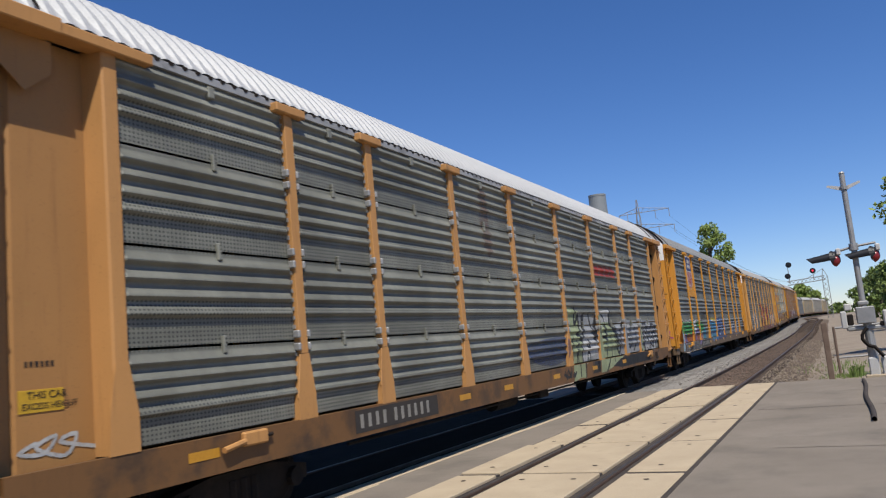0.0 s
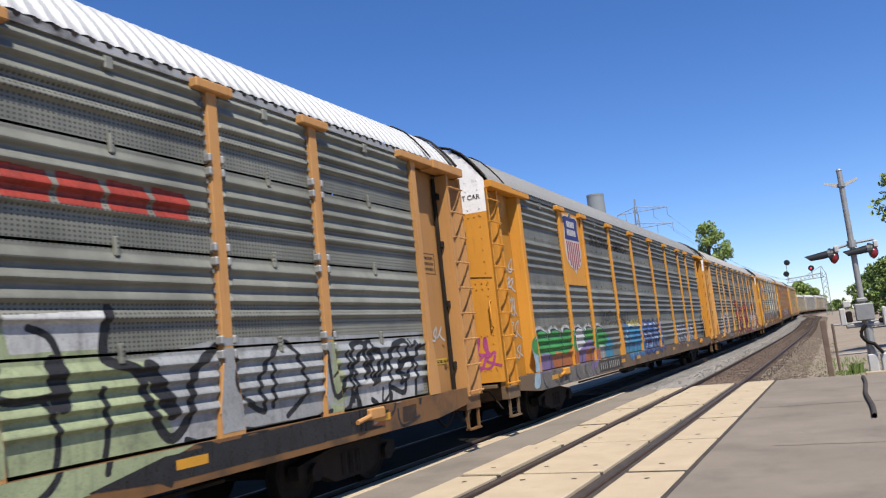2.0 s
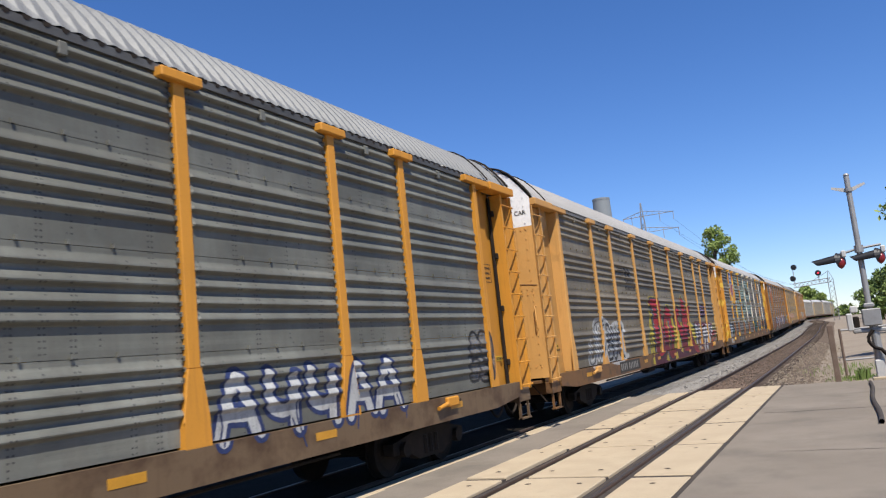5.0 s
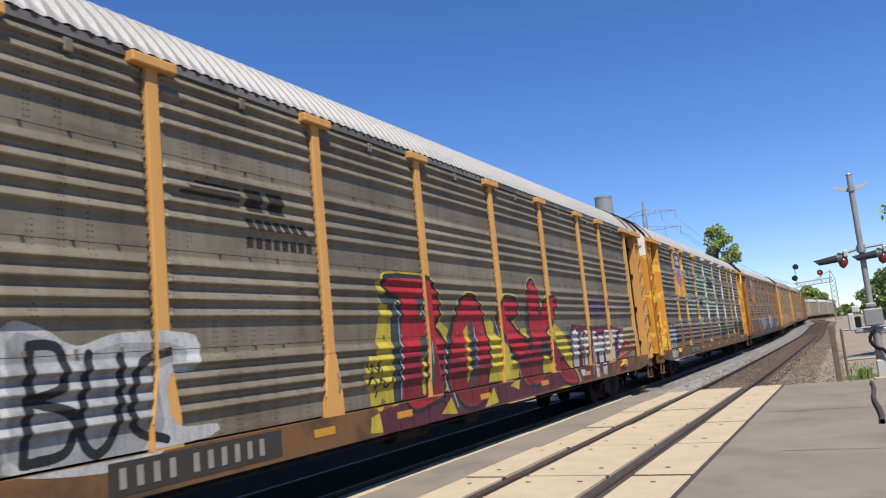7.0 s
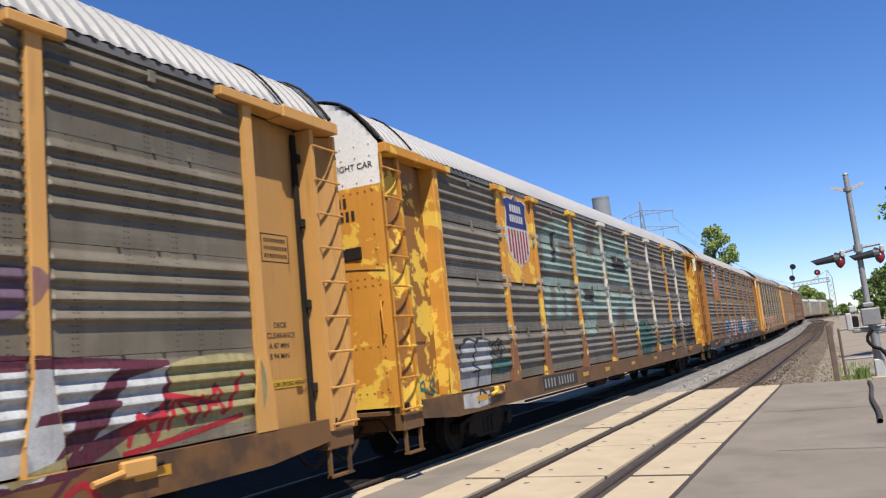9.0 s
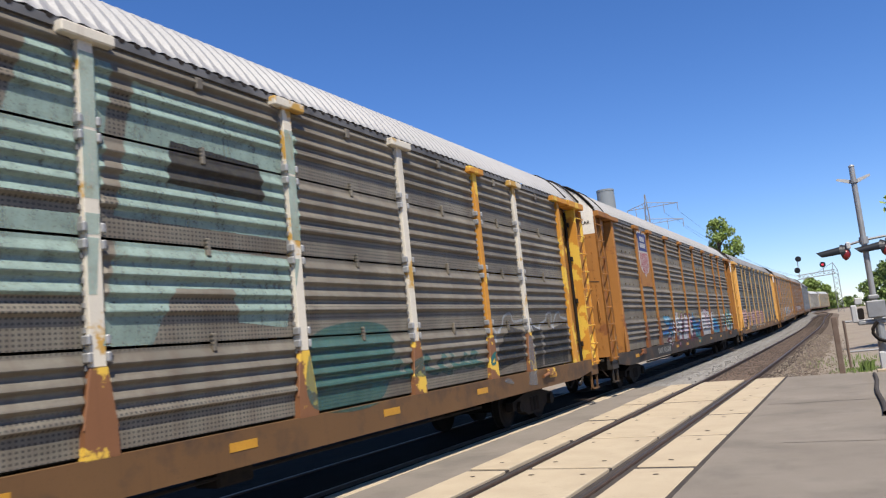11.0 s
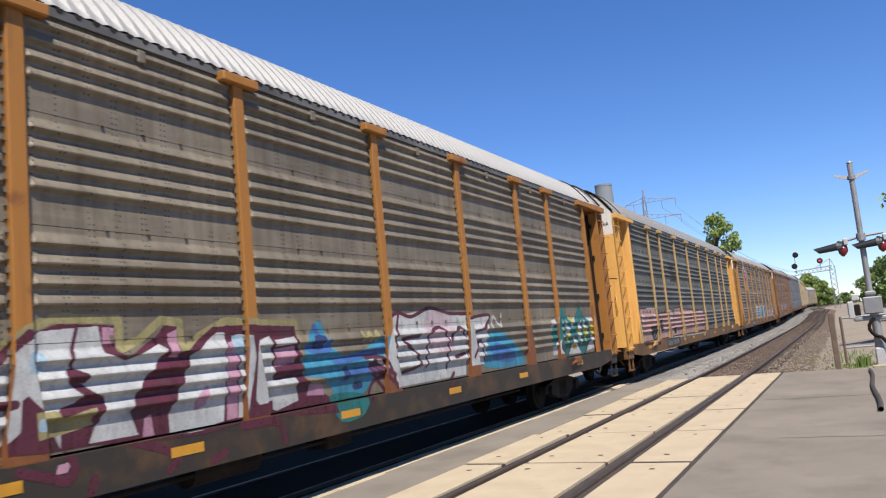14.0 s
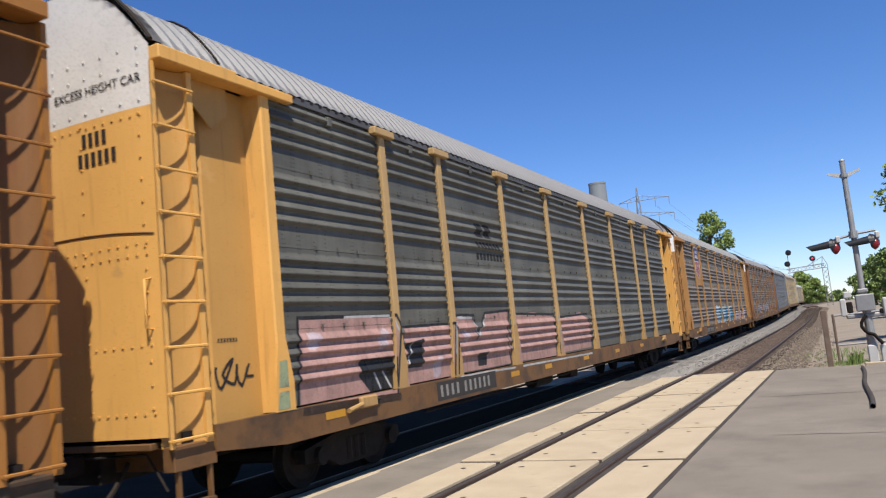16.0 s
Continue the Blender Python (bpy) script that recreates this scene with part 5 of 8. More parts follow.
sp.stroke(S_BLACK, [(2.68, 1.7), (2.67, 1.13), (2.56, 0.78)], 0.07, 3)
sp.stroke(S_BLACK, [(3.16, 1.54), (3.28, 1.72), (3.38, 1.55), (3.16, 1.54)], 0.07, 3)
sp.stroke(S_BLACK, [(3.12, 1.2), (3.17, 1.38), (3.36, 1.35), (3.32, 1.08)], 0.07, 3)
sp.stroke(S_BLACK, [(1.96, 1.8), (1.82, 1.45), (1.68, 1.27)], 0.07, 3)
sp.stroke(S_BLACK, [(3.53, 1.01), (3.69, 1.08), (3.63, 0.9), (3.88, 1.1)], 0.07, 3)
sp.stroke(S_BLACK, [(3.69, 1.15), (3.9, 0.91)], 0.07, 3)
sp.stroke(S_BLACK, [(5.89, 0.96), (6.2, 0.81)], 0.07, 3)
sp.stroke(S_BLACK, [(6.51, 1.19), (7.12, 1.01), (7.42, 1.17), (8.12, 1.0), (8.98, 1.2)], 0.07, 3)
sp.stroke(S_BLACK, [(0.95, 1.02), (1.03, 0.86), (1.17, 1.05), (1.34, 0.87), (1.45, 1.08)], 0.07, 3)
sp.stroke(S_BLACK, [(0.86, 0.96), (1.2, 0.88), (1.35, 0.98)], 0.07, 3)
sp.stroke(S_BLACK, [(1.51, 0.88), (1.63, 0.95), (1.6, 0.86), (1.79, 0.96)], 0.07, 3)
sp.fill(S_PALEGREEN, [(9.11, 2.15), (9.3, 2.15), (9.34, 1.85), (9.44, 1.5), (9.46, 1.32), (9.23, 1.26), (9.03, 1.32), (9.08, 1.65)], 1, False)
sp.fill(S_BLACK, [(9.12, 2.17), (9.14, 2.26), (9.32, 2.27), (9.34, 2.18)], 2, False)
sp.fill(S_BLACK, [(9.08, 1.65), (9.35, 1.8), (9.35, 1.74), (9.09, 1.62)], 2, False)
sp.fill(S_BLACK, [(9.05, 1.38), (9.44, 1.48), (9.45, 1.41), (9.14, 1.32)], 2, False)
sp.fill(S_PALEGREEN, [(8.87, 1.12), (9.0, 1.29), (9.69, 1.16), (9.73, 0.89), (8.88, 1.0)], 0, False)
sp.fill(S_WHITE, [(9.66, 1.98), (9.94, 1.99), (9.93, 1.53), (9.7, 1.49)], 1, False)
sp.fill(S_WHITE, [(10.1, 1.85), (10.36, 1.86), (10.2, 1.54), (10.05, 1.56)], 1, False)
sp.fill(S_WHITE, [(10.67, 1.73), (11.41, 1.72), (11.36, 1.16), (10.66, 1.13), (9.74, 1.18), (9.73, 1.44)], 1, False)
sp.stroke(S_BLACK, [(9.73, 1.2), (9.7, 1.49), (9.66, 1.7), (9.63, 1.96), (9.65, 2.04), (9.82, 2.08), (9.96, 2.05), (9.96, 1.86), (9.95, 1.57)], 0.085, 4)
sp.stroke(S_BLACK, [(10.0, 1.64), (10.06, 1.78), (10.1, 1.93), (10.23, 1.95), (10.41, 1.89), (10.35, 1.75), (10.17, 1.52)], 0.085, 4)
sp.stroke(S_BLACK, [(10.59, 1.14), (10.63, 1.73), (10.68, 1.94), (10.9, 2.03), (11.16, 2.04), (11.17, 1.85), (11.02, 1.72), (10.83, 1.6), (11.08, 1.5), (11.02, 1.26), (10.68, 1.36)], 0.085, 4)
sp.stroke(S_BLACK, [(10.88, 1.68), (11.18, 1.76), (11.39, 1.72), (11.41, 1.46), (11.35, 1.07)], 0.085, 4)
sp.stroke(S_BLACK, [(9.35, 1.14), (9.51, 1.2), (9.62, 1.36), (9.75, 1.27), (9.77, 1.08), (9.65, 0.92)], 0.085, 4)
sp.stroke(S_BLACK, [(10.09, 1.24), (10.24, 1.14), (10.26, 0.99)], 0.085, 4)
sp.stroke(S_BLACK, [(10.41, 1.37), (10.38, 1.17), (10.64, 1.29), (10.55, 1.04), (10.38, 0.95)], 0.05, 4)
sp.stroke(S_BLACK, [(10.65, 1.03), (10.67, 0.87), (10.8, 0.77), (11.29, 0.86)], 0.05, 4)
sp.stroke(S_BLACK, [(11.28, 2.07), (11.31, 1.95), (11.48, 2.03), (11.51, 1.91), (11.77, 1.98)], 0.05, 4)
sp.fill(S_ORANGE, [(9.95, 1.04), (10.28, 1.03), (10.26, 0.85), (9.92, 0.88)], 3, False)
sp.fill(S_WHITE, [(9.97, 1.02), (10.05, 1.02), (10.06, 0.91), (9.97, 0.89)], 4, False)
sp.fill(S_THIN_BLACK, [(10.79, 1.05), (11.22, 1.06), (11.18, 0.83), (10.77, 0.82)], 5, False)
sp.fill(S_THIN_BLUE, [(-1.2, 1.75), (1.35, 1.85), (1.38, 1.35), (0.2, 1.22), (-1.0, 1.4)], 0)
sp.done("green, white and black graffiti")
sp = Spray(CARS[0])
for k in range(4):
    y = 4.55 + k * 0.56
    sp.fill(S_FADED_RED, [(y, 3.52), (y + 0.46, 3.52), (y + 0.50, 3.66), (y + 0.46, 3.82), (y, 3.84)], 0, False)
sp.fill(S_THIN_RED, [(-3.0, 4.95), (-2.7, 4.95), (-2.6, 3.7), (-2.95, 3.8)], 0)
sp.done("faded red emblem drawn as plain blocks", name="emblem")

# --- second car: scalloped green bubbles over purple and orange, blue and white pieces
sp = Spray(CARS[1])
sp.fill(S_PURPLE, [(-11.8, 1.7), (-10.2, 1.6), (-10.3, 1.02), (-11.8, 1.0)], 0)
sp.fill(S_ORANGE, [(-10.3, 1.65), (-6.9, 1.7), (-6.8, 1.2), (-8.0, 1.08), (-10.4, 1.1)], 0)
sp.fill(S_GREEN, [(-11.85, 1.95), (-9, 2.0), (-6.3, 1.95), (-6.2, 1.5), (-9, 1.45), (-11.85, 1.5)], 1)
for k in range(6):
    y = -11.4 + k * 0.95
    sp.fill((S_GREEN, S_GREEN, S_GREEN, S_WHITE, S_GREEN, S_GREEN)[k], blob(y, 1.74, 1.0, 0.62, k + 40), 2)
    sp.stroke(S_WHITE, [(y - 0.46, 1.86), (y - 0.26, 2.08), (y + 0.2, 2.1), (y + 0.44, 1.88)], 0.07, 3)
    sp.stroke(S_BLACK, [(y - 0.46, 1.84), (y - 0.24, 2.02), (y + 0.2, 2.04), (y + 0.46, 1.84), (y + 0.45, 1.4)], 0.04, 4)
    sp.fill((S_PURPLE, S_ORANGE, S_ORANGE, S_PURPLE, S_ORANGE, S_SILVER)[k], blob(y + 0.1, 1.32, 0.8, 0.42, k + 80), 3)
sp.stroke(S_PURPLE, [(-8.2, 1.5), (-7.6, 1.62), (-7.3, 1.2), (-7.8, 1.0)], 0.22, 3)
sp.fill(S_DUST, [(-11.8, 1.1), (-7.2, 1.15), (-7.3, 0.76), (-11.8, 0.76)], 0)
sp.fill(S_PALEBLUE, [(-12.2, 1.75), (-11.95, 1.9), (-11.85, 1.6), (-11.9, 0.9), (-12.3, 0.85), (-12.1, 1.3)], 0)
sp.fill(S_CYAN, blob(-5.75, 1.35, 0.8, 0.7, 4), 0)
letters(sp, S_CYAN, S_BLUE, -3.7, -1.5, 1.15, 1.9, 3, 0.24, 12, S_WHITE)
sp.stroke(S_WHITE, [(-3.8, 1.5), (-3.2, 2.0), (-2.4, 1.95), (-1.5, 2.0)], 0.06, 5)
letters(sp, S_BLUE, S_NAVY, -1.4, 1.9, 1.15, 2.0, 4, 0.26, 13, S_WHITE)
glyphs(sp, S_WHITE, -1.35, 1.95, 1.2, 2.05, 4, 0.05, 13, 5)
scribble(sp, S_BLACK, -6.1, -3.1, 2.1, 2.5, 17, 0.035, 4)
scribble(sp, S_YELLOW, -3.2, -1.8, 2.0, 2.2, 5, 0.04, 6)
letters(sp, S_WHITE, S_NAVY, 4.6, 8.6, 1.15, 1.8, 5, 0.16, 15)
for k in range(6):
    sp.stroke(S_BLACK, [(-11.6 + 0.8 * k, 1.35), (-11.7 + 0.8 * k, 0.95), (-11.4 + 0.8 * k, 0.72)], 0.05, 3)
sp.fill(S_DUST, [(10.99, 1.84), (11.18, 2.19), (11.89, 2.17), (11.92, 1.33), (11.39, 1.29), (10.98, 1.31)], 1)
sp.stroke(S_BLACK, [(11.03, 1.85), (11.18, 2.17), (11.42, 2.14), (11.47, 1.81), (11.28, 1.72)], 0.055, 4, True)
sp.stroke(S_BLACK, [(11.48, 1.81), (11.55, 2.18), (11.86, 2.14), (11.91, 1.77), (11.69, 1.65)], 0.055, 4, True)
sp.stroke(S_BLACK, [(11.0, 1.36), (11.07, 1.67), (11.34, 1.67), (11.39, 1.37), (11.18, 1.3)], 0.055, 4, True)
sp.stroke(S_BLACK, [(11.42, 1.37), (11.46, 1.62), (11.79, 1.62), (11.88, 1.32), (11.58, 1.27)], 0.055, 4, True)
sp.done("green, purple, blue and white graffiti")
words_on_sheet("BUILDING", CARS[1], -6.38, 4.40, 0.31, LETTER_DARK)
words_on_sheet("AMERICA", CARS[1], -3.95, 4.40, 0.31, LETTER_DARK)

# --- third car: silver letters, the tall red word on yellow, white letters with plum edges
sp = Spray(CARS[2])
sp.fill(S_YELLOW, [(-3.03, 2.94), (-2.98, 2.64), (-3.06, 2.26), (-3.14, 2.09), (-3.14, 1.86), (-3.36, 1.88), (-3.5, 1.67), (-3.49, 1.44), (-3.39, 1.35), (-3.38, 1.15), (-3.22, 1.07), (-3.06, 1.26), (-2.96, 1.16), (-2.74, 1.16), (-2.59, 2.65), (-2.73, 3.0)], 0)
sp.fill(S_YELLOW, [(-1.3, 2.36), (-0.6, 2.19), (0.89, 2.4), (1.54, 2.14), (4.37, 2.22), (5.4, 1.71), (5.47, 0.8), (2.64, 0.87), (0.05, 0.77), (-1.3, 0.77)], 0)
sp.fill(S_MAROON, [(-3.29, 1.08), (-2.69, 1.13), (-1.11, 1.19), (0.3, 1.19), (3.96, 1.17), (5.83, 0.97), (5.47, 0.8), (1.33, 0.78), (-1.16, 0.7), (-2.6, 0.71), (-3.23, 0.76)], 2, False)
sp.fill(S_YELLOW, [(-1.44, 0.84), (-1.04, 1.08), (-0.87, 0.78)], 2, False)
sp.fill(S_YELLOW, [(0.24, 0.77), (0.7, 1.09), (0.87, 0.8)], 2, False)
sp.fill(S_YELLOW, [(-3.5, 1.02), (-3.29, 1.06), (-3.23, 0.78), (-3.56, 0.81)], 2, False)
sp.fill(S_YELLOW, [(1.49, 1.06), (2.02, 1.2), (1.91, 0.95)], 2, False)
sp.stroke(S_YELLOW, [(-2.73, 3.02), (-1.53, 3.04), (-1.23, 2.9), (-1.12, 2.67), (-1.2, 2.4), (-1.4, 2.29), (-1.15, 2.13), (-1.03, 1.95), (-1.04, 1.49), (-1.22, 1.2), (-1.6, 1.08), (-2.46, 1.14), (-2.33, 2.6), (-2.47, 2.78), (-2.7, 2.82)], 0.22, 1, True)
sp.stroke(S_YELLOW, [(0.11, 2.8), (-0.33, 2.63), (-0.59, 2.25), (-0.82, 1.83), (-0.93, 1.42), (-0.8, 1.1), (-0.48, 0.88), (0.01, 0.86), (0.49, 1.11), (0.75, 1.62), (0.69, 2.16), (0.49, 2.64)], 0.22, 1, True)
sp.stroke(S_YELLOW, [(2.35, 2.74), (1.77, 2.79), (1.39, 2.56), (1.37, 2.21), (1.75, 1.87), (2.27, 1.51), (2.24, 1.11), (2.67, 1.0), (2.92, 1.4), (2.75, 1.83), (2.18, 2.16), (1.9, 2.39), (2.24, 2.46)], 0.22, 1, True)
sp.stroke(S_YELLOW, [(3.03, 2.89), (3.43, 3.21), (3.65, 2.84), (3.59, 2.38), (4.1, 2.77), (4.84, 2.82), (4.3, 2.3), (3.97, 2.0), (4.75, 1.5), (5.7, 0.86), (4.63, 0.96), (3.67, 1.79), (3.41, 1.07), (2.68, 1.07), (3.02, 1.89)], 0.22, 1, True)
sp.fill(S_SHADOW, [(-2.97, 2.79), (-2.61, 2.8), (-2.39, 2.6), (-2.46, 1.16), (-2.76, 1.14), (-2.67, 2.51), (-2.75, 2.62), (-2.96, 2.64)], 3, False)
sp.fill(S_SHADOW, [(-0.56, 2.52), (-0.95, 1.99), (-1.08, 1.44), (-0.75, 0.79), (-0.48, 0.88), (-0.88, 1.47), (-0.6, 2.14)], 3, False)
sp.fill(S_SHADOW, [(1.28, 2.59), (1.1, 2.15), (1.5, 1.88), (2.18, 1.38), (2.19, 1.05), (2.47, 1.09), (2.21, 1.55), (1.57, 1.94), (1.39, 2.33)], 3, False)
sp.fill(S_SHADOW, [(2.8, 2.85), (2.82, 1.96), (2.47, 1.09), (2.91, 1.12), (3.13, 2.46)], 3, False)
sp.stroke(S_BLACK, [(-2.73, 3.02), (-1.53, 3.04), (-1.23, 2.9), (-1.12, 2.67), (-1.2, 2.4), (-1.4, 2.29), (-1.15, 2.13), (-1.03, 1.95), (-1.04, 1.49), (-1.22, 1.2), (-1.6, 1.08), (-2.46, 1.14), (-2.33, 2.6), (-2.47, 2.78), (-2.7, 2.82)], 0.16, 4, True)
sp.fill(S_RED, [(-2.73, 3.02), (-1.53, 3.04), (-1.23, 2.9), (-1.12, 2.67), (-1.2, 2.4), (-1.4, 2.29), (-1.15, 2.13), (-1.03, 1.95), (-1.04, 1.49), (-1.22, 1.2), (-1.6, 1.08), (-2.46, 1.14), (-2.33, 2.6), (-2.47, 2.78), (-2.7, 2.82)], 5)
sp.stroke(S_BLACK, [(0.11, 2.8), (-0.33, 2.63), (-0.59, 2.25), (-0.82, 1.83), (-0.93, 1.42), (-0.8, 1.1), (-0.48, 0.88), (0.01, 0.86), (0.49, 1.11), (0.75, 1.62), (0.69, 2.16), (0.49, 2.64)], 0.16, 4, True)
sp.fill(S_RED, [(0.11, 2.8), (-0.33, 2.63), (-0.59, 2.25), (-0.82, 1.83), (-0.93, 1.42), (-0.8, 1.1), (-0.48, 0.88), (0.01, 0.86), (0.49, 1.11), (0.75, 1.62), (0.69, 2.16), (0.49, 2.64)], 5)
sp.stroke(S_BLACK, [(2.35, 2.74), (1.77, 2.79), (1.39, 2.56), (1.37, 2.21), (1.75, 1.87), (2.27, 1.51), (2.24, 1.11), (2.67, 1.0), (2.92, 1.4), (2.75, 1.83), (2.18, 2.16), (1.9, 2.39), (2.24, 2.46)], 0.16, 4, True)
sp.fill(S_RED, [(2.35, 2.74), (1.77, 2.79), (1.39, 2.56), (1.37, 2.21), (1.75, 1.87), (2.27, 1.51), (2.24, 1.11), (2.67, 1.0), (2.92, 1.4), (2.75, 1.83), (2.18, 2.16), (1.9, 2.39), (2.24, 2.46)], 5)
sp.stroke(S_BLACK, [(3.03, 2.89), (3.43, 3.21), (3.65, 2.84), (3.59, 2.38), (4.1, 2.77), (4.84, 2.82), (4.3, 2.3), (3.97, 2.0), (4.75, 1.5), (5.7, 0.86), (4.63, 0.96), (3.67, 1.79), (3.41, 1.07), (2.68, 1.07), (3.02, 1.89)], 0.16, 4, True)
sp.fill(S_RED, [(3.03, 2.89), (3.43, 3.21), (3.65, 2.84), (3.59, 2.38), (4.1, 2.77), (4.84, 2.82), (4.3, 2.3), (3.97, 2.0), (4.75, 1.5), (5.7, 0.86), (4.63, 0.96), (3.67, 1.79), (3.41, 1.07), (2.68, 1.07), (3.02, 1.89)], 5)
sp.fill(S_DEEPRED, [(-2.38, 1.86), (-1.01, 1.82), (-1.04, 1.49), (-1.22, 1.2), (-1.6, 1.08), (-2.46, 1.14)], 6, False)
sp.fill(S_DEEPRED, [(-0.83, 1.73), (0.74, 1.56), (0.49, 1.11), (0.01, 0.86), (-0.48, 0.88), (-0.8, 1.1), (-0.93, 1.42)], 6, False)
sp.fill(S_DEEPRED, [(2.67, 1.76), (2.92, 1.4), (2.67, 1.0), (2.24, 1.11), (2.21, 1.52)], 6, False)
sp.fill(S_DEEPRED, [(2.96, 1.75), (4.43, 1.67), (5.7, 0.86), (4.63, 0.96), (3.67, 1.79), (3.41, 1.07), (2.68, 1.07)], 6, False)
sp.fill(S_SHADOW, [(-1.87, 2.76), (-1.66, 2.76), (-1.61, 2.59), (-1.68, 2.38), (-1.87, 2.37)], 7, False)
sp.fill(S_SHADOW, [(-1.84, 2.08), (-1.61, 2.15), (-1.49, 1.92), (-1.55, 1.34), (-1.8, 1.18), (-1.9, 1.24)], 7, False)
sp.fill(S_SHADOW, [(0.04, 2.41), (0.23, 2.29), (0.23, 1.71), (0.1, 1.16), (-0.1, 1.12)], 7, False)
sp.fill(S_SHADOW, [(3.63, 1.97), (4.09, 1.77), (4.0, 1.51), (3.58, 1.57)], 7, False)
sp.fill(S_SHADOW, [(1.8, 2.56), (2.0, 2.6), (1.9, 2.39)], 7, False)
sp.fill(S_YELLOW, [(-1.83, 1.8), (-1.72, 1.81), (-1.78, 1.18), (-1.87, 1.21)], 8, False)
sp.fill(S_YELLOW, [(-0.2, 2.18), (-0.03, 2.29), (-0.08, 1.4), (-0.23, 1.25)], 8, False)
sp.fill(S_YELLOW, [(-1.82, 2.49), (-1.75, 2.51), (-1.78, 2.39)], 8, False)
sp.fill(S_YELLOW, [(4.02, 1.47), (4.25, 1.3), (3.88, 1.21)], 8, False)
sp.stroke(S_PALEBLUE, [(-2.57, 2.65), (-2.43, 2.42), (-2.46, 1.84), (-2.53, 1.19)], 0.035, 9)
sp.stroke(S_PALEBLUE, [(-0.97, 1.89), (-1.07, 1.44), (-0.82, 0.9)], 0.035, 9)
sp.stroke(S_PALEBLUE, [(-1.67, 2.66), (-1.67, 2.42)], 0.035, 9)
sp.stroke(S_PALEBLUE, [(-1.54, 2.02), (-1.55, 1.68)], 0.035, 9)
sp.stroke(S_PALEBLUE, [(0.24, 2.23), (0.21, 1.54)], 0.035, 9)
sp.stroke(S_PALEBLUE, [(1.2, 2.4), (1.4, 2.01)], 0.035, 9)
sp.stroke(S_PALEBLUE, [(2.19, 1.45), (2.3, 1.11)], 0.035, 9)
sp.stroke(S_BLACK, [(-3.42, 1.79), (-3.37, 1.62), (-3.28, 1.75), (-3.19, 1.64), (-3.08, 1.78), (-3.1, 1.64)], 0.04, 9)
sp.stroke(S_BLACK, [(-3.48, 1.48), (-3.29, 1.57), (-3.25, 1.41), (-3.09, 1.53), (-2.97, 1.4), (-2.78, 1.52)], 0.04, 9)
sp.stroke(S_BLACK, [(-3.25, 1.29), (-3.2, 1.36)], 0.04, 9)
sp.stroke(S_DUST, [(-4.23, 1.68), (-4.2, 1.58), (-4.22, 1.43), (-4.08, 1.7), (-4.14, 1.52), (-4.05, 1.37)], 0.035, 9)
sp.fill(S_PURPLE_THIN, [(7.4, 2.83), (9.08, 2.91), (8.78, 2.45), (7.36, 2.41)], 0)
sp.fill(S_WHITE, [(-8.81, 2.36), (-8.43, 2.37), (-8.1, 2.2), (-7.59, 2.31), (-6.65, 2.26), (-6.7, 1.89), (-7.09, 1.87), (-7.04, 1.38), (-6.39, 1.3), (-6.5, 1.18), (-7.17, 1.15), (-7.5, 1.02), (-8.7, 1.14), (-8.83, 1.42)], 0)
sp.fill(S_SILVER, [(-8.74, 2.27), (-8.43, 2.28), (-8.11, 2.1), (-7.6, 2.21), (-6.84, 2.15), (-6.84, 1.99), (-7.23, 1.93), (-7.19, 1.38), (-7.33, 1.24), (-7.57, 1.13), (-8.65, 1.21), (-8.76, 1.47)], 1)
sp.stroke(S_BLACK, [(-8.55, 2.19), (-8.63, 1.23)], 0.09, 3)
sp.stroke(S_BLACK, [(-8.55, 2.22), (-8.28, 2.18), (-8.25, 1.85), (-8.54, 1.74), (-8.17, 1.59), (-8.23, 1.28), (-8.6, 1.23)], 0.09, 3)
sp.stroke(S_BLACK, [(-7.97, 2.12), (-8.09, 1.49), (-7.94, 1.21), (-7.71, 1.42), (-7.63, 2.08)], 0.09, 3)
sp.stroke(S_BLACK, [(-7.03, 2.11), (-7.42, 1.97), (-7.51, 1.42), (-7.17, 1.24)], 0.09, 3)
sp.fill(S_YELLOW, [(4.48, 2.22), (4.8, 2.2), (5.06, 2.04), (5.19, 1.88), (5.2, 1.73), (5.44, 1.7), (5.4, 1.49), (5.32, 1.38), (5.49, 1.2), (5.47, 1.11), (5.09, 1.06), (4.74, 1.46), (4.48, 1.91)], 0)
sp.fill(S_TEAL_THIN, [(5.34, 1.99), (5.43, 2.12), (5.62, 2.17), (5.66, 2.04), (5.53, 1.82)], 0)
sp.fill(S_MAROON, [(5.6, 2.04), (5.87, 2.23), (7.12, 2.16), (8.8, 2.17), (10.51, 2.04), (10.5, 1.53), (9.36, 1.08), (8.66, 1.06), (7.01, 0.84), (6.22, 0.8), (5.89, 1.06), (5.59, 1.18)], 2, False)
sp.fill(S_WHITE, [(5.71, 2.01), (6.13, 2.1), (6.18, 1.94), (6.11, 1.17), (5.73, 1.18)], 3, False)
sp.fill(S_WHITE, [(6.29, 1.89), (6.47, 2.02), (6.63, 1.92), (6.67, 1.79), (6.79, 2.06), (7.11, 2.06), (7.06, 1.78), (6.86, 1.61), (6.85, 1.17), (6.62, 1.15), (6.61, 1.56)], 3, False)
sp.fill(S_WHITE, [(7.3, 1.95), (7.45, 2.02), (7.69, 2.01), (7.76, 1.77), (7.78, 1.58), (7.94, 1.92), (8.34, 1.92), (8.32, 1.48), (8.27, 1.1), (7.91, 1.11), (7.87, 1.46), (7.65, 1.46), (7.6, 1.09), (7.28, 1.09), (7.22, 1.54)], 3, False)
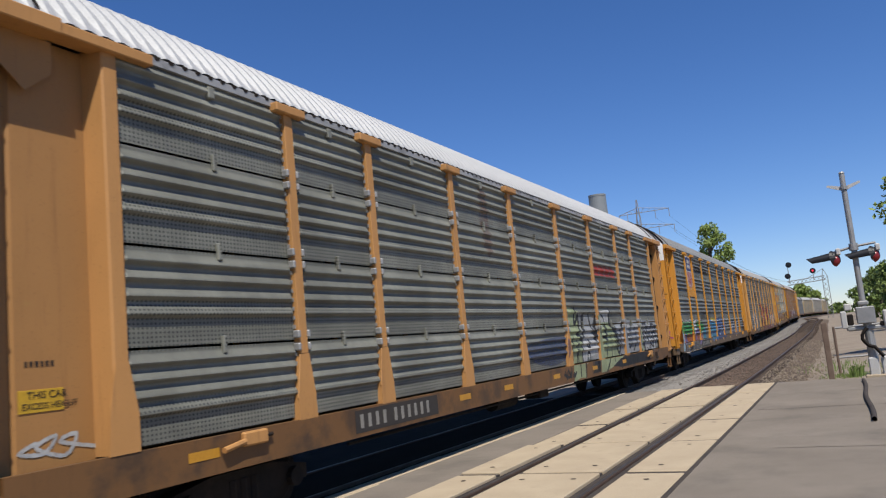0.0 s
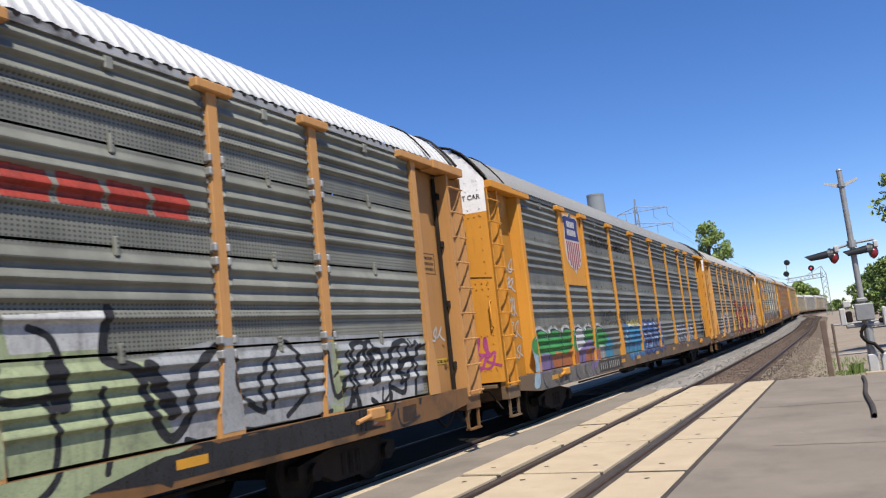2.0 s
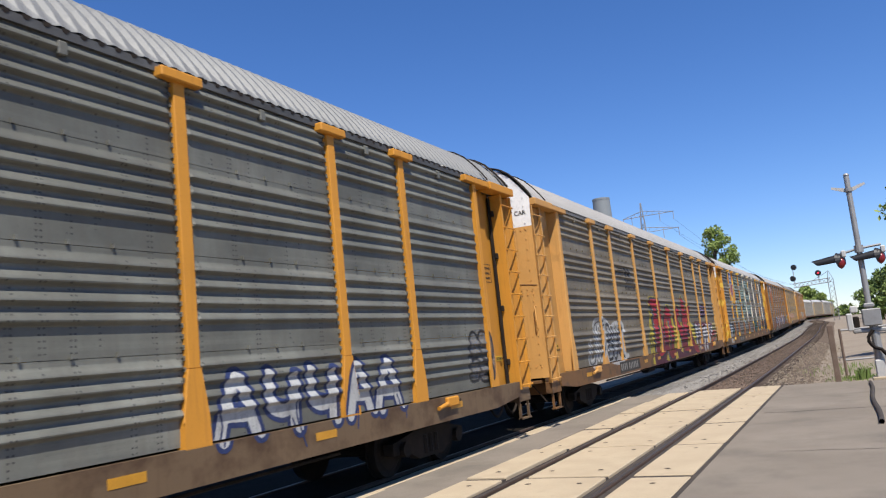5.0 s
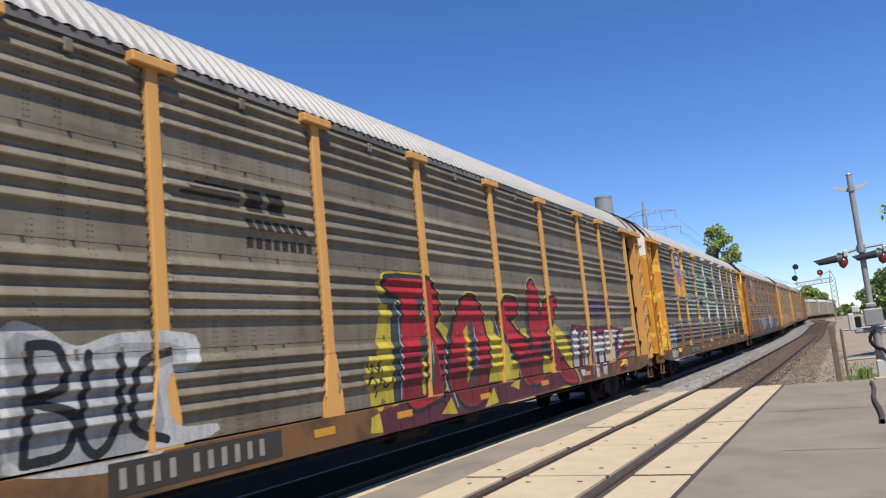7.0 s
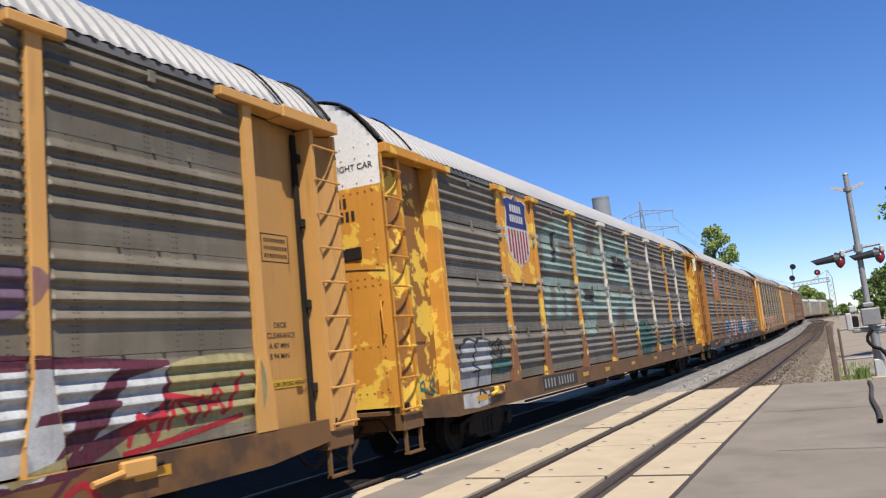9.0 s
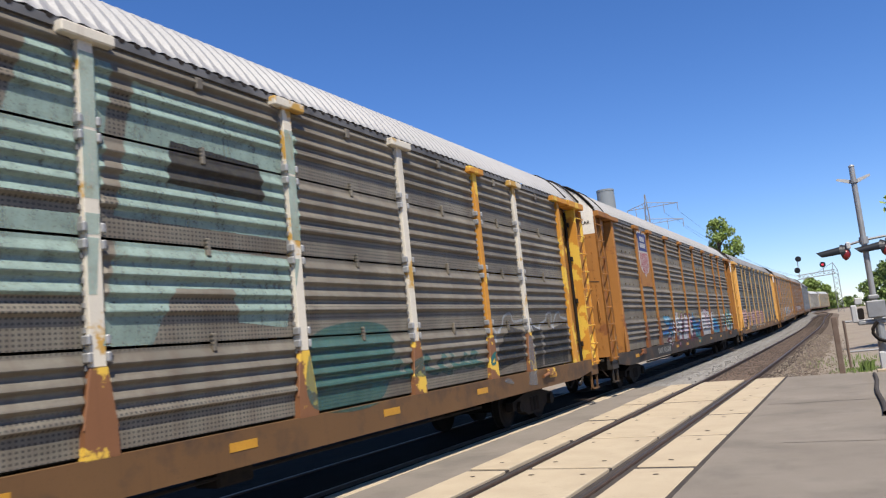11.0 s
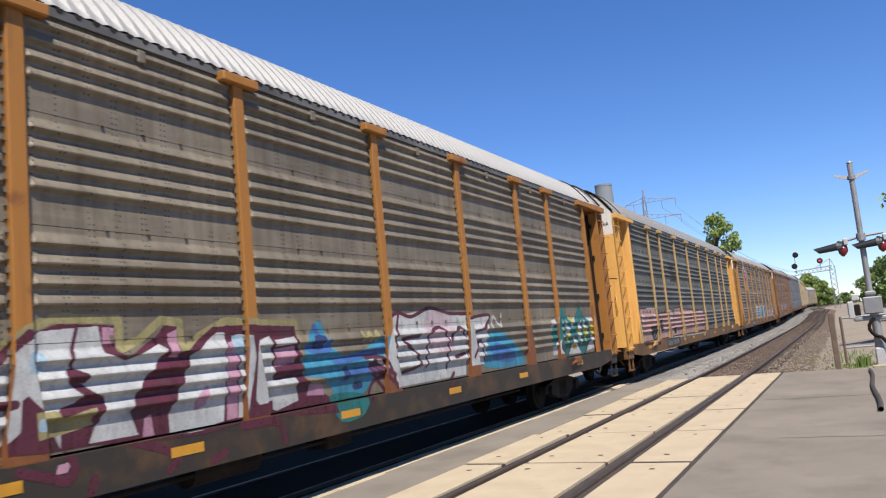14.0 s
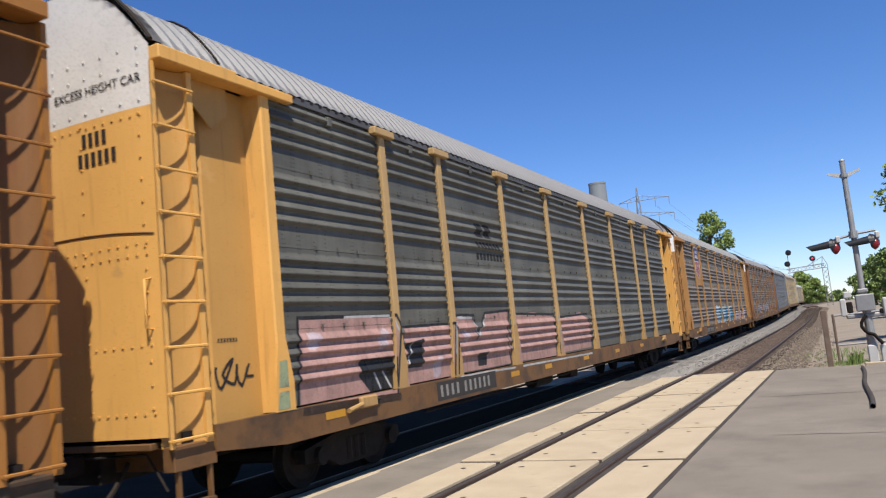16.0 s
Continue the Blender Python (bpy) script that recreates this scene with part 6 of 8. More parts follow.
sp.fill(S_WHITE, [(8.49, 2.02), (9.09, 2.03), (9.89, 1.99), (9.54, 1.69), (9.04, 1.64), (8.99, 1.55), (9.43, 1.56), (9.04, 1.1), (8.52, 1.11), (8.46, 1.46)], 3, False)
sp.fill(S_WHITE, [(10.01, 1.89), (10.5, 1.99), (10.38, 1.59), (9.48, 1.32), (9.39, 1.17), (9.78, 1.58)], 3, False)
sp.fill(S_WHITE, [(7.25, 1.06), (7.59, 1.05), (7.51, 0.81), (7.25, 0.8)], 3, False)
sp.fill(S_WHITE, [(7.87, 1.05), (8.27, 1.06), (8.21, 0.82), (7.88, 0.86)], 3, False)
sp.fill(S_WHITE, [(5.93, 1.1), (6.33, 1.07), (6.23, 0.92), (6.05, 0.93)], 3, False)
sp.fill(S_DULLYELLOW, [(6.24, 1.73), (6.51, 1.57), (6.52, 1.15), (6.43, 1.16), (6.43, 1.47)], 4, False)
sp.fill(S_DULLYELLOW, [(7.08, 1.7), (7.23, 1.38), (7.04, 0.89), (6.96, 0.9), (7.13, 1.36)], 4, False)
sp.fill(S_DULLYELLOW, [(8.71, 1.14), (9.39, 1.29), (9.29, 1.18), (8.77, 1.08)], 4, False)
sp.fill(S_DULLYELLOW, [(5.64, 1.02), (5.8, 1.06), (5.96, 0.8), (5.83, 0.81)], 4, False)
sp.stroke(S_RED, [(7.82, 2.01), (7.8, 1.77)], 0.07, 4)
sp.stroke(S_RED, [(10.45, 1.69), (11.14, 1.54)], 0.07, 4)
sp.stroke(S_RED, [(9.93, 1.38), (10.41, 1.49), (10.28, 1.25)], 0.07, 4)
sp.stroke(S_RED, [(9.26, 0.94), (9.43, 1.0), (9.58, 0.85)], 0.07, 4)
sp.stroke(S_MAROON, [(7.58, 1.46), (7.49, 0.89)], 0.05, 4)
sp.stroke(S_MAROON, [(7.85, 1.44), (7.77, 0.93)], 0.05, 4)
sp.stroke(S_MAROON, [(8.34, 1.09), (8.33, 0.85)], 0.05, 4)
sp.stroke(S_MAROON, [(9.88, 1.67), (9.1, 0.91), (8.85, 0.81)], 0.05, 4)
sp.stroke(S_WHITE, [(-10.34, 1.71), (-10.44, 1.24), (-10.02, 1.24), (-9.82, 1.6), (-9.71, 2.2), (-9.02, 2.33)], 0.26, 0)
sp.stroke(S_SILVER, [(-10.34, 1.71), (-10.44, 1.24), (-10.02, 1.24), (-9.82, 1.6), (-9.71, 2.2), (-9.02, 2.33)], 0.15, 1)
sp.stroke(S_BLACK, [(-10.34, 1.71), (-10.44, 1.24), (-10.02, 1.24), (-9.82, 1.6), (-9.71, 2.2), (-9.02, 2.33)], 0.045, 3)
sp.stroke(S_WHITE, [(-9.5, 2.2), (-9.64, 1.35)], 0.26, 0)
sp.stroke(S_SILVER, [(-9.5, 2.2), (-9.64, 1.35)], 0.15, 1)
sp.stroke(S_BLACK, [(-9.5, 2.2), (-9.64, 1.35)], 0.045, 3)
sp.stroke(S_WHITE, [(-9.18, 2.19), (-8.9, 2.18), (-9.0, 1.75), (-9.38, 1.33)], 0.26, 0)
sp.stroke(S_SILVER, [(-9.18, 2.19), (-8.9, 2.18), (-9.0, 1.75), (-9.38, 1.33)], 0.15, 1)
sp.stroke(S_BLACK, [(-9.18, 2.19), (-8.9, 2.18), (-9.0, 1.75), (-9.38, 1.33)], 0.045, 3)
sp.stroke(S_WHITE, [(-8.98, 1.53), (-8.87, 1.3)], 0.26, 0)
sp.stroke(S_SILVER, [(-8.98, 1.53), (-8.87, 1.3)], 0.15, 1)
sp.stroke(S_BLACK, [(-8.98, 1.53), (-8.87, 1.3)], 0.045, 3)
sp.fill(S_DULLYELLOW, [(9.81, 1.71), (10.62, 2.02), (11.79, 2.01), (11.77, 1.34), (10.75, 1.32), (9.98, 1.1)], 0)
sp.stroke(S_RED, [(9.99, 1.26), (10.11, 1.53), (10.31, 1.28), (10.41, 1.59)], 0.06, 4)
sp.stroke(S_RED, [(10.48, 1.36), (10.59, 1.64), (10.79, 1.37), (10.92, 1.63)], 0.06, 4)
sp.stroke(S_RED, [(10.98, 1.43), (11.16, 1.73), (11.26, 1.43), (11.55, 1.82)], 0.06, 4)
sp.stroke(S_RED, [(9.94, 1.18), (10.56, 1.24), (11.55, 1.37)], 0.06, 4)
sp.done("tall red, yellow and black lettering with silver and white graffiti")


def line_emblem(car, flag):
    """A railway's black emblem: two blocks with wind lines and two rows of bars for its writing."""
    e = Spray(car)
    for z0, z1, a, b, n in ((3.72, 4.0, -5.75, -4.95, 2), (3.50, 3.64, -5.75, -4.6, 7), (3.28, 3.42, -5.75, -4.45, 8)):
        for k in range(n):
            w = (b - a) / n
            e.fill(S_THIN_LINE, [(a + w * k, z0), (a + w * (k + 0.72), z0), (a + w * (k + 0.72), z1), (a + w * k, z1)], 0, False)
    for k in range(4 if flag else 0):
        e.fill(S_THIN_LINE, [(-6.9 + 0.12 * k, 3.74 + 0.07 * k), (-5.85, 3.74 + 0.07 * k), (-5.85, 3.775 + 0.07 * k), (-6.9 + 0.12 * k, 3.775 + 0.07 * k)], 0, False)
    e.done("black emblem and two lines as plain bars", name="emblem")


line_emblem(CARS[2], True)

# --- fourth car: washed-out mint letters, grey tags
sp = Spray(CARS[3])
sp.fill(S_SILVER, [(-11.49, 1.89), (-11.16, 2.04), (-10.86, 1.96), (-10.64, 2.05), (-10.18, 1.9), (-10.25, 1.18), (-10.68, 1.15), (-11.67, 1.18)], 0)
sp.stroke(S_BLACK, [(-11.67, 1.19), (-11.5, 1.86), (-11.16, 2.05), (-10.85, 1.93), (-11.01, 1.61), (-10.79, 1.41), (-11.05, 0.9)], 0.05, 2)
sp.stroke(S_BLACK, [(-10.87, 1.95), (-10.64, 2.05), (-10.18, 1.9), (-10.26, 1.14)], 0.05, 2)
sp.stroke(S_BLACK, [(-11.04, 1.45), (-10.75, 1.46)], 0.05, 2)
sp.stroke(S_BLACK, [(-10.94, 1.14), (-10.7, 1.02)], 0.05, 2)
sp.stroke(S_BLACK, [(-9.79, 2.02), (-10.09, 1.86), (-9.86, 1.65), (-9.55, 1.83), (-9.79, 2.02)], 0.05, 2)
sp.stroke(S_BLACK, [(-9.93, 1.91), (-9.93, 1.78), (-9.72, 1.91), (-9.74, 1.78)], 0.05, 2)
sp.fill(S_WHITE, [(-11.66, 1.09), (-10.55, 1.07), (-10.53, 0.84), (-11.07, 0.81), (-11.67, 0.85)], 0, False)
sp.fill(S_TEAL_THIN, [(-10.14, 1.62), (-9.32, 1.64), (-9.38, 1.35), (-10.22, 1.37)], 0)
sp.fill(S_MINT, [(-6.54, 4.52), (-5.62, 4.86), (-4.47, 4.93), (-4.39, 4.36), (-5.3, 4.32), (-5.41, 3.89), (-4.53, 3.86), (-4.6, 3.59), (-6.69, 3.54)], 0, False)
sp.fill(S_MINT, [(-6.73, 3.38), (-4.73, 3.43), (-4.79, 3.23), (-5.48, 3.2), (-5.58, 2.38), (-6.16, 2.39), (-6.01, 3.18), (-6.37, 3.16), (-6.52, 2.34), (-6.95, 2.32)], 0, False)
sp.fill(S_MINT, [(-4.1, 4.82), (-2.98, 5.03), (-3.07, 4.16), (-2.34, 4.15), (-2.08, 4.97), (-1.16, 4.97), (-1.37, 3.53), (-4.47, 3.5)], 0, False)
sp.fill(S_MINT, [(-4.31, 3.33), (-1.42, 3.39), (-1.49, 2.62), (-2.66, 2.62), (-3.08, 1.92), (-3.92, 1.94), (-3.78, 2.61), (-4.47, 2.67)], 0, False)
sp.fill(S_MINT, [(-0.9, 4.85), (1.71, 4.8), (1.64, 3.35), (-1.21, 3.4)], 0, False)
sp.fill(S_MINT, [(-1.2, 3.18), (1.54, 3.11), (1.28, 2.25), (0.44, 2.33), (0.35, 2.71), (-0.5, 2.7), (-0.81, 2.13), (-1.45, 2.14)], 0, False)
sp.fill(S_MINT, [(-5.25, 3.12), (-4.88, 3.13), (-5.04, 2.32), (-5.44, 2.32)], 0, False)
sp.fill(S_THIN_BLACK, [(-5.9, 4.49), (-5.62, 4.55), (-5.76, 3.77), (-6.03, 3.75)], 1, False)
sp.fill(S_THIN_BLACK, [(-0.44, 4.31), (0.97, 4.26), (0.99, 3.8), (-0.53, 3.83)], 1, False)
sp.fill(S_THIN_BLACK, [(-3.71, 3.17), (-2.86, 3.13), (-2.97, 2.81), (-3.78, 2.86)], 1, False)
sp.fill(S_TEAL_THIN, [(1.84, 2.16), (3.58, 2.19), (3.29, 1.19), (1.59, 1.23)], 0)
sp.fill(S_THIN_BLACK, [(7.48, 1.66), (8.18, 2.11), (8.8, 2.01), (8.8, 1.41), (7.42, 1.26)], 0, False)
sp.fill(S_THIN_BLACK, [(9.39, 2.1), (9.88, 2.04), (9.85, 1.2), (9.42, 1.17)], 0, False)
sp.fill(S_THIN_BLACK, [(10.04, 1.94), (11.69, 2.12), (11.55, 1.2), (9.96, 1.21)], 0, False)
sp.stroke(S_SILVER, [(7.32, 1.74), (7.54, 1.97), (7.85, 2.13), (7.95, 2.29), (8.2, 2.36), (8.35, 2.34), (8.44, 2.2), (8.93, 2.22)], 0.05, 3)
sp.stroke(S_SILVER, [(9.34, 2.17), (9.77, 2.02), (9.92, 2.11), (10.33, 2.21), (10.38, 2.32), (10.69, 2.34), (10.65, 2.01), (11.01, 2.31), (11.28, 2.36), (11.31, 2.26), (11.75, 2.2)], 0.05, 3)
sp.stroke(S_SILVER, [(7.37, 1.94), (7.46, 2.04), (7.41, 1.87), (7.54, 2.0)], 0.05, 3)
sp.fill(S_DUST, [(9.01, 1.87), (9.16, 1.88), (9.34, 1.29), (9.23, 1.07), (9.21, 0.83), (8.75, 0.87), (8.87, 1.28)], 2, False)
sp.fill(S_DUST, [(7.51, 1.05), (7.7, 1.1), (7.92, 1.03), (7.93, 0.96)], 2)
sp.stroke(S_TEAL, [(7.24, 1.62), (7.06, 1.54), (7.04, 1.42), (7.19, 1.43), (7.2, 1.56), (7.02, 1.45)], 0.05, 3)
scribble(sp, S_TEAL_THIN, 2.5, 6.5, 1.4, 1.7, 9, 0.10, 23, 1)
sp.done("washed-out mint green and grey graffiti")

# --- fifth car: cyan, white-pink with maroon edges, teal on yellow
sp = Spray(CARS[4])
sp.stroke(S_DULLYELLOW, [(-4.59, 2.02), (-4.29, 2.24), (-4.0, 2.34), (-3.32, 2.32), (-3.31, 2.04), (-3.08, 2.11), (-2.8, 2.3), (-2.55, 2.27), (-2.54, 1.95), (-2.28, 2.12), (-1.88, 2.27), (-1.27, 2.23), (-0.66, 2.22), (-0.67, 2.0)], 0.09, 1, False, False)
sp.fill(S_MAROON, [(-4.59, 1.91), (-4.29, 2.18), (-3.96, 2.29), (-3.36, 2.26), (-3.36, 2.01), (-3.24, 1.95), (-2.86, 2.14), (-2.77, 2.24), (-2.59, 2.23), (-2.59, 1.95), (-2.47, 1.98), (-2.08, 2.21), (-1.6, 2.22), (-0.67, 2.18), (-0.56, 1.51), (-0.06, 1.24), (0.05, 1.01), (-0.88, 1.1), (-1.78, 1.13), (-2.36, 1.09), (-3.09, 1.13), (-3.62, 1.18), (-4.01, 1.18), (-4.4, 1.22), (-4.61, 1.22)], 2, False)
sp.fill(S_WHITE, [(-4.48, 2.01), (-4.13, 2.23), (-3.79, 2.25), (-3.87, 1.99), (-3.85, 1.82), (-3.71, 1.65), (-3.95, 1.51), (-3.97, 1.2), (-4.12, 1.51), (-4.3, 1.69), (-4.51, 1.56), (-4.56, 1.91)], 3, False)
sp.fill(S_WHITE, [(-3.75, 2.25), (-3.54, 2.26), (-3.5, 2.0), (-3.24, 1.92), (-2.84, 2.06), (-2.75, 2.0), (-3.11, 1.66), (-3.23, 1.44), (-3.14, 1.2), (-3.69, 1.2), (-3.56, 1.46), (-3.81, 1.79), (-3.83, 1.97)], 3, False)
sp.fill(S_WHITE, [(-2.43, 1.91), (-2.02, 2.15), (-1.9, 2.14), (-1.92, 1.68), (-1.99, 1.18), (-2.42, 1.13), (-2.75, 1.14), (-2.76, 1.34), (-2.54, 1.68)], 3, False)
sp.fill(S_WHITE, [(-1.68, 2.12), (-1.51, 2.09), (-1.48, 1.84), (-1.69, 1.18), (-1.76, 1.18)], 3, False)
sp.fill(S_WHITE, [(-1.42, 2.01), (-1.15, 2.08), (-1.14, 1.61), (-1.17, 1.31), (-1.48, 1.29), (-1.54, 1.35)], 3, False)
sp.fill(S_WHITE, [(-1.15, 1.54), (-0.74, 1.55), (-0.69, 1.26), (-1.11, 1.18), (-1.18, 1.21)], 3, False)
sp.fill(S_WHITE, [(-1.1, 2.02), (-0.7, 2.05), (-0.69, 1.96), (-1.07, 1.94)], 3, False)
sp.fill(S_ROSE, [(-3.5, 2.25), (-3.37, 2.24), (-3.37, 2.09), (-3.5, 2.09)], 4, False)
sp.fill(S_ROSE, [(-2.72, 2.16), (-2.59, 2.2), (-2.6, 1.91), (-2.71, 1.92)], 4, False)
sp.fill(S_ROSE, [(-1.89, 2.03), (-1.72, 2.05), (-1.77, 1.19), (-1.94, 1.18)], 4, False)
sp.fill(S_ROSE, [(-1.09, 1.91), (-0.7, 1.94), (-0.72, 1.73), (-1.12, 1.7)], 4, False)
sp.fill(S_ROSE, [(-3.06, 1.35), (-2.98, 1.38), (-2.95, 1.17), (-3.09, 1.17)], 4, False)
sp.fill(S_ROSE, [(-2.39, 1.49), (-2.18, 1.6), (-2.25, 1.38), (-2.42, 1.34)], 4, False)
sp.fill(S_ROSE, [(-0.45, 1.44), (-0.18, 1.41), (-0.16, 1.27), (-0.53, 1.3)], 4, False)
sp.fill(S_ROSE, [(-4.05, 1.08), (-3.91, 1.09), (-3.97, 1.0), (-4.08, 1.0)], 4, False)
sp.fill(S_DULLYELLOW, [(-4.23, 1.54), (-3.99, 1.53), (-3.6, 1.54), (-3.56, 1.38), (-3.96, 1.32), (-4.22, 1.31)], 4, False)
sp.fill(S_PALEBLUE, [(-4.2, 1.48), (-4.12, 1.47), (-4.13, 1.38), (-4.22, 1.39)], 5)
sp.fill(S_PALEBLUE, [(-4.26, 2.05), (-4.12, 2.04), (-4.12, 1.88), (-4.27, 1.87)], 5)
sp.fill(S_PALEBLUE, [(-1.79, 2.1), (-1.58, 2.09), (-1.58, 1.89), (-1.79, 1.91)], 5)
sp.stroke(S_MAROON, [(-3.95, 1.51), (-3.58, 1.56), (-3.61, 1.41)], 0.09, 5)
sp.stroke(S_MAROON, [(-3.72, 1.79), (-3.87, 1.84), (-3.69, 1.63), (-3.55, 1.57)], 0.09, 5)
sp.stroke(S_MAROON, [(-4.4, 1.08), (-4.14, 0.99), (-3.98, 0.93), (-3.89, 1.02), (-3.93, 1.13)], 0.09, 5)
sp.stroke(S_MAROON, [(-3.29, 1.16), (-2.99, 1.06), (-2.72, 0.93), (-2.84, 0.82)], 0.09, 5)
sp.stroke(S_MAROON, [(-1.78, 1.09), (-1.2, 1.06), (-1.07, 0.82)], 0.09, 5)
sp.stroke(S_MAROON, [(-3.75, 0.74), (-3.7, 0.89)], 0.09, 5)
sp.stroke(S_MAROON, [(-2.26, 0.8), (-2.07, 0.86)], 0.09, 5)
sp.fill(S_CYAN, [(-0.51, 1.89), (-0.24, 2.22), (-0.08, 2.18), (-0.02, 1.95), (0.3, 1.76), (0.84, 1.82), (1.44, 1.98), (1.45, 1.66), (0.74, 1.19), (0.2, 1.07), (0.12, 1.17), (-0.13, 1.47), (-0.55, 1.56)], 1)
sp.stroke(S_BLUE, [(-0.27, 2.15), (-0.2, 1.98), (-0.44, 1.88), (-0.08, 1.84), (0.03, 1.94)], 0.1, 2)
sp.stroke(S_BLUE, [(0.26, 1.44), (0.68, 1.52), (1.12, 1.46)], 0.1, 2)
sp.stroke(S_BLUE, [(0.09, 1.68), (0.6, 1.71), (1.29, 1.79)], 0.1, 2)
sp.fill(S_NAVY, [(0.5, 1.36), (0.71, 1.37), (0.73, 1.28), (0.52, 1.27)], 3)
sp.fill(S_NAVY, [(0.28, 1.58), (0.4, 1.6), (0.41, 1.43), (0.29, 1.44)], 3)
sp.fill(S_NAVY, [(-0.29, 2.04), (-0.06, 2.03), (-0.12, 1.87), (-0.35, 1.88)], 3)
sp.stroke(S_DULLYELLOW, [(0.82, 2.06), (0.85, 1.94), (1.0, 2.04), (1.05, 1.93), (1.21, 2.06), (1.17, 1.92)], 0.06, 3)
sp.fill(S_TEAL, [(-0.06, 1.24), (0.74, 1.19), (0.65, 0.93), (0.08, 0.89)], 1)
sp.fill(S_WHITE, [(0.87, 1.66), (1.33, 1.66), (1.5, 1.97), (1.67, 2.26), (2.85, 2.36), (3.62, 2.3), (4.26, 2.26), (4.02, 1.19), (1.55, 1.19), (1.41, 1.44)], 2, False)
sp.fill(S_PALEPINK, [(2.84, 2.31), (3.53, 2.28), (3.65, 1.67), (3.14, 1.55), (2.62, 1.93)], 3)
sp.stroke(S_MAROON, [(1.67, 2.26), (1.87, 2.32), (2.26, 2.25), (2.85, 2.38), (3.3, 2.33), (3.61, 2.28), (4.26, 2.27)], 0.06, 4)
sp.stroke(S_MAROON, [(0.82, 1.69), (1.32, 1.63), (1.56, 1.2)], 0.06, 4)
sp.stroke(S_MAROON, [(0.84, 1.09), (0.98, 1.32), (1.35, 1.41)], 0.06, 4)
sp.stroke(S_MAROON, [(2.48, 1.94), (1.93, 1.89), (2.23, 1.71), (2.4, 1.49), (1.84, 1.4)], 0.06, 4)
sp.stroke(S_MAROON, [(2.6, 1.44), (2.76, 1.92), (3.17, 2.05), (3.44, 1.82), (3.29, 1.36)], 0.06, 4)
sp.stroke(S_MAROON, [(3.52, 1.82), (3.89, 2.03), (4.12, 1.87)], 0.06, 4)
sp.stroke(S_MAROON, [(3.62, 1.52), (4.05, 1.57)], 0.06, 4)
sp.stroke(S_MAROON, [(1.87, 2.29), (1.63, 1.64)], 0.06, 4)
sp.stroke(S_MAROON, [(0.97, 1.59), (1.56, 1.25)], 0.07, 4)
sp.stroke(S_MAROON, [(1.03, 1.63), (1.53, 1.39)], 0.07, 4)
sp.stroke(S_MAROON, [(0.93, 1.53), (1.31, 1.19)], 0.07, 4)
sp.stroke(S_MAROON, [(3.18, 0.97), (3.56, 1.26)], 0.07, 4)
sp.fill(S_WHITE, [(4.24, 2.2), (5.24, 2.23), (5.02, 1.76), (4.82, 1.32), (4.12, 1.33)], 2, False)
sp.stroke(S_MAROON, [(4.28, 2.18), (5.24, 2.23), (4.98, 2.0), (4.59, 1.93)], 0.06, 4)
sp.stroke(S_MAROON, [(4.3, 1.48), (4.73, 1.77), (4.84, 1.4)], 0.06, 4)
sp.stroke(S_WHITE, [(5.28, 1.99), (5.43, 2.2), (5.7, 2.0), (5.82, 2.24)], 0.06, 3)
sp.fill(S_CYAN, [(4.92, 1.76), (5.67, 1.9), (6.66, 1.42), (6.76, 1.19), (4.84, 1.27)], 1)
sp.fill(S_BLUE, [(5.31, 1.7), (6.32, 1.44), (6.16, 1.27), (5.23, 1.38)], 2)
sp.fill(S_CYAN, [(-6.12, 2.12), (-5.15, 2.1), (-5.14, 1.89), (-5.69, 1.8), (-6.09, 1.86)], 0)
sp.stroke(S_PALEBLUE, [(-6.04, 2.02), (-5.99, 1.94), (-5.9, 2.05), (-5.85, 1.93), (-5.72, 2.06), (-5.67, 1.92), (-5.41, 2.05), (-5.23, 1.94)], 0.07, 1)
sp.fill(S_CYAN, [(-6.79, 1.51), (-5.95, 1.55), (-4.9, 1.88), (-4.87, 1.57), (-5.1, 1.33), (-5.72, 1.44), (-6.29, 1.4)], 0)
sp.stroke(S_BLUE, [(-6.59, 1.5), (-5.71, 1.6), (-4.98, 1.75)], 0.12, 1)
sp.stroke(S_NAVY, [(-6.03, 1.86), (-5.57, 1.77), (-5.03, 1.93)], 0.08, 1)
sp.fill(S_WHITE, [(-5.73, 1.41), (-5.53, 1.57), (-5.22, 1.48), (-5.18, 1.23), (-5.46, 1.02), (-5.94, 1.04), (-5.98, 1.2)], 2)
sp.stroke(S_MAROON, [(-5.8, 1.3), (-5.66, 1.5), (-5.4, 1.57), (-5.19, 1.43), (-5.19, 1.27)], 0.09, 3)
sp.stroke(S_MAROON, [(-5.8, 1.26), (-5.43, 1.3), (-5.18, 1.25)], 0.09, 3)
sp.stroke(S_MAROON, [(-6.0, 1.24), (-5.57, 1.15), (-5.39, 1.09), (-5.59, 1.0), (-6.0, 1.02)], 0.09, 3)
sp.fill(S_WHITE, [(-4.86, 1.66), (-4.61, 1.91), (-4.31, 2.16), (-4.38, 1.4), (-4.54, 1.29), (-4.87, 1.28)], 2, False)
sp.stroke(S_DULLYELLOW, [(-4.26, 2.25), (-4.64, 1.97), (-4.89, 1.84), (-4.97, 1.58), (-4.89, 1.41)], 0.05, 3)
sp.stroke(S_MAROON, [(-4.27, 2.21), (-4.6, 1.95), (-4.84, 1.83), (-4.9, 1.58), (-4.78, 1.44), (-4.83, 1.27)], 0.08, 4)
sp.stroke(S_MAROON, [(-4.66, 1.78), (-4.79, 1.63), (-4.42, 1.63)], 0.08, 4)
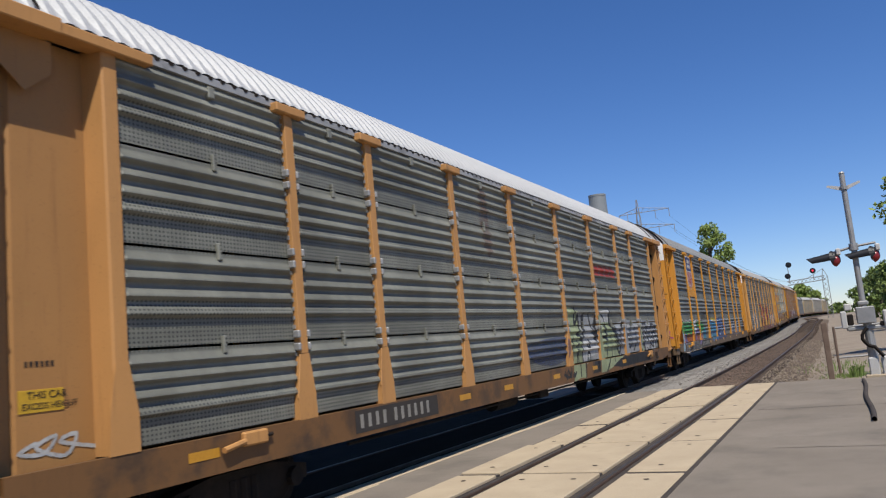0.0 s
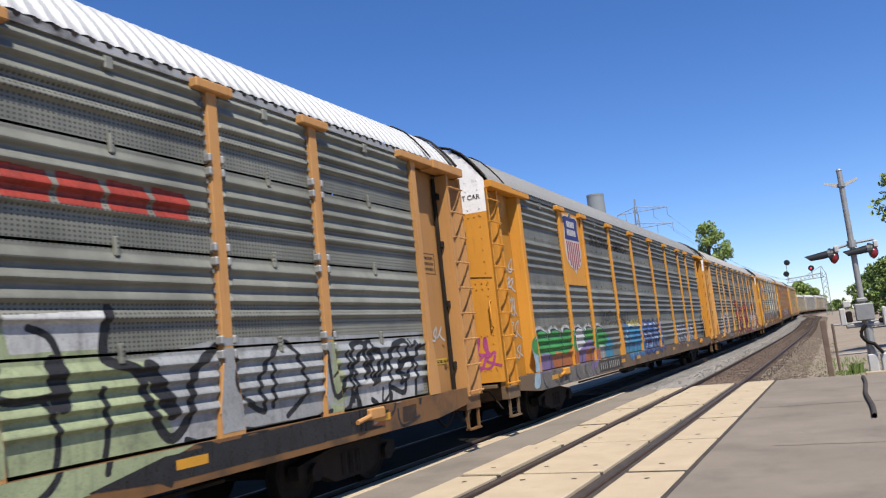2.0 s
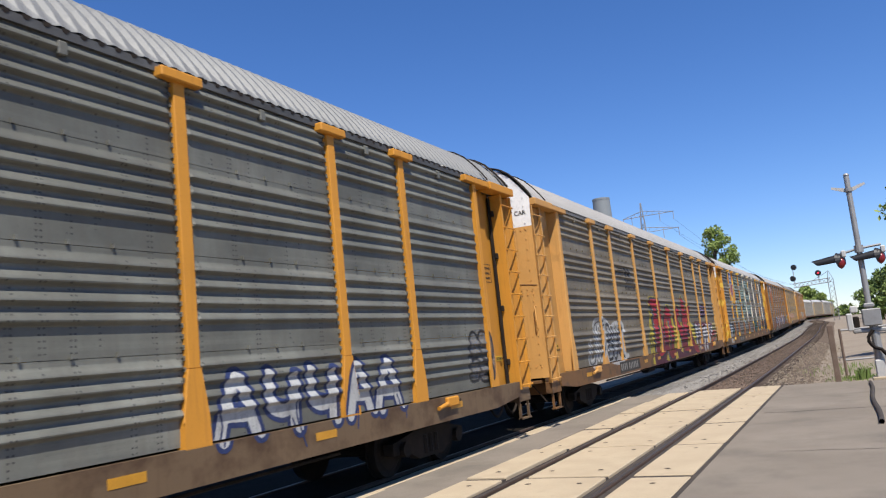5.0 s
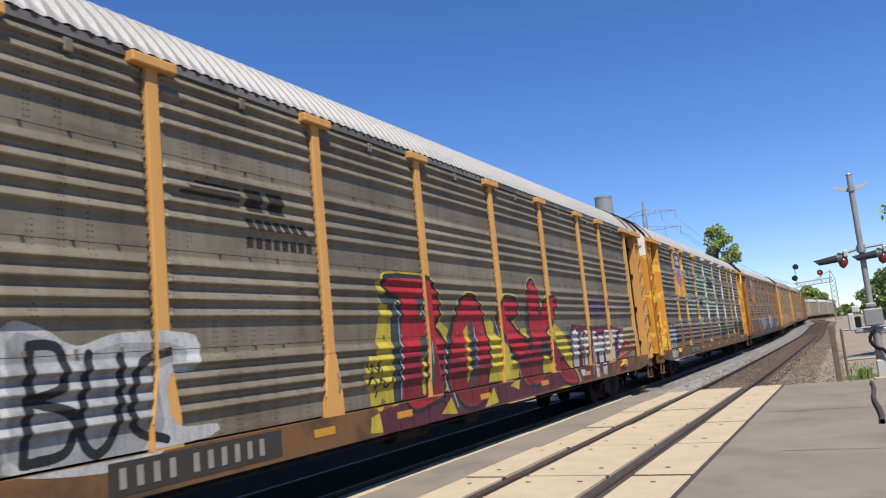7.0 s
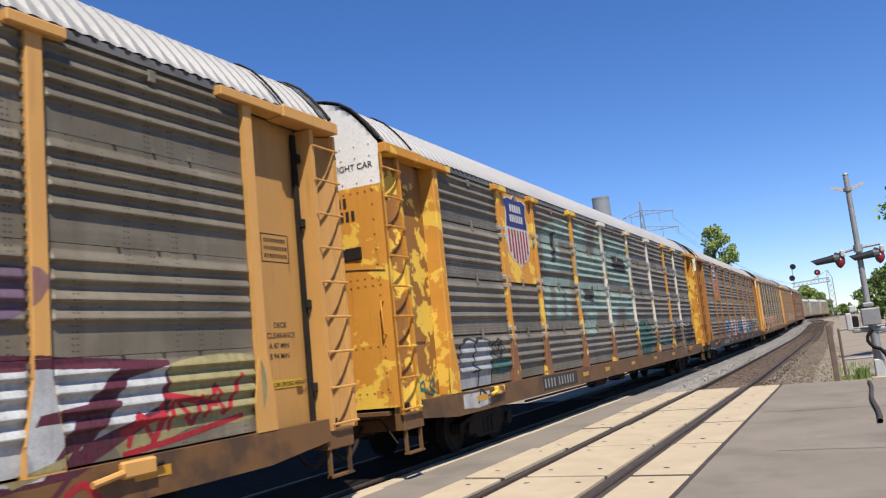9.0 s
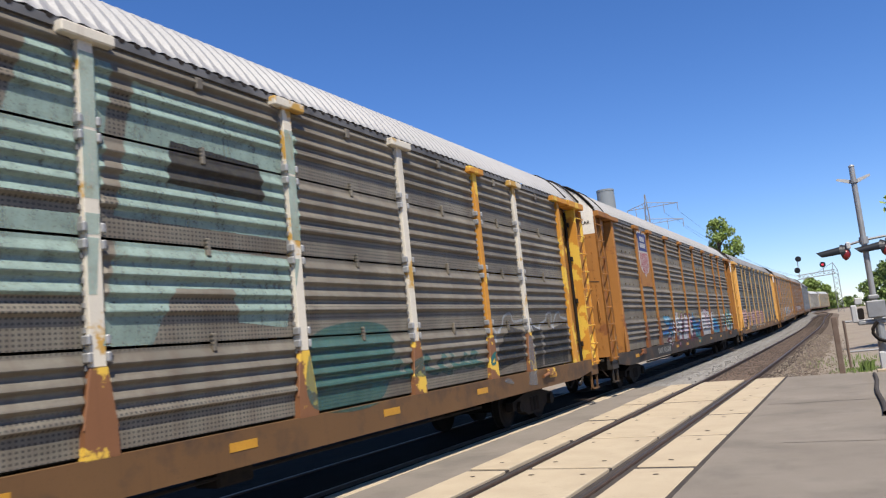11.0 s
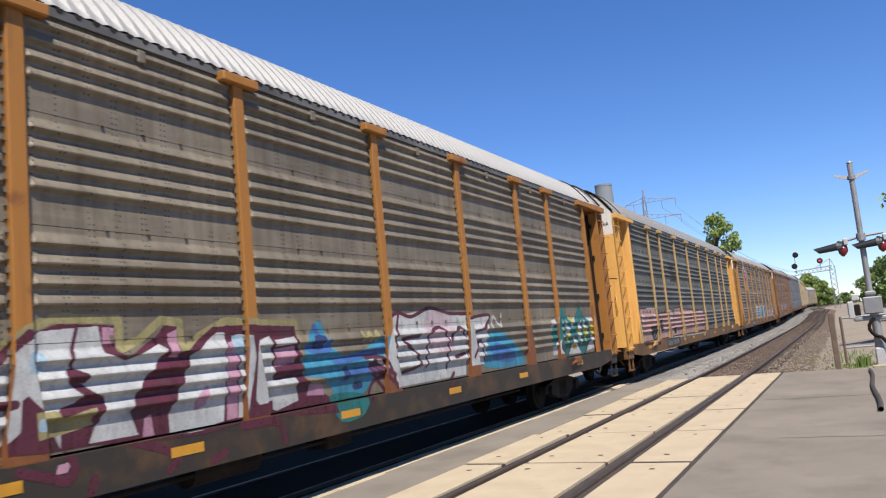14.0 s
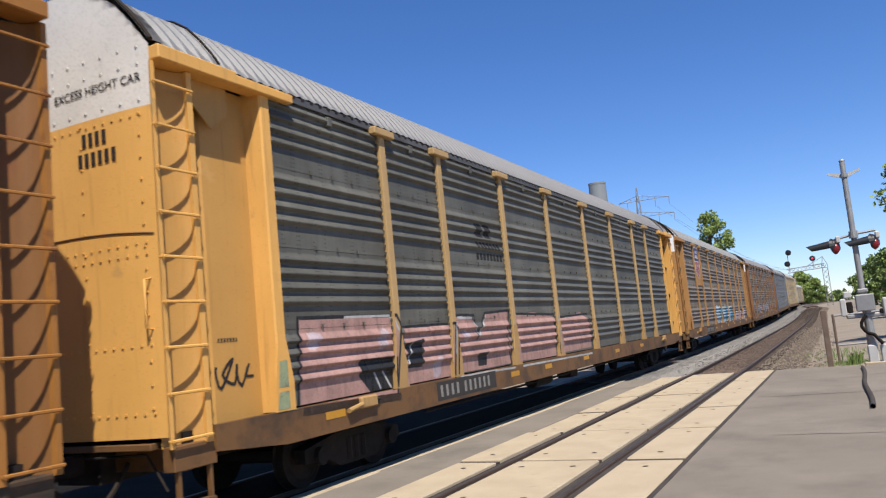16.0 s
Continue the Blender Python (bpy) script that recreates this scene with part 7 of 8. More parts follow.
sp.fill(S_WHITE, [(8.61, 2.04), (9.09, 2.12), (9.3, 2.14), (10.41, 2.09), (11.89, 2.06), (11.82, 1.27), (10.74, 1.19), (9.75, 1.21), (9.0, 1.26), (8.59, 1.24)], 0, False)
sp.fill(S_YELLOW, [(9.94, 2.11), (10.16, 2.12), (10.17, 1.96), (9.96, 1.96)], 1, False)
sp.fill(S_YELLOW, [(10.37, 1.8), (10.68, 1.8), (10.67, 1.67), (10.43, 1.72)], 1, False)
sp.fill(S_YELLOW, [(10.91, 1.82), (11.21, 1.84), (11.19, 1.5), (10.92, 1.49)], 1, False)
sp.fill(S_YELLOW, [(9.6, 1.71), (9.86, 1.67), (9.85, 1.46), (9.59, 1.4)], 1, False)
sp.fill(S_YELLOW, [(9.16, 1.77), (9.33, 1.85), (9.37, 1.55), (9.18, 1.64)], 1, False)
sp.fill(S_YELLOW, [(10.04, 1.44), (10.28, 1.43), (10.32, 1.32), (10.03, 1.3)], 1, False)
sp.fill(S_YELLOW, [(11.45, 1.89), (11.85, 1.91), (11.82, 1.61), (11.45, 1.6)], 1, False)
sp.fill(S_TEAL, [(8.58, 1.85), (9.07, 1.99), (9.07, 1.59), (8.57, 1.45)], 1, False)
sp.stroke(S_SHADOW, [(9.5, 2.26), (9.15, 1.98), (9.12, 1.7), (9.49, 1.19), (9.97, 1.58), (10.09, 1.75), (9.5, 2.26)], 0.2, 2, False, False)
sp.stroke(S_TEAL, [(9.47, 2.3), (9.12, 2.02), (9.09, 1.74), (9.47, 1.24), (9.94, 1.63), (10.05, 1.79), (9.47, 2.3)], 0.17, 3, False, False)
sp.stroke(S_SHADOW, [(10.86, 2.24), (10.34, 1.87), (10.26, 1.66), (10.81, 1.17), (11.41, 1.59), (11.4, 1.84), (10.86, 2.24)], 0.2, 2, False, False)
sp.stroke(S_TEAL, [(10.82, 2.29), (10.31, 1.92), (10.23, 1.7), (10.77, 1.22), (11.37, 1.65), (11.36, 1.89), (10.82, 2.29)], 0.17, 3, False, False)
sp.stroke(S_SHADOW, [(9.5, 2.22), (9.48, 1.23)], 0.2, 2, False, False)
sp.stroke(S_TEAL, [(9.47, 2.27), (9.45, 1.27)], 0.17, 3, False, False)
sp.stroke(S_SHADOW, [(10.85, 2.2), (10.83, 1.21)], 0.2, 2, False, False)
sp.stroke(S_TEAL, [(10.82, 2.25), (10.8, 1.26)], 0.17, 3, False, False)
sp.stroke(S_SHADOW, [(9.98, 1.75), (10.33, 1.69)], 0.2, 2, False, False)
sp.stroke(S_TEAL, [(9.95, 1.8), (10.3, 1.74)], 0.17, 3, False, False)
sp.fill(S_SHADOW, [(9.07, 1.56), (9.45, 1.25), (9.37, 1.11), (9.0, 1.38)], 1, False)
sp.done("cyan, pink, maroon and teal graffiti")

# --- sixth car: salmon blocks bay by bay with black and white edges
sp = Spray(CARS[5])
sp.fill(S_PINK, [(-11.48, 2.27), (-9.16, 2.24), (-9.09, 1.97), (-9.27, 1.08), (-11.52, 1.15), (-11.5, 1.73)], 0, False)
sp.fill(S_PINK, [(-8.84, 2.04), (-7.16, 2.06), (-7.34, 1.13), (-8.95, 1.16)], 0, False)
sp.fill(S_PINK, [(-6.93, 2.18), (-6.23, 2.2), (-6.11, 1.79), (-5.7, 2.22), (-4.52, 2.27), (-4.55, 1.18), (-6.96, 1.18)], 0, False)
sp.fill(S_PINK, [(-4.08, 2.19), (-2.99, 2.21), (-1.69, 2.07), (-1.78, 1.14), (-4.28, 1.2)], 0, False)
sp.fill(S_PINK, [(-1.35, 2.03), (0.44, 2.16), (1.2, 1.84), (1.1, 1.21), (-1.52, 1.2)], 0, False)
sp.stroke(S_BLACK, [(-11.57, 1.16), (-11.46, 2.26), (-9.11, 2.25), (-8.99, 2.09), (-9.27, 1.08)], 0.05, 2, False, False)
sp.stroke(S_BLACK, [(-8.84, 2.06), (-7.09, 2.07), (-7.31, 1.1)], 0.05, 2, False, False)
sp.stroke(S_BLACK, [(-7.15, 1.2), (-6.93, 2.21), (-6.16, 2.2), (-6.11, 1.76), (-5.66, 2.23), (-4.43, 2.27), (-4.67, 1.73), (-4.56, 1.15)], 0.05, 2, False, False)
sp.stroke(S_BLACK, [(-4.08, 2.19), (-1.67, 2.14), (-1.64, 1.21)], 0.05, 2, False, False)
sp.stroke(S_BLACK, [(-1.21, 2.06), (1.01, 2.11), (1.24, 1.16)], 0.05, 2, False, False)
sp.stroke(S_WHITE, [(-10.41, 2.25), (-9.21, 2.25), (-9.08, 2.02)], 0.04, 3, False, False)
sp.stroke(S_WHITE, [(-7.04, 2.1), (-7.17, 1.55)], 0.04, 3, False, False)
sp.stroke(S_WHITE, [(-6.84, 2.17), (-6.24, 2.15), (-6.06, 1.8), (-5.61, 2.18)], 0.04, 3, False, False)
sp.stroke(S_WHITE, [(-1.56, 2.11), (-1.48, 1.43)], 0.04, 3, False, False)
sp.stroke(S_WHITE, [(-7.1, 1.14), (-4.58, 1.09)], 0.04, 3, False, False)
sp.stroke(S_WHITE, [(-4.12, 1.09), (0.88, 1.05)], 0.04, 3, False, False)
sp.stroke(S_WHITE, [(-9.77, 1.42), (-9.63, 1.19)], 0.04, 3, False, False)
sp.stroke(S_WHITE, [(-9.54, 1.42), (-9.34, 1.18)], 0.04, 3, False, False)
sp.stroke(S_WHITE, [(-8.63, 1.79), (-8.79, 1.49)], 0.04, 3, False, False)
sp.fill(S_BLACK, [(-10.16, 1.64), (-9.17, 1.62), (-9.26, 1.13), (-9.9, 1.15), (-10.17, 1.4)], 1, False)
sp.fill(S_BLACK, [(-8.83, 1.8), (-8.23, 1.85), (-8.32, 1.4), (-8.8, 1.41)], 1, False)
sp.fill(S_BLACK, [(-6.18, 1.49), (-5.73, 1.49), (-5.79, 1.24), (-6.17, 1.24)], 1, False)
sp.fill(S_PALEPINK, [(-11.3, 2.06), (-11.02, 2.04), (-11.08, 1.87), (-11.3, 1.84)], 1)
sp.fill(S_PALEPINK, [(-9.53, 2.04), (-9.34, 2.03), (-9.39, 1.78), (-9.62, 1.77)], 1)
sp.fill(S_PALEPINK, [(-7.91, 1.45), (-7.65, 1.52), (-7.72, 1.22), (-7.96, 1.21)], 1)
sp.fill(S_PALEPINK, [(-6.78, 1.94), (-6.45, 1.87), (-6.63, 1.69)], 1)
sp.fill(S_PALEGREEN, [(-11.97, 1.74), (-11.74, 1.75), (-11.72, 1.42), (-12.01, 1.43)], 2, False)
sp.fill(S_PALEGREEN, [(-12.01, 1.37), (-11.69, 1.38), (-11.67, 1.13), (-12.06, 1.14)], 2, False)
sp.fill(S_THIN_BLACK, [(-11.57, 1.14), (-9.17, 1.07), (-9.19, 0.96), (-11.59, 1.03)], 1, False)
sp.done("salmon pink blocks with black and white edges")
line_emblem(CARS[5], False)

# --- cars further back
sp = Spray(CARS[6])
bubbles(sp, -3.5, 3.5, 1.2, 2.1, 6, [S_PALEBLUE, S_CYAN], S_WHITE, 44, 0.08)
bubbles(sp, 5.0, 10.5, 1.1, 1.8, 5, [S_PALEPINK], S_BLACK, 45, 0.07)
sp.done("pale blue graffiti")
sp = Spray(CARS[7])
bubbles(sp, -8, 2, 1.2, 2.0, 8, [S_SILVER, S_PALEPINK], S_BLACK, 46, 0.08)
sp.done("grey graffiti")

# --- tags on the door pockets and ends
for i, s, mat_, z0, z1, n, seed in ((0, 1, S_WHITE, 2.0, 2.25, 3, 1), (0, -1, S_WHITE, 1.22, 1.42, 2, 2), (1, -1, S_WHITE, 3.35, 3.75, 2, 3), (1, -1, S_WHITE, 2.95, 3.3, 2, 33),
                                    (1, -1, S_WHITE, 2.45, 2.9, 2, 34), (1, -1, S_WHITE, 1.95, 2.4, 2, 35), (1, -1, S_WHITE, 1.45, 1.85, 2, 36), (3, 1, S_WHITE, 1.3, 1.6, 3, 4),
                                    (3, -1, S_TEAL, 1.2, 1.45, 2, 5), (4, -1, S_MINT, 1.25, 1.65, 3, 6), (4, 1, S_WHITE, 1.25, 1.5, 4, 7), (5, -1, S_BLACK, 1.5, 1.85, 3, 8)):
    sp = Spray(CARS[i], DEEP + 0.064)
    yc = s * (HALF - 1.25)
    scribble(sp, mat_, yc - 0.26, yc + 0.26, z0, z1, n, 0.036, seed, 0)
    sp.done("small hand-style tag")
def end_tag(car, material, y0, y1, z0, z1, n, width, seed):
    """A tag sprayed on the near end of a car."""
    bm = bmesh.new()
    rs_ = random.Random(seed)
    w, h = (y1 - y0) / n, z1 - z0
    pts = []
    for k in range(n + 1):
        u = y0 + w * k
        pts += [(u + rs_.uniform(-.2, .4) * w, z1 - rs_.uniform(0, .3) * h), (u - rs_.uniform(.1, .6) * w, z0 + rs_.uniform(.3, .6) * h), (u + rs_.uniform(.2, .8) * w, z0 + rs_.uniform(-.1, .3) * h)]
    line = smooth_line(pts, False, 0.03)
    last = None
    for i, (u, v) in enumerate(line):
        a_, b_ = line[max(0, i - 1)], line[min(len(line) - 1, i + 1)]
        d = math.hypot(b_[0] - a_[0], b_[1] - a_[1]) or 1.0
        nu, nv = -(b_[1] - a_[1]) / d * width / 2, (b_[0] - a_[0]) / d * width / 2
        pair = [bm.verts.new((u + k * nu, -(end_curve(u + k * nu) + 0.006), v + k * nv)) for k in (-1, 1)]
        if last:
            bm.faces.new((last[0], last[1], pair[1], pair[0]))
        last = pair
    part("graffiti", bm, material, car, "loose tag sprayed on the end")


end_tag(CARS[1], S_MAGENTA, 0.55, 1.15, 1.55, 2.05, 3, 0.06, 51)
end_tag(CARS[1], S_MAGENTA, 0.75, 1.25, 1.35, 1.75, 2, 0.05, 57)


# ================= concrete panels of the crossing =================
deck = tagged(new("crossing_deck"), "pale concrete crossing panels along the near track", kind="structure")
STRIPS = ((-5.346, -4.712), (-4.386, -3.202), (-2.876, -2.096))
LONG = 2.84
BOLT = None
prng = random.Random(12)
for x0, x1 in STRIPS:
    bm = bmesh.new()
    box(bm, x0 + 0.006, x1 - 0.006, 0.07, LONG - 0.07, -0.28, 0.0, 0.012)
    me = mesh_of("concrete_panel", bm)
    for k in range(16):
        ob = link("concrete_panel", me, CONCRETE, deck)
        ob.location = (prng.uniform(-.004, .004), CROSS_END - LONG * (k + 1) + prng.uniform(-.01, .01), prng.uniform(-.006, .004))
        ob.rotation_euler = (prng.uniform(-.001, .001), prng.uniform(-.003, .003), 0)
        if k > 9:
            continue
        xs_b = (x0 + 0.22, x1 - 0.22) if x1 - x0 > 1 else ((x0 + x1) / 2,)
        for bx in xs_b:
            for by in (0.5, 2.34):
                if BOLT is None:
                    b2 = bmesh.new()
                    bmesh.ops.create_circle(b2, cap_ends=True, segments=10, radius=0.038)
                    BOLT = mesh_of("bolt_recess", b2)
                r = link("bolt_recess", BOLT, TIE_WOOD, ob)
                r.location = (bx + prng.uniform(-.03, .03), by, 0.0045)
                r.rotation_euler = (0, 0, prng.uniform(0, 3))
                r.scale = (1.0, prng.uniform(0.8, 1.5), 1)

for x0, x1 in STRIPS:
    for k in range(16):
        bm = bmesh.new()
        y = CROSS_END - LONG * (k + 1)
        box(bm, x0 + 0.01, x1 - 0.01, y - 0.066, y + 0.066, -0.2, -0.014)
        part("joint_filler", bm, RUBBER, deck)

# a pale broken edge of the asphalt beside the train
bm = bmesh.new()
erng = random.Random(3)
y = -24.0
while y < CROSS_END - 1.2:
    l = erng.uniform(0.5, 1.6)
    box(bm, -6.64 - erng.uniform(0, .04), -6.36 + erng.uniform(-0.05, .04), y, y + l - 0.015, -0.3, -0.006 + erng.uniform(-.006, .006), 0.008)
    y += l
tagged(part("edge_kerb", bm, CONCRETE), "pale broken concrete edge beside the train", kind="structure")

# ================= crossing signal =================
MX, MY = 0.47, 25.0


def crossing_signal():
    sig = tagged(new("crossing_signal"), "grey steel level-crossing signal mast with hooded red lamps", "crossing signal")
    sig.location = (MX, MY, -0.02)
    bm = bmesh.new()
    tube(bm, (0, 0, 0.5), (0, 0, 5.82), 0.085, 0.075, 14)
    part("mast", bm, GALV, sig, smooth=False)
    bm = bmesh.new()
    tube(bm, (0, 0, 5.8), (0, 0, 5.85), 0.09, 0.05, 14)
    part("mast_cap", bm, GALV, sig)
    for s in (-1, 1):
        bm = bmesh.new()
        prism(bm, [(s * 0.06, 5.30), (s * 0.44, 5.46), (s * 0.42, 5.52), (s * 0.06, 5.42)], 1, -0.02, 0.02)
        part("sign_bracket", bm, WHITE_PAINT, sig)
    bm = bmesh.new()
    tube(bm, (0, 0, 5.32), (0, 0, 5.42), 0.11, sides=12)
    part("collar", bm, GALV, sig)
    bm = bmesh.new()
    tube(bm, (-0.52, 0, 3.56), (0, 0, 3.66), 0.035, sides=8)
    tube(bm, (0, 0, 3.66), (0.56, 0, 3.70), 0.035, sides=8)
    tube(bm, (0, 0, 3.55), (0, 0, 3.75), 0.12, sides=12)
    part("lamp_arm", bm, GALV, sig)
    for s in (-1, 1):
        c = Vector((s * 0.50, -0.05, 3.40))
        bm = bmesh.new()
        tube(bm, c + Vector((-0.05, 0.02, -0.02)), c + Vector((0.06, -0.03, 0.0)), 0.24, 0.16, 16)
        lamp = part("lamp_housing", bm, LAMP_BLACK, sig)
        bm = bmesh.new()
        n = 14
        rows_ = []
        for k in range(n + 1):
            a = math.pi * (-0.15 + 1.3 * k / n)
            rows_.append([c + Vector((-0.05 - d, -0.02, 0.02 - 0.10 * d)) + Vector((0, math.cos(a), math.sin(a))) * r for d, r in ((0.0, 0.15), (0.35, 0.13), (0.62 + 0.1 * math.sin(a), 0.11))])
        me = grid_mesh("hood", rows_)
        link("hood", me, LAMP_BLACK, lamp)
        bm = bmesh.new()
        bmesh.ops.create_uvsphere(bm, u_segments=14, v_segments=8, radius=0.145, matrix=Matrix.Translation(c + Vector((-0.01, -0.10, -0.10))) @ Matrix.Diagonal((0.8, 0.55, 1, 1)))
        part("lens", bm, LAMP_RED, lamp, "dull red lens", smooth=True)
        bm = bmesh.new()
        box(bm, c.x + 0.02, c.x + 0.15, c.y - 0.06, c.y + 0.06, c.z + 0.06, c.z + 0.26, 0.03)
        part("bracket", bm, WHITE_PAINT, lamp)
    # gate machine, counterweights and cabinet low on the mast
    for name, dims, mat_ in (("gate_machine", (-0.22, 0.26, -0.22, 0.2, 1.46, 1.94), GALV), ("counterweight", (-0.62, -0.46, -0.18, -0.04, 1.36, 1.86), WHITE_PAINT),
                             ("counterweight", (0.44, 0.56, -0.2, -0.05, 1.25, 1.80), WHITE_PAINT), ("gate_arm_clamp", (-0.5, 0.62, -0.12, -0.02, 1.28, 1.40), GALV),
                             ("junction_box", (-0.50, -0.30, -0.1, 0.1, 1.86, 2.06), WHITE_PAINT), ("bell_housing", (-0.14, 0.14, -0.14, 0.14, 1.98, 2.10), GALV),
                             ("weight_arm", (-0.46, -0.30, -0.14, -0.06, 1.44, 1.76), BLACK_IRON), ("crank_arm", (0.34, 0.46, -0.15, -0.05, 1.36, 1.5), BLACK_IRON)):
        b2 = bmesh.new()
        box(b2, *dims, 0.03)
        part(name, b2, mat_, sig)
    bm = bmesh.new()
    tube(bm, (0.05, 0, 0.45), (0.03, 0, 1.45), 0.13, 0.11, 12)
    part("base_pipe", bm, GALV, sig)
    pts = [Vector((0.0 - 0.16 * math.sin(k * 0.6), -0.18, 1.35 - 0.1 * k)) for k in range(6)] + [Vector((0.12 + 0.06 * k, -0.2, 0.8 - 0.09 * k)) for k in range(4)]
    pipe("cable_conduit", pts, 0.05, BLACK_IRON, sig, 8, "black sagging cable conduit")
    for x0, x1 in ((-0.10, 0.16), (0.22, 0.55)):
        bm = bmesh.new()
        box(bm, x0, x1, -0.16, 0.2, 0.02, 0.52, 0.03)
        part("base_box", bm, WHITE_PAINT, sig, "white painted base box")
    bm = bmesh.new()
    box(bm, -0.22, 0.75, -0.3, 0.34, -0.2, 0.05, 0.02)
    part("foundation", bm, CONCRETE, sig)
    return sig


crossing_signal()

# thin dark tube on the road before the mast
hose = pipe("dark_tube", [(0.16 + 0.03 * math.sin(k * 0.9), 23.3 - k * 0.85, 0.03) for k in range(11)], 0.042, RUBBER)
tagged(hose, "thin dark tube lying on the asphalt", "hose")

# square rusty post and pipe barrier
bm = bmesh.new()
box(bm, -0.76, -0.59, 27.7, 27.87, -0.5, 1.54, 0.015)
tagged(part("steel_post", bm, RUSTY_POST), "square rust-brown steel post in the gravel", "post")
fence = tagged(new("pipe_barrier"), "low grey pipe barrier on the verge", "barrier")
for a, b in (((-0.45, 30.2, -0.4), (-0.45, 30.2, 1.35)), ((1.6, 30.2, -0.4), (1.6, 30.2, 1.35))):
    bm = bmesh.new()
    tube(bm, a, b, 0.045)
    part("upright", bm, RUSTY_POST, fence)
for z in (1.3, 0.28):
    bm = bmesh.new()
    tube(bm, (-0.45, 30.2, z), (1.6, 30.2, z + 0.04), 0.035)
    part("rail_pipe", bm, GALV, fence)


# ================= plants =================
def leaf_cloud(name, clumps, per, size, seed, material, parent=None, flat=1.0):
    """Many small leaves in loose clumps."""
    g = np.random.default_rng(seed)
    vs, fs = [], []
    for cx, cy, cz, r in clumps:
        d = g.normal(size=(per, 3))
        d /= np.linalg.norm(d, axis=1)[:, None]
        p = np.array([cx, cy, cz]) + d * (r * g.uniform(0.25, 1.0, (per, 1)) ** 0.5) * np.array([1, 1, flat])
        for q in p:
            a, b = g.normal(size=3), g.normal(size=3)
            a /= np.linalg.norm(a)
            b -= a * (a @ b)
            b /= np.linalg.norm(b)
            s = size * g.uniform(0.6, 1.4)
            n = len(vs)
            vs += [(q - a * s).tolist(), (q + b * s * 0.5).tolist(), (q + a * s).tolist(), (q - b * s * 0.5).tolist()]
            fs.append((n, n + 1, n + 2, n + 3))
    me = bpy.data.meshes.new(name)
    me.from_pydata(vs, [], fs)
    return link(name, me, material, parent)


def tree(x, y, height, spread, low, seed, label, material=LEAF, clumps=26, per=120, leaf=0.16):
    rs = random.Random(seed)
    z0 = lie(y) - 0.4
    t = tagged(new("tree"), label, "tree")
    t.location = (x, y, z0)
    bm = bmesh.new()
    tube(bm, (0, 0, 0), (0.1, 0, height * 0.45), height * 0.028, height * 0.02, 9)
    tube(bm, (0.1, 0, height * 0.45), (0, 0.1, height * 0.85), height * 0.02, height * 0.006, 8)
    cl = []
    for k in range(clumps):
        a, f = rs.uniform(0, 6.283), rs.random()
        z = low + (height - low) * (k + 0.5) / clumps
        shape = math.sin(math.pi * min(0.97, max(0.1, 0.2 + 0.75 * (z - low) / (height - low))))
        r = spread * shape * math.sqrt(f)
        c = (r * math.cos(a), r * math.sin(a), z)
        cl.append((*c, spread * rs.uniform(0.22, 0.42)))
        if k % 2 == 0:
            tube(bm, (0, 0, max(height * 0.2, z - spread * 0.6)), c, height * 0.008, height * 0.002, 5)
    part("trunk", bm, BARK, t)
    leaf_cloud("crown", cl, per, leaf, seed, material, t, 0.8)
    return t


tree(-16.7, 122, 16.2, 3.0, 9.0, 5, "green leafy tree standing behind the train", clumps=34, per=110, leaf=0.22)
tree(4.1, 41, 8.9, 2.0, 5.6, 8, "tall green tree at the edge of the verge", clumps=30, per=130, leaf=0.12)
tree(5.1, 74, 6.4, 2.2, 0.8, 9, "broad green tree beside the path", LEAF_DARK, 34, 150, 0.16)
tree(5.0, 95, 6.6, 2.6, 0.8, 10, "rounded dark green tree beside the path", LEAF_DARK, 34, 150, 0.18)
tree(4.6, 125, 6.8, 3.0, 0.8, 11, "dense dark green tree along the path", LEAF_DARK, 34, 150, 0.22)
tree(4.4, 160, 7.0, 3.4, 0.8, 12, "far green tree along the path", LEAF_DARK, 34, 150, 0.26)
tree(5.5, 58, 5.4, 1.5, 0.6, 17, "young green tree beside the barrier", LEAF, 26, 130, 0.12)
tree(-18.6, 430, 16.2, 7.5, 2.0, 13, "rounded green tree where the track bends", LEAF, 50, 200, 0.6)
tree(-12.2, 426, 12.0, 5.0, 1.0, 14, "green bush where the track bends", LEAF, 40, 180, 0.5)
tree(-27.0, 436, 13.0, 6.5, 1.0, 15, "green tree behind the far cars", LEAF_DARK, 36, 150, 0.40)
rs = random.Random(30)
cl = []
for k in range(260):
    x = rs.uniform(-420, 420)
    if -9 < x - 4 < 6 and rs.random() < 0.5:
        continue
    cl.append((x, 620 + rs.uniform(-60, 80), 1 + rs.uniform(0, 5.5), rs.uniform(4, 8)))
tagged(leaf_cloud("far_woods", cl, 110, 1.6, 44, LEAF_DARK, None, 0.8), "low green woods on the horizon", "woods", kind="stuff")


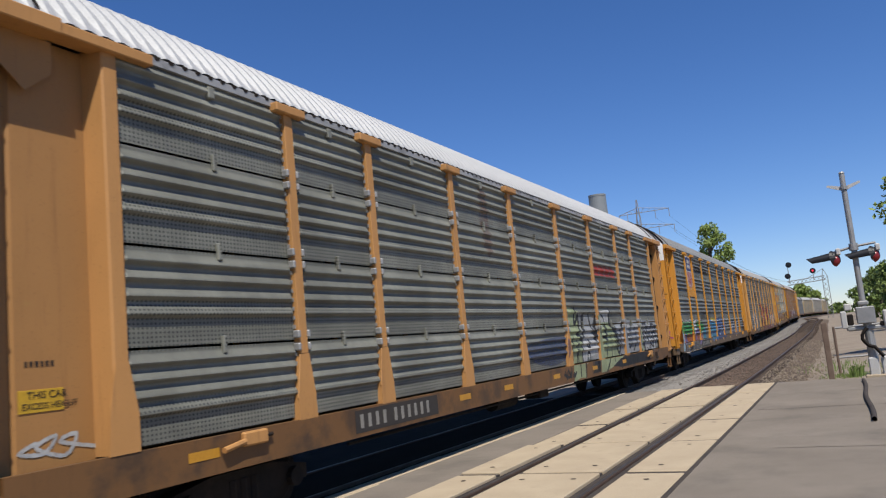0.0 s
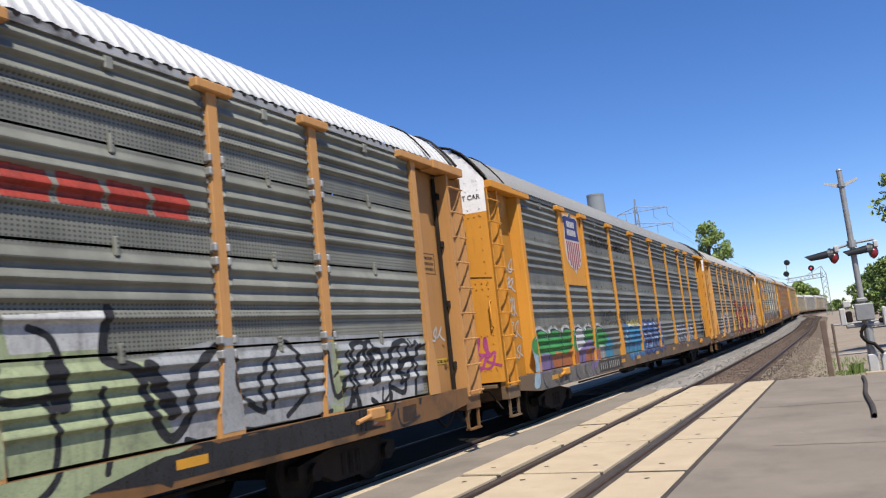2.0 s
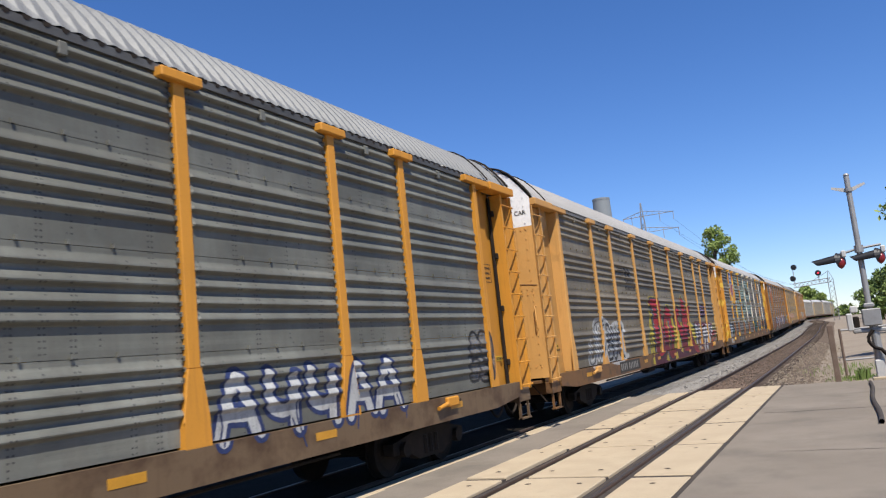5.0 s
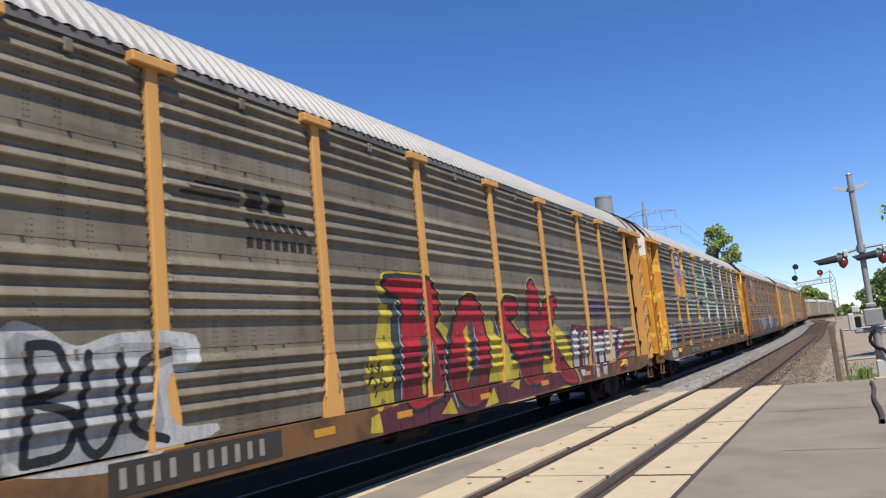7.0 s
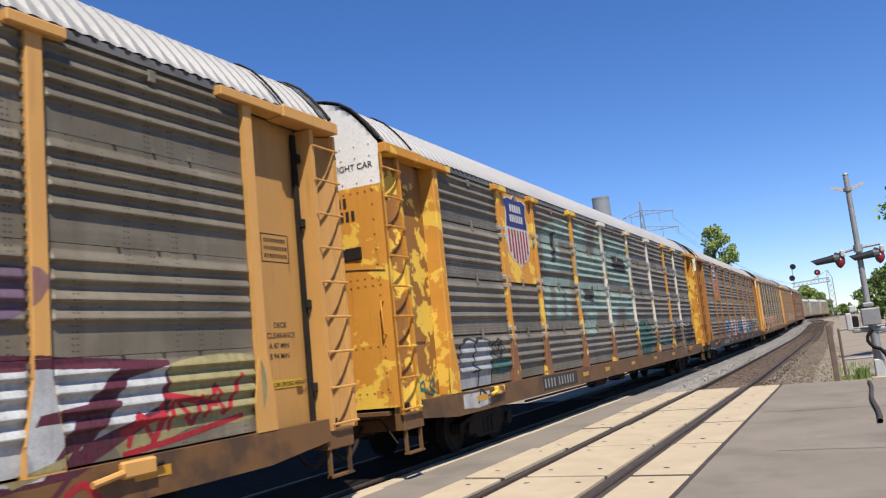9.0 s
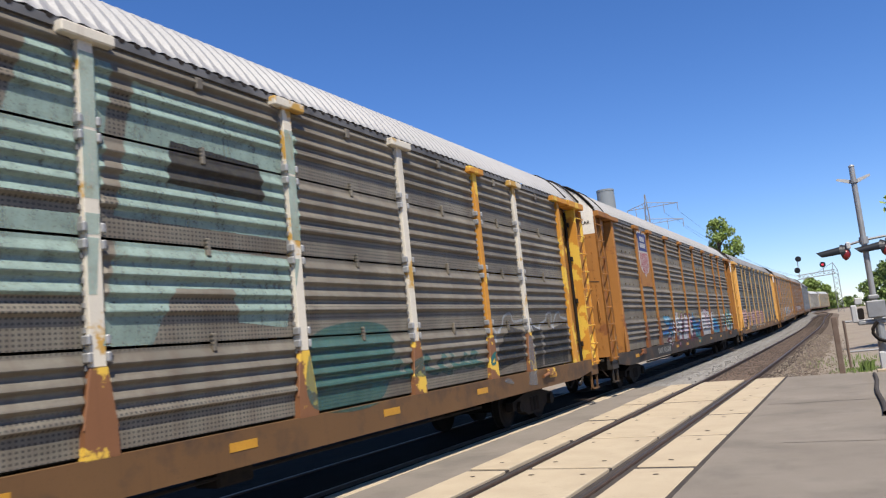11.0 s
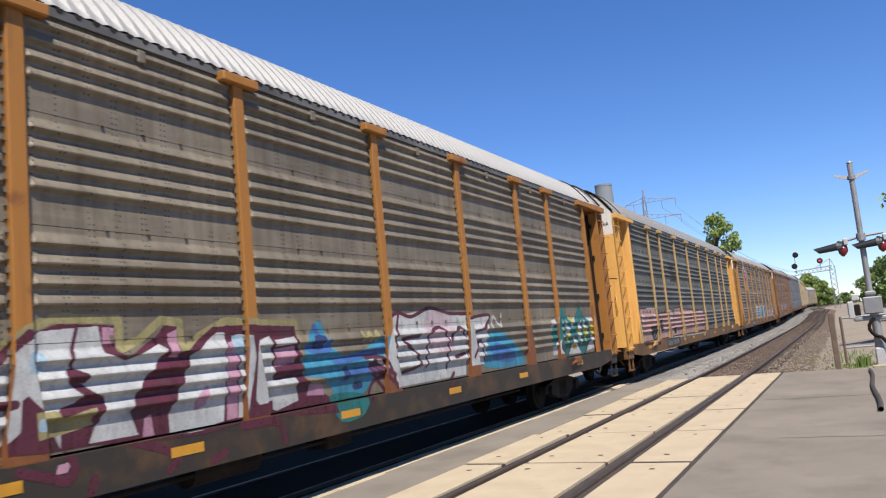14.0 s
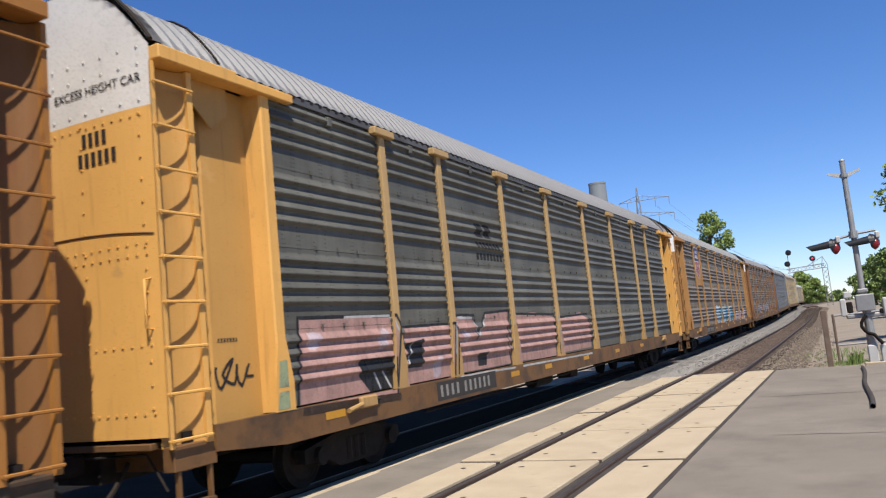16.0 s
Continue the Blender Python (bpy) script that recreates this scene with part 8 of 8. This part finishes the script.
def weeds(x, y, count, height, spread, seed, label):
    g = random.Random(seed)
    vs, fs = [], []
    for k in range(count):
        a = g.uniform(0, 6.28)
        bx, by = x + g.gauss(0, spread), y + g.gauss(0, spread)
        h, w = height * g.uniform(0.4, 1.2), 0.012
        lean = Vector((g.uniform(-.5, .5), g.uniform(-.5, .5), 0)) * h
        n = len(vs)
        vs += [(bx - w * math.cos(a), by - w * math.sin(a), -0.3), (bx + w * math.cos(a), by + w * math.sin(a), -0.3),
               (bx + lean.x * .5 + w * math.cos(a), by + lean.y * .5, -0.25 + h * 0.7), (bx + lean.x, by + lean.y, -0.25 + h)]
        fs.append((n, n + 1, n + 2, n + 3))
    me = bpy.data.meshes.new("weeds")
    me.from_pydata(vs, [], fs)
    return tagged(link("weeds", me, LEAF_DARK), label, "weeds", kind="stuff")


weeds(0.02, 28.6, 150, 0.30, 0.11, 3, "tuft of green weeds by the post")
weeds(0.15, 29.0, 500, 0.07, 0.5, 4, "thin grass on the gritty verge")
weeds(0.9, 34.0, 600, 0.12, 1.6, 5, "sparse dry grass on the verge")


# ================= far structures =================
def lattice(bm, a, b, wide, bays, r):
    """An open lattice girder of four chords with cross bracing."""
    a, b = Vector(a), Vector(b)
    d = (b - a).normalized()
    u = d.cross(Vector((0, 1, 0)))
    u = (u if u.length > 0.1 else d.cross(Vector((1, 0, 0)))).normalized()
    v = d.cross(u).normalized()
    cs = [(u * i + v * j) * wide / 2 for i, j in ((-1, -1), (1, -1), (1, 1), (-1, 1))]
    for c in cs:
        tube(bm, a + c, b + c, r, sides=4)
    for k in range(bays):
        p, q = a.lerp(b, k / bays), a.lerp(b, (k + 1) / bays)
        for i in range(4):
            j = (i + 1) % 4
            tube(bm, p + cs[i], q + cs[j], r * 0.7, sides=4)


def signal_gantry():
    y = 190.0
    z0 = lie(y) - 0.3
    g = tagged(new("signal_gantry"), "grey lattice cantilever carrying railway signal heads over the tracks", "signal gantry")
    g.location = (-2.9, y, z0)
    bm = bmesh.new()
    lattice(bm, (0, 0, 0), (0, 0, 9.2), 1.1, 8, 0.06)
    tube(bm, (0.5, 0, 9.2), (-0.2, 0, 10.9), 0.06, sides=4)
    tube(bm, (-0.5, 0, 9.2), (-0.2, 0, 10.9), 0.06, sides=4)
    part("mast", bm, GALV, g)
    bm = bmesh.new()
    lattice(bm, (0, 0, 8.9), (-7.6, 0, 8.5), 0.9, 9, 0.06)
    tube(bm, (-0.2, 0, 10.9), (-3.4, 0, 9.2), 0.05, sides=4)
    part("arm", bm, GALV, g)
    for x, z in ((-6.9, 12.6), (-7.4, 10.1), (-2.2, 10.7)):
        bm = bmesh.new()
        tube(bm, (x, -0.15, z), (x, 0.15, z), 0.62, sides=20)
        tube(bm, (x, -0.5, z + 0.05), (x, -0.15, z + 0.05), 0.2, sides=10)
        head = part("signal_head", bm, LAMP_BLACK, g)
        if x > -3:
            bm = bmesh.new()
            tube(bm, (x, -0.53, z), (x, -0.50, z), 0.2, sides=12)
            part("lens", bm, plain("signal_red", (0.7, 0.03, 0.05), 0.4, 0.0, 1.5), head, "red signal light")
    for x, z in ((-7.15, 12.6), (-2.2, 10.7)):
        bm = bmesh.new()
        tube(bm, (x, 0, 8.6), (x, 0, z), 0.09, sides=6)
        part("signal_post", bm, GALV, g)
    return g


signal_gantry()

pyl = tagged(new("pylon"), "tall grey lattice power pylon behind the train", "pylon")
pyl.location = (-76.5, 350, 0)
bm = bmesh.new()
for (za, wa), (zb, wb) in zip(((0, 7), (20, 4.4), (38, 2.2), (52, 1.6)), ((20, 4.4), (38, 2.2), (52, 1.6), (61, 0.3))):
    n = max(2, int((zb - za) / 4))
    for k in range(n):
        z1, z2 = za + (zb - za) * k / n, za + (zb - za) * (k + 1) / n
        w1, w2 = wa + (wb - wa) * k / n, wa + (wb - wa) * (k + 1) / n
        c1 = [Vector((i * w1 / 2, j * w1 / 2, z1)) for i, j in ((-1, -1), (1, -1), (1, 1), (-1, 1))]
        c2 = [Vector((i * w2 / 2, j * w2 / 2, z2)) for i, j in ((-1, -1), (1, -1), (1, 1), (-1, 1))]
        for i in range(4):
            tube(bm, c1[i], c2[i], 0.16, sides=4)
            tube(bm, c1[i], c2[(i + 1) % 4], 0.1, sides=4)
part("tower", bm, GALV, pyl)
for z, l in ((55.5, 14.0), (48.0, 15.5)):
    for s in (-0.62, 1):
        bm = bmesh.new()
        tip = Vector((s * l, 0, z - 0.6))
        for zz in (z + 1.8, z - 0.6):
            tube(bm, (0, 0, zz), tip, 0.14, sides=4)
        for k in range(1, 5):
            f = k / 5
            tube(bm, Vector((0, 0, z + 1.8)).lerp(tip, f), Vector((0, 0, z - 0.6)).lerp(tip, f - 0.1), 0.08, sides=4)
        arm = part("cross_arm", bm, GALV, pyl)
        for f in (0.55, 0.98):
            bm = bmesh.new()
            tube(bm, (s * l * f, 0, z - 0.4), (s * l * f, 0, z - 4.2), 0.14, sides=6)
            part("insulator", bm, GALV, arm)
for k, (x, z) in enumerate(((14.0, 51.2), (15.5, 43.6), (8, 51.2))):
    bm = bmesh.new()
    a = Vector((-76.5 + x, 350, z))
    b = Vector((-40 + 6 * k, 640, 30 - 2 * k))
    pts = [a.lerp(b, i / 16) - Vector((0, 0, 6 * math.sin(math.pi * i / 16))) for i in range(17)]
    for p, q in zip(pts, pts[1:]):
        tube(bm, p, q, 0.05, sides=4)
    tagged(part("power_cable", bm, LAMP_BLACK), "thin power cable running from the pylon", "cable")

bm = bmesh.new()
tube(bm, (-107.6, 400, -1), (-107.6, 400, 74.5), 6.0, 4.5, 28)
stack = tagged(part("chimney", bm, TANK_GREY), "pale grey industrial chimney behind the train", "chimney")
bm = bmesh.new()
tube(bm, (-107.6, 400, 74.5), (-107.6, 400, 75.5), 4.62, 4.62, 28)
part("rim", bm, TANK_GREY, stack)



# ================= movement =================
def car_pose(s):
    """Pose of a car whose middle is s metres up the track, carried by its two bogies."""
    a, b = along(s - 9.9, TRAIN_OFF), along(s + 9.9, TRAIN_OFF)
    d = b - a
    yaw = math.atan2(-d.x, d.y)
    return Matrix.Translation((a + b) / 2) @ Matrix.Rotation(yaw, 4, "Z") @ Matrix.Rotation(math.atan2(d.z, math.hypot(d.x, d.y)), 4, "X")


# how far the train is ahead of or behind an even pace
LAG_AT, LAG = (0, 1.5, 2.5, 3.5, 7, 9, 12, 14.5, 16), (0.12, 0.15, 0.09, 0.07, 0.05, 0.10, 0.10, -0.08, -0.12)


def motions():
    for i, car in enumerate(CARS):
        rows = []
        for k in range(33):
            t = k * 0.5
            rows.append((t, car_pose(FIRST + HALF + PITCH * i - SPEED * t + float(np.interp(t, LAG_AT, LAG)))))
        walk(car, rows)


motions()
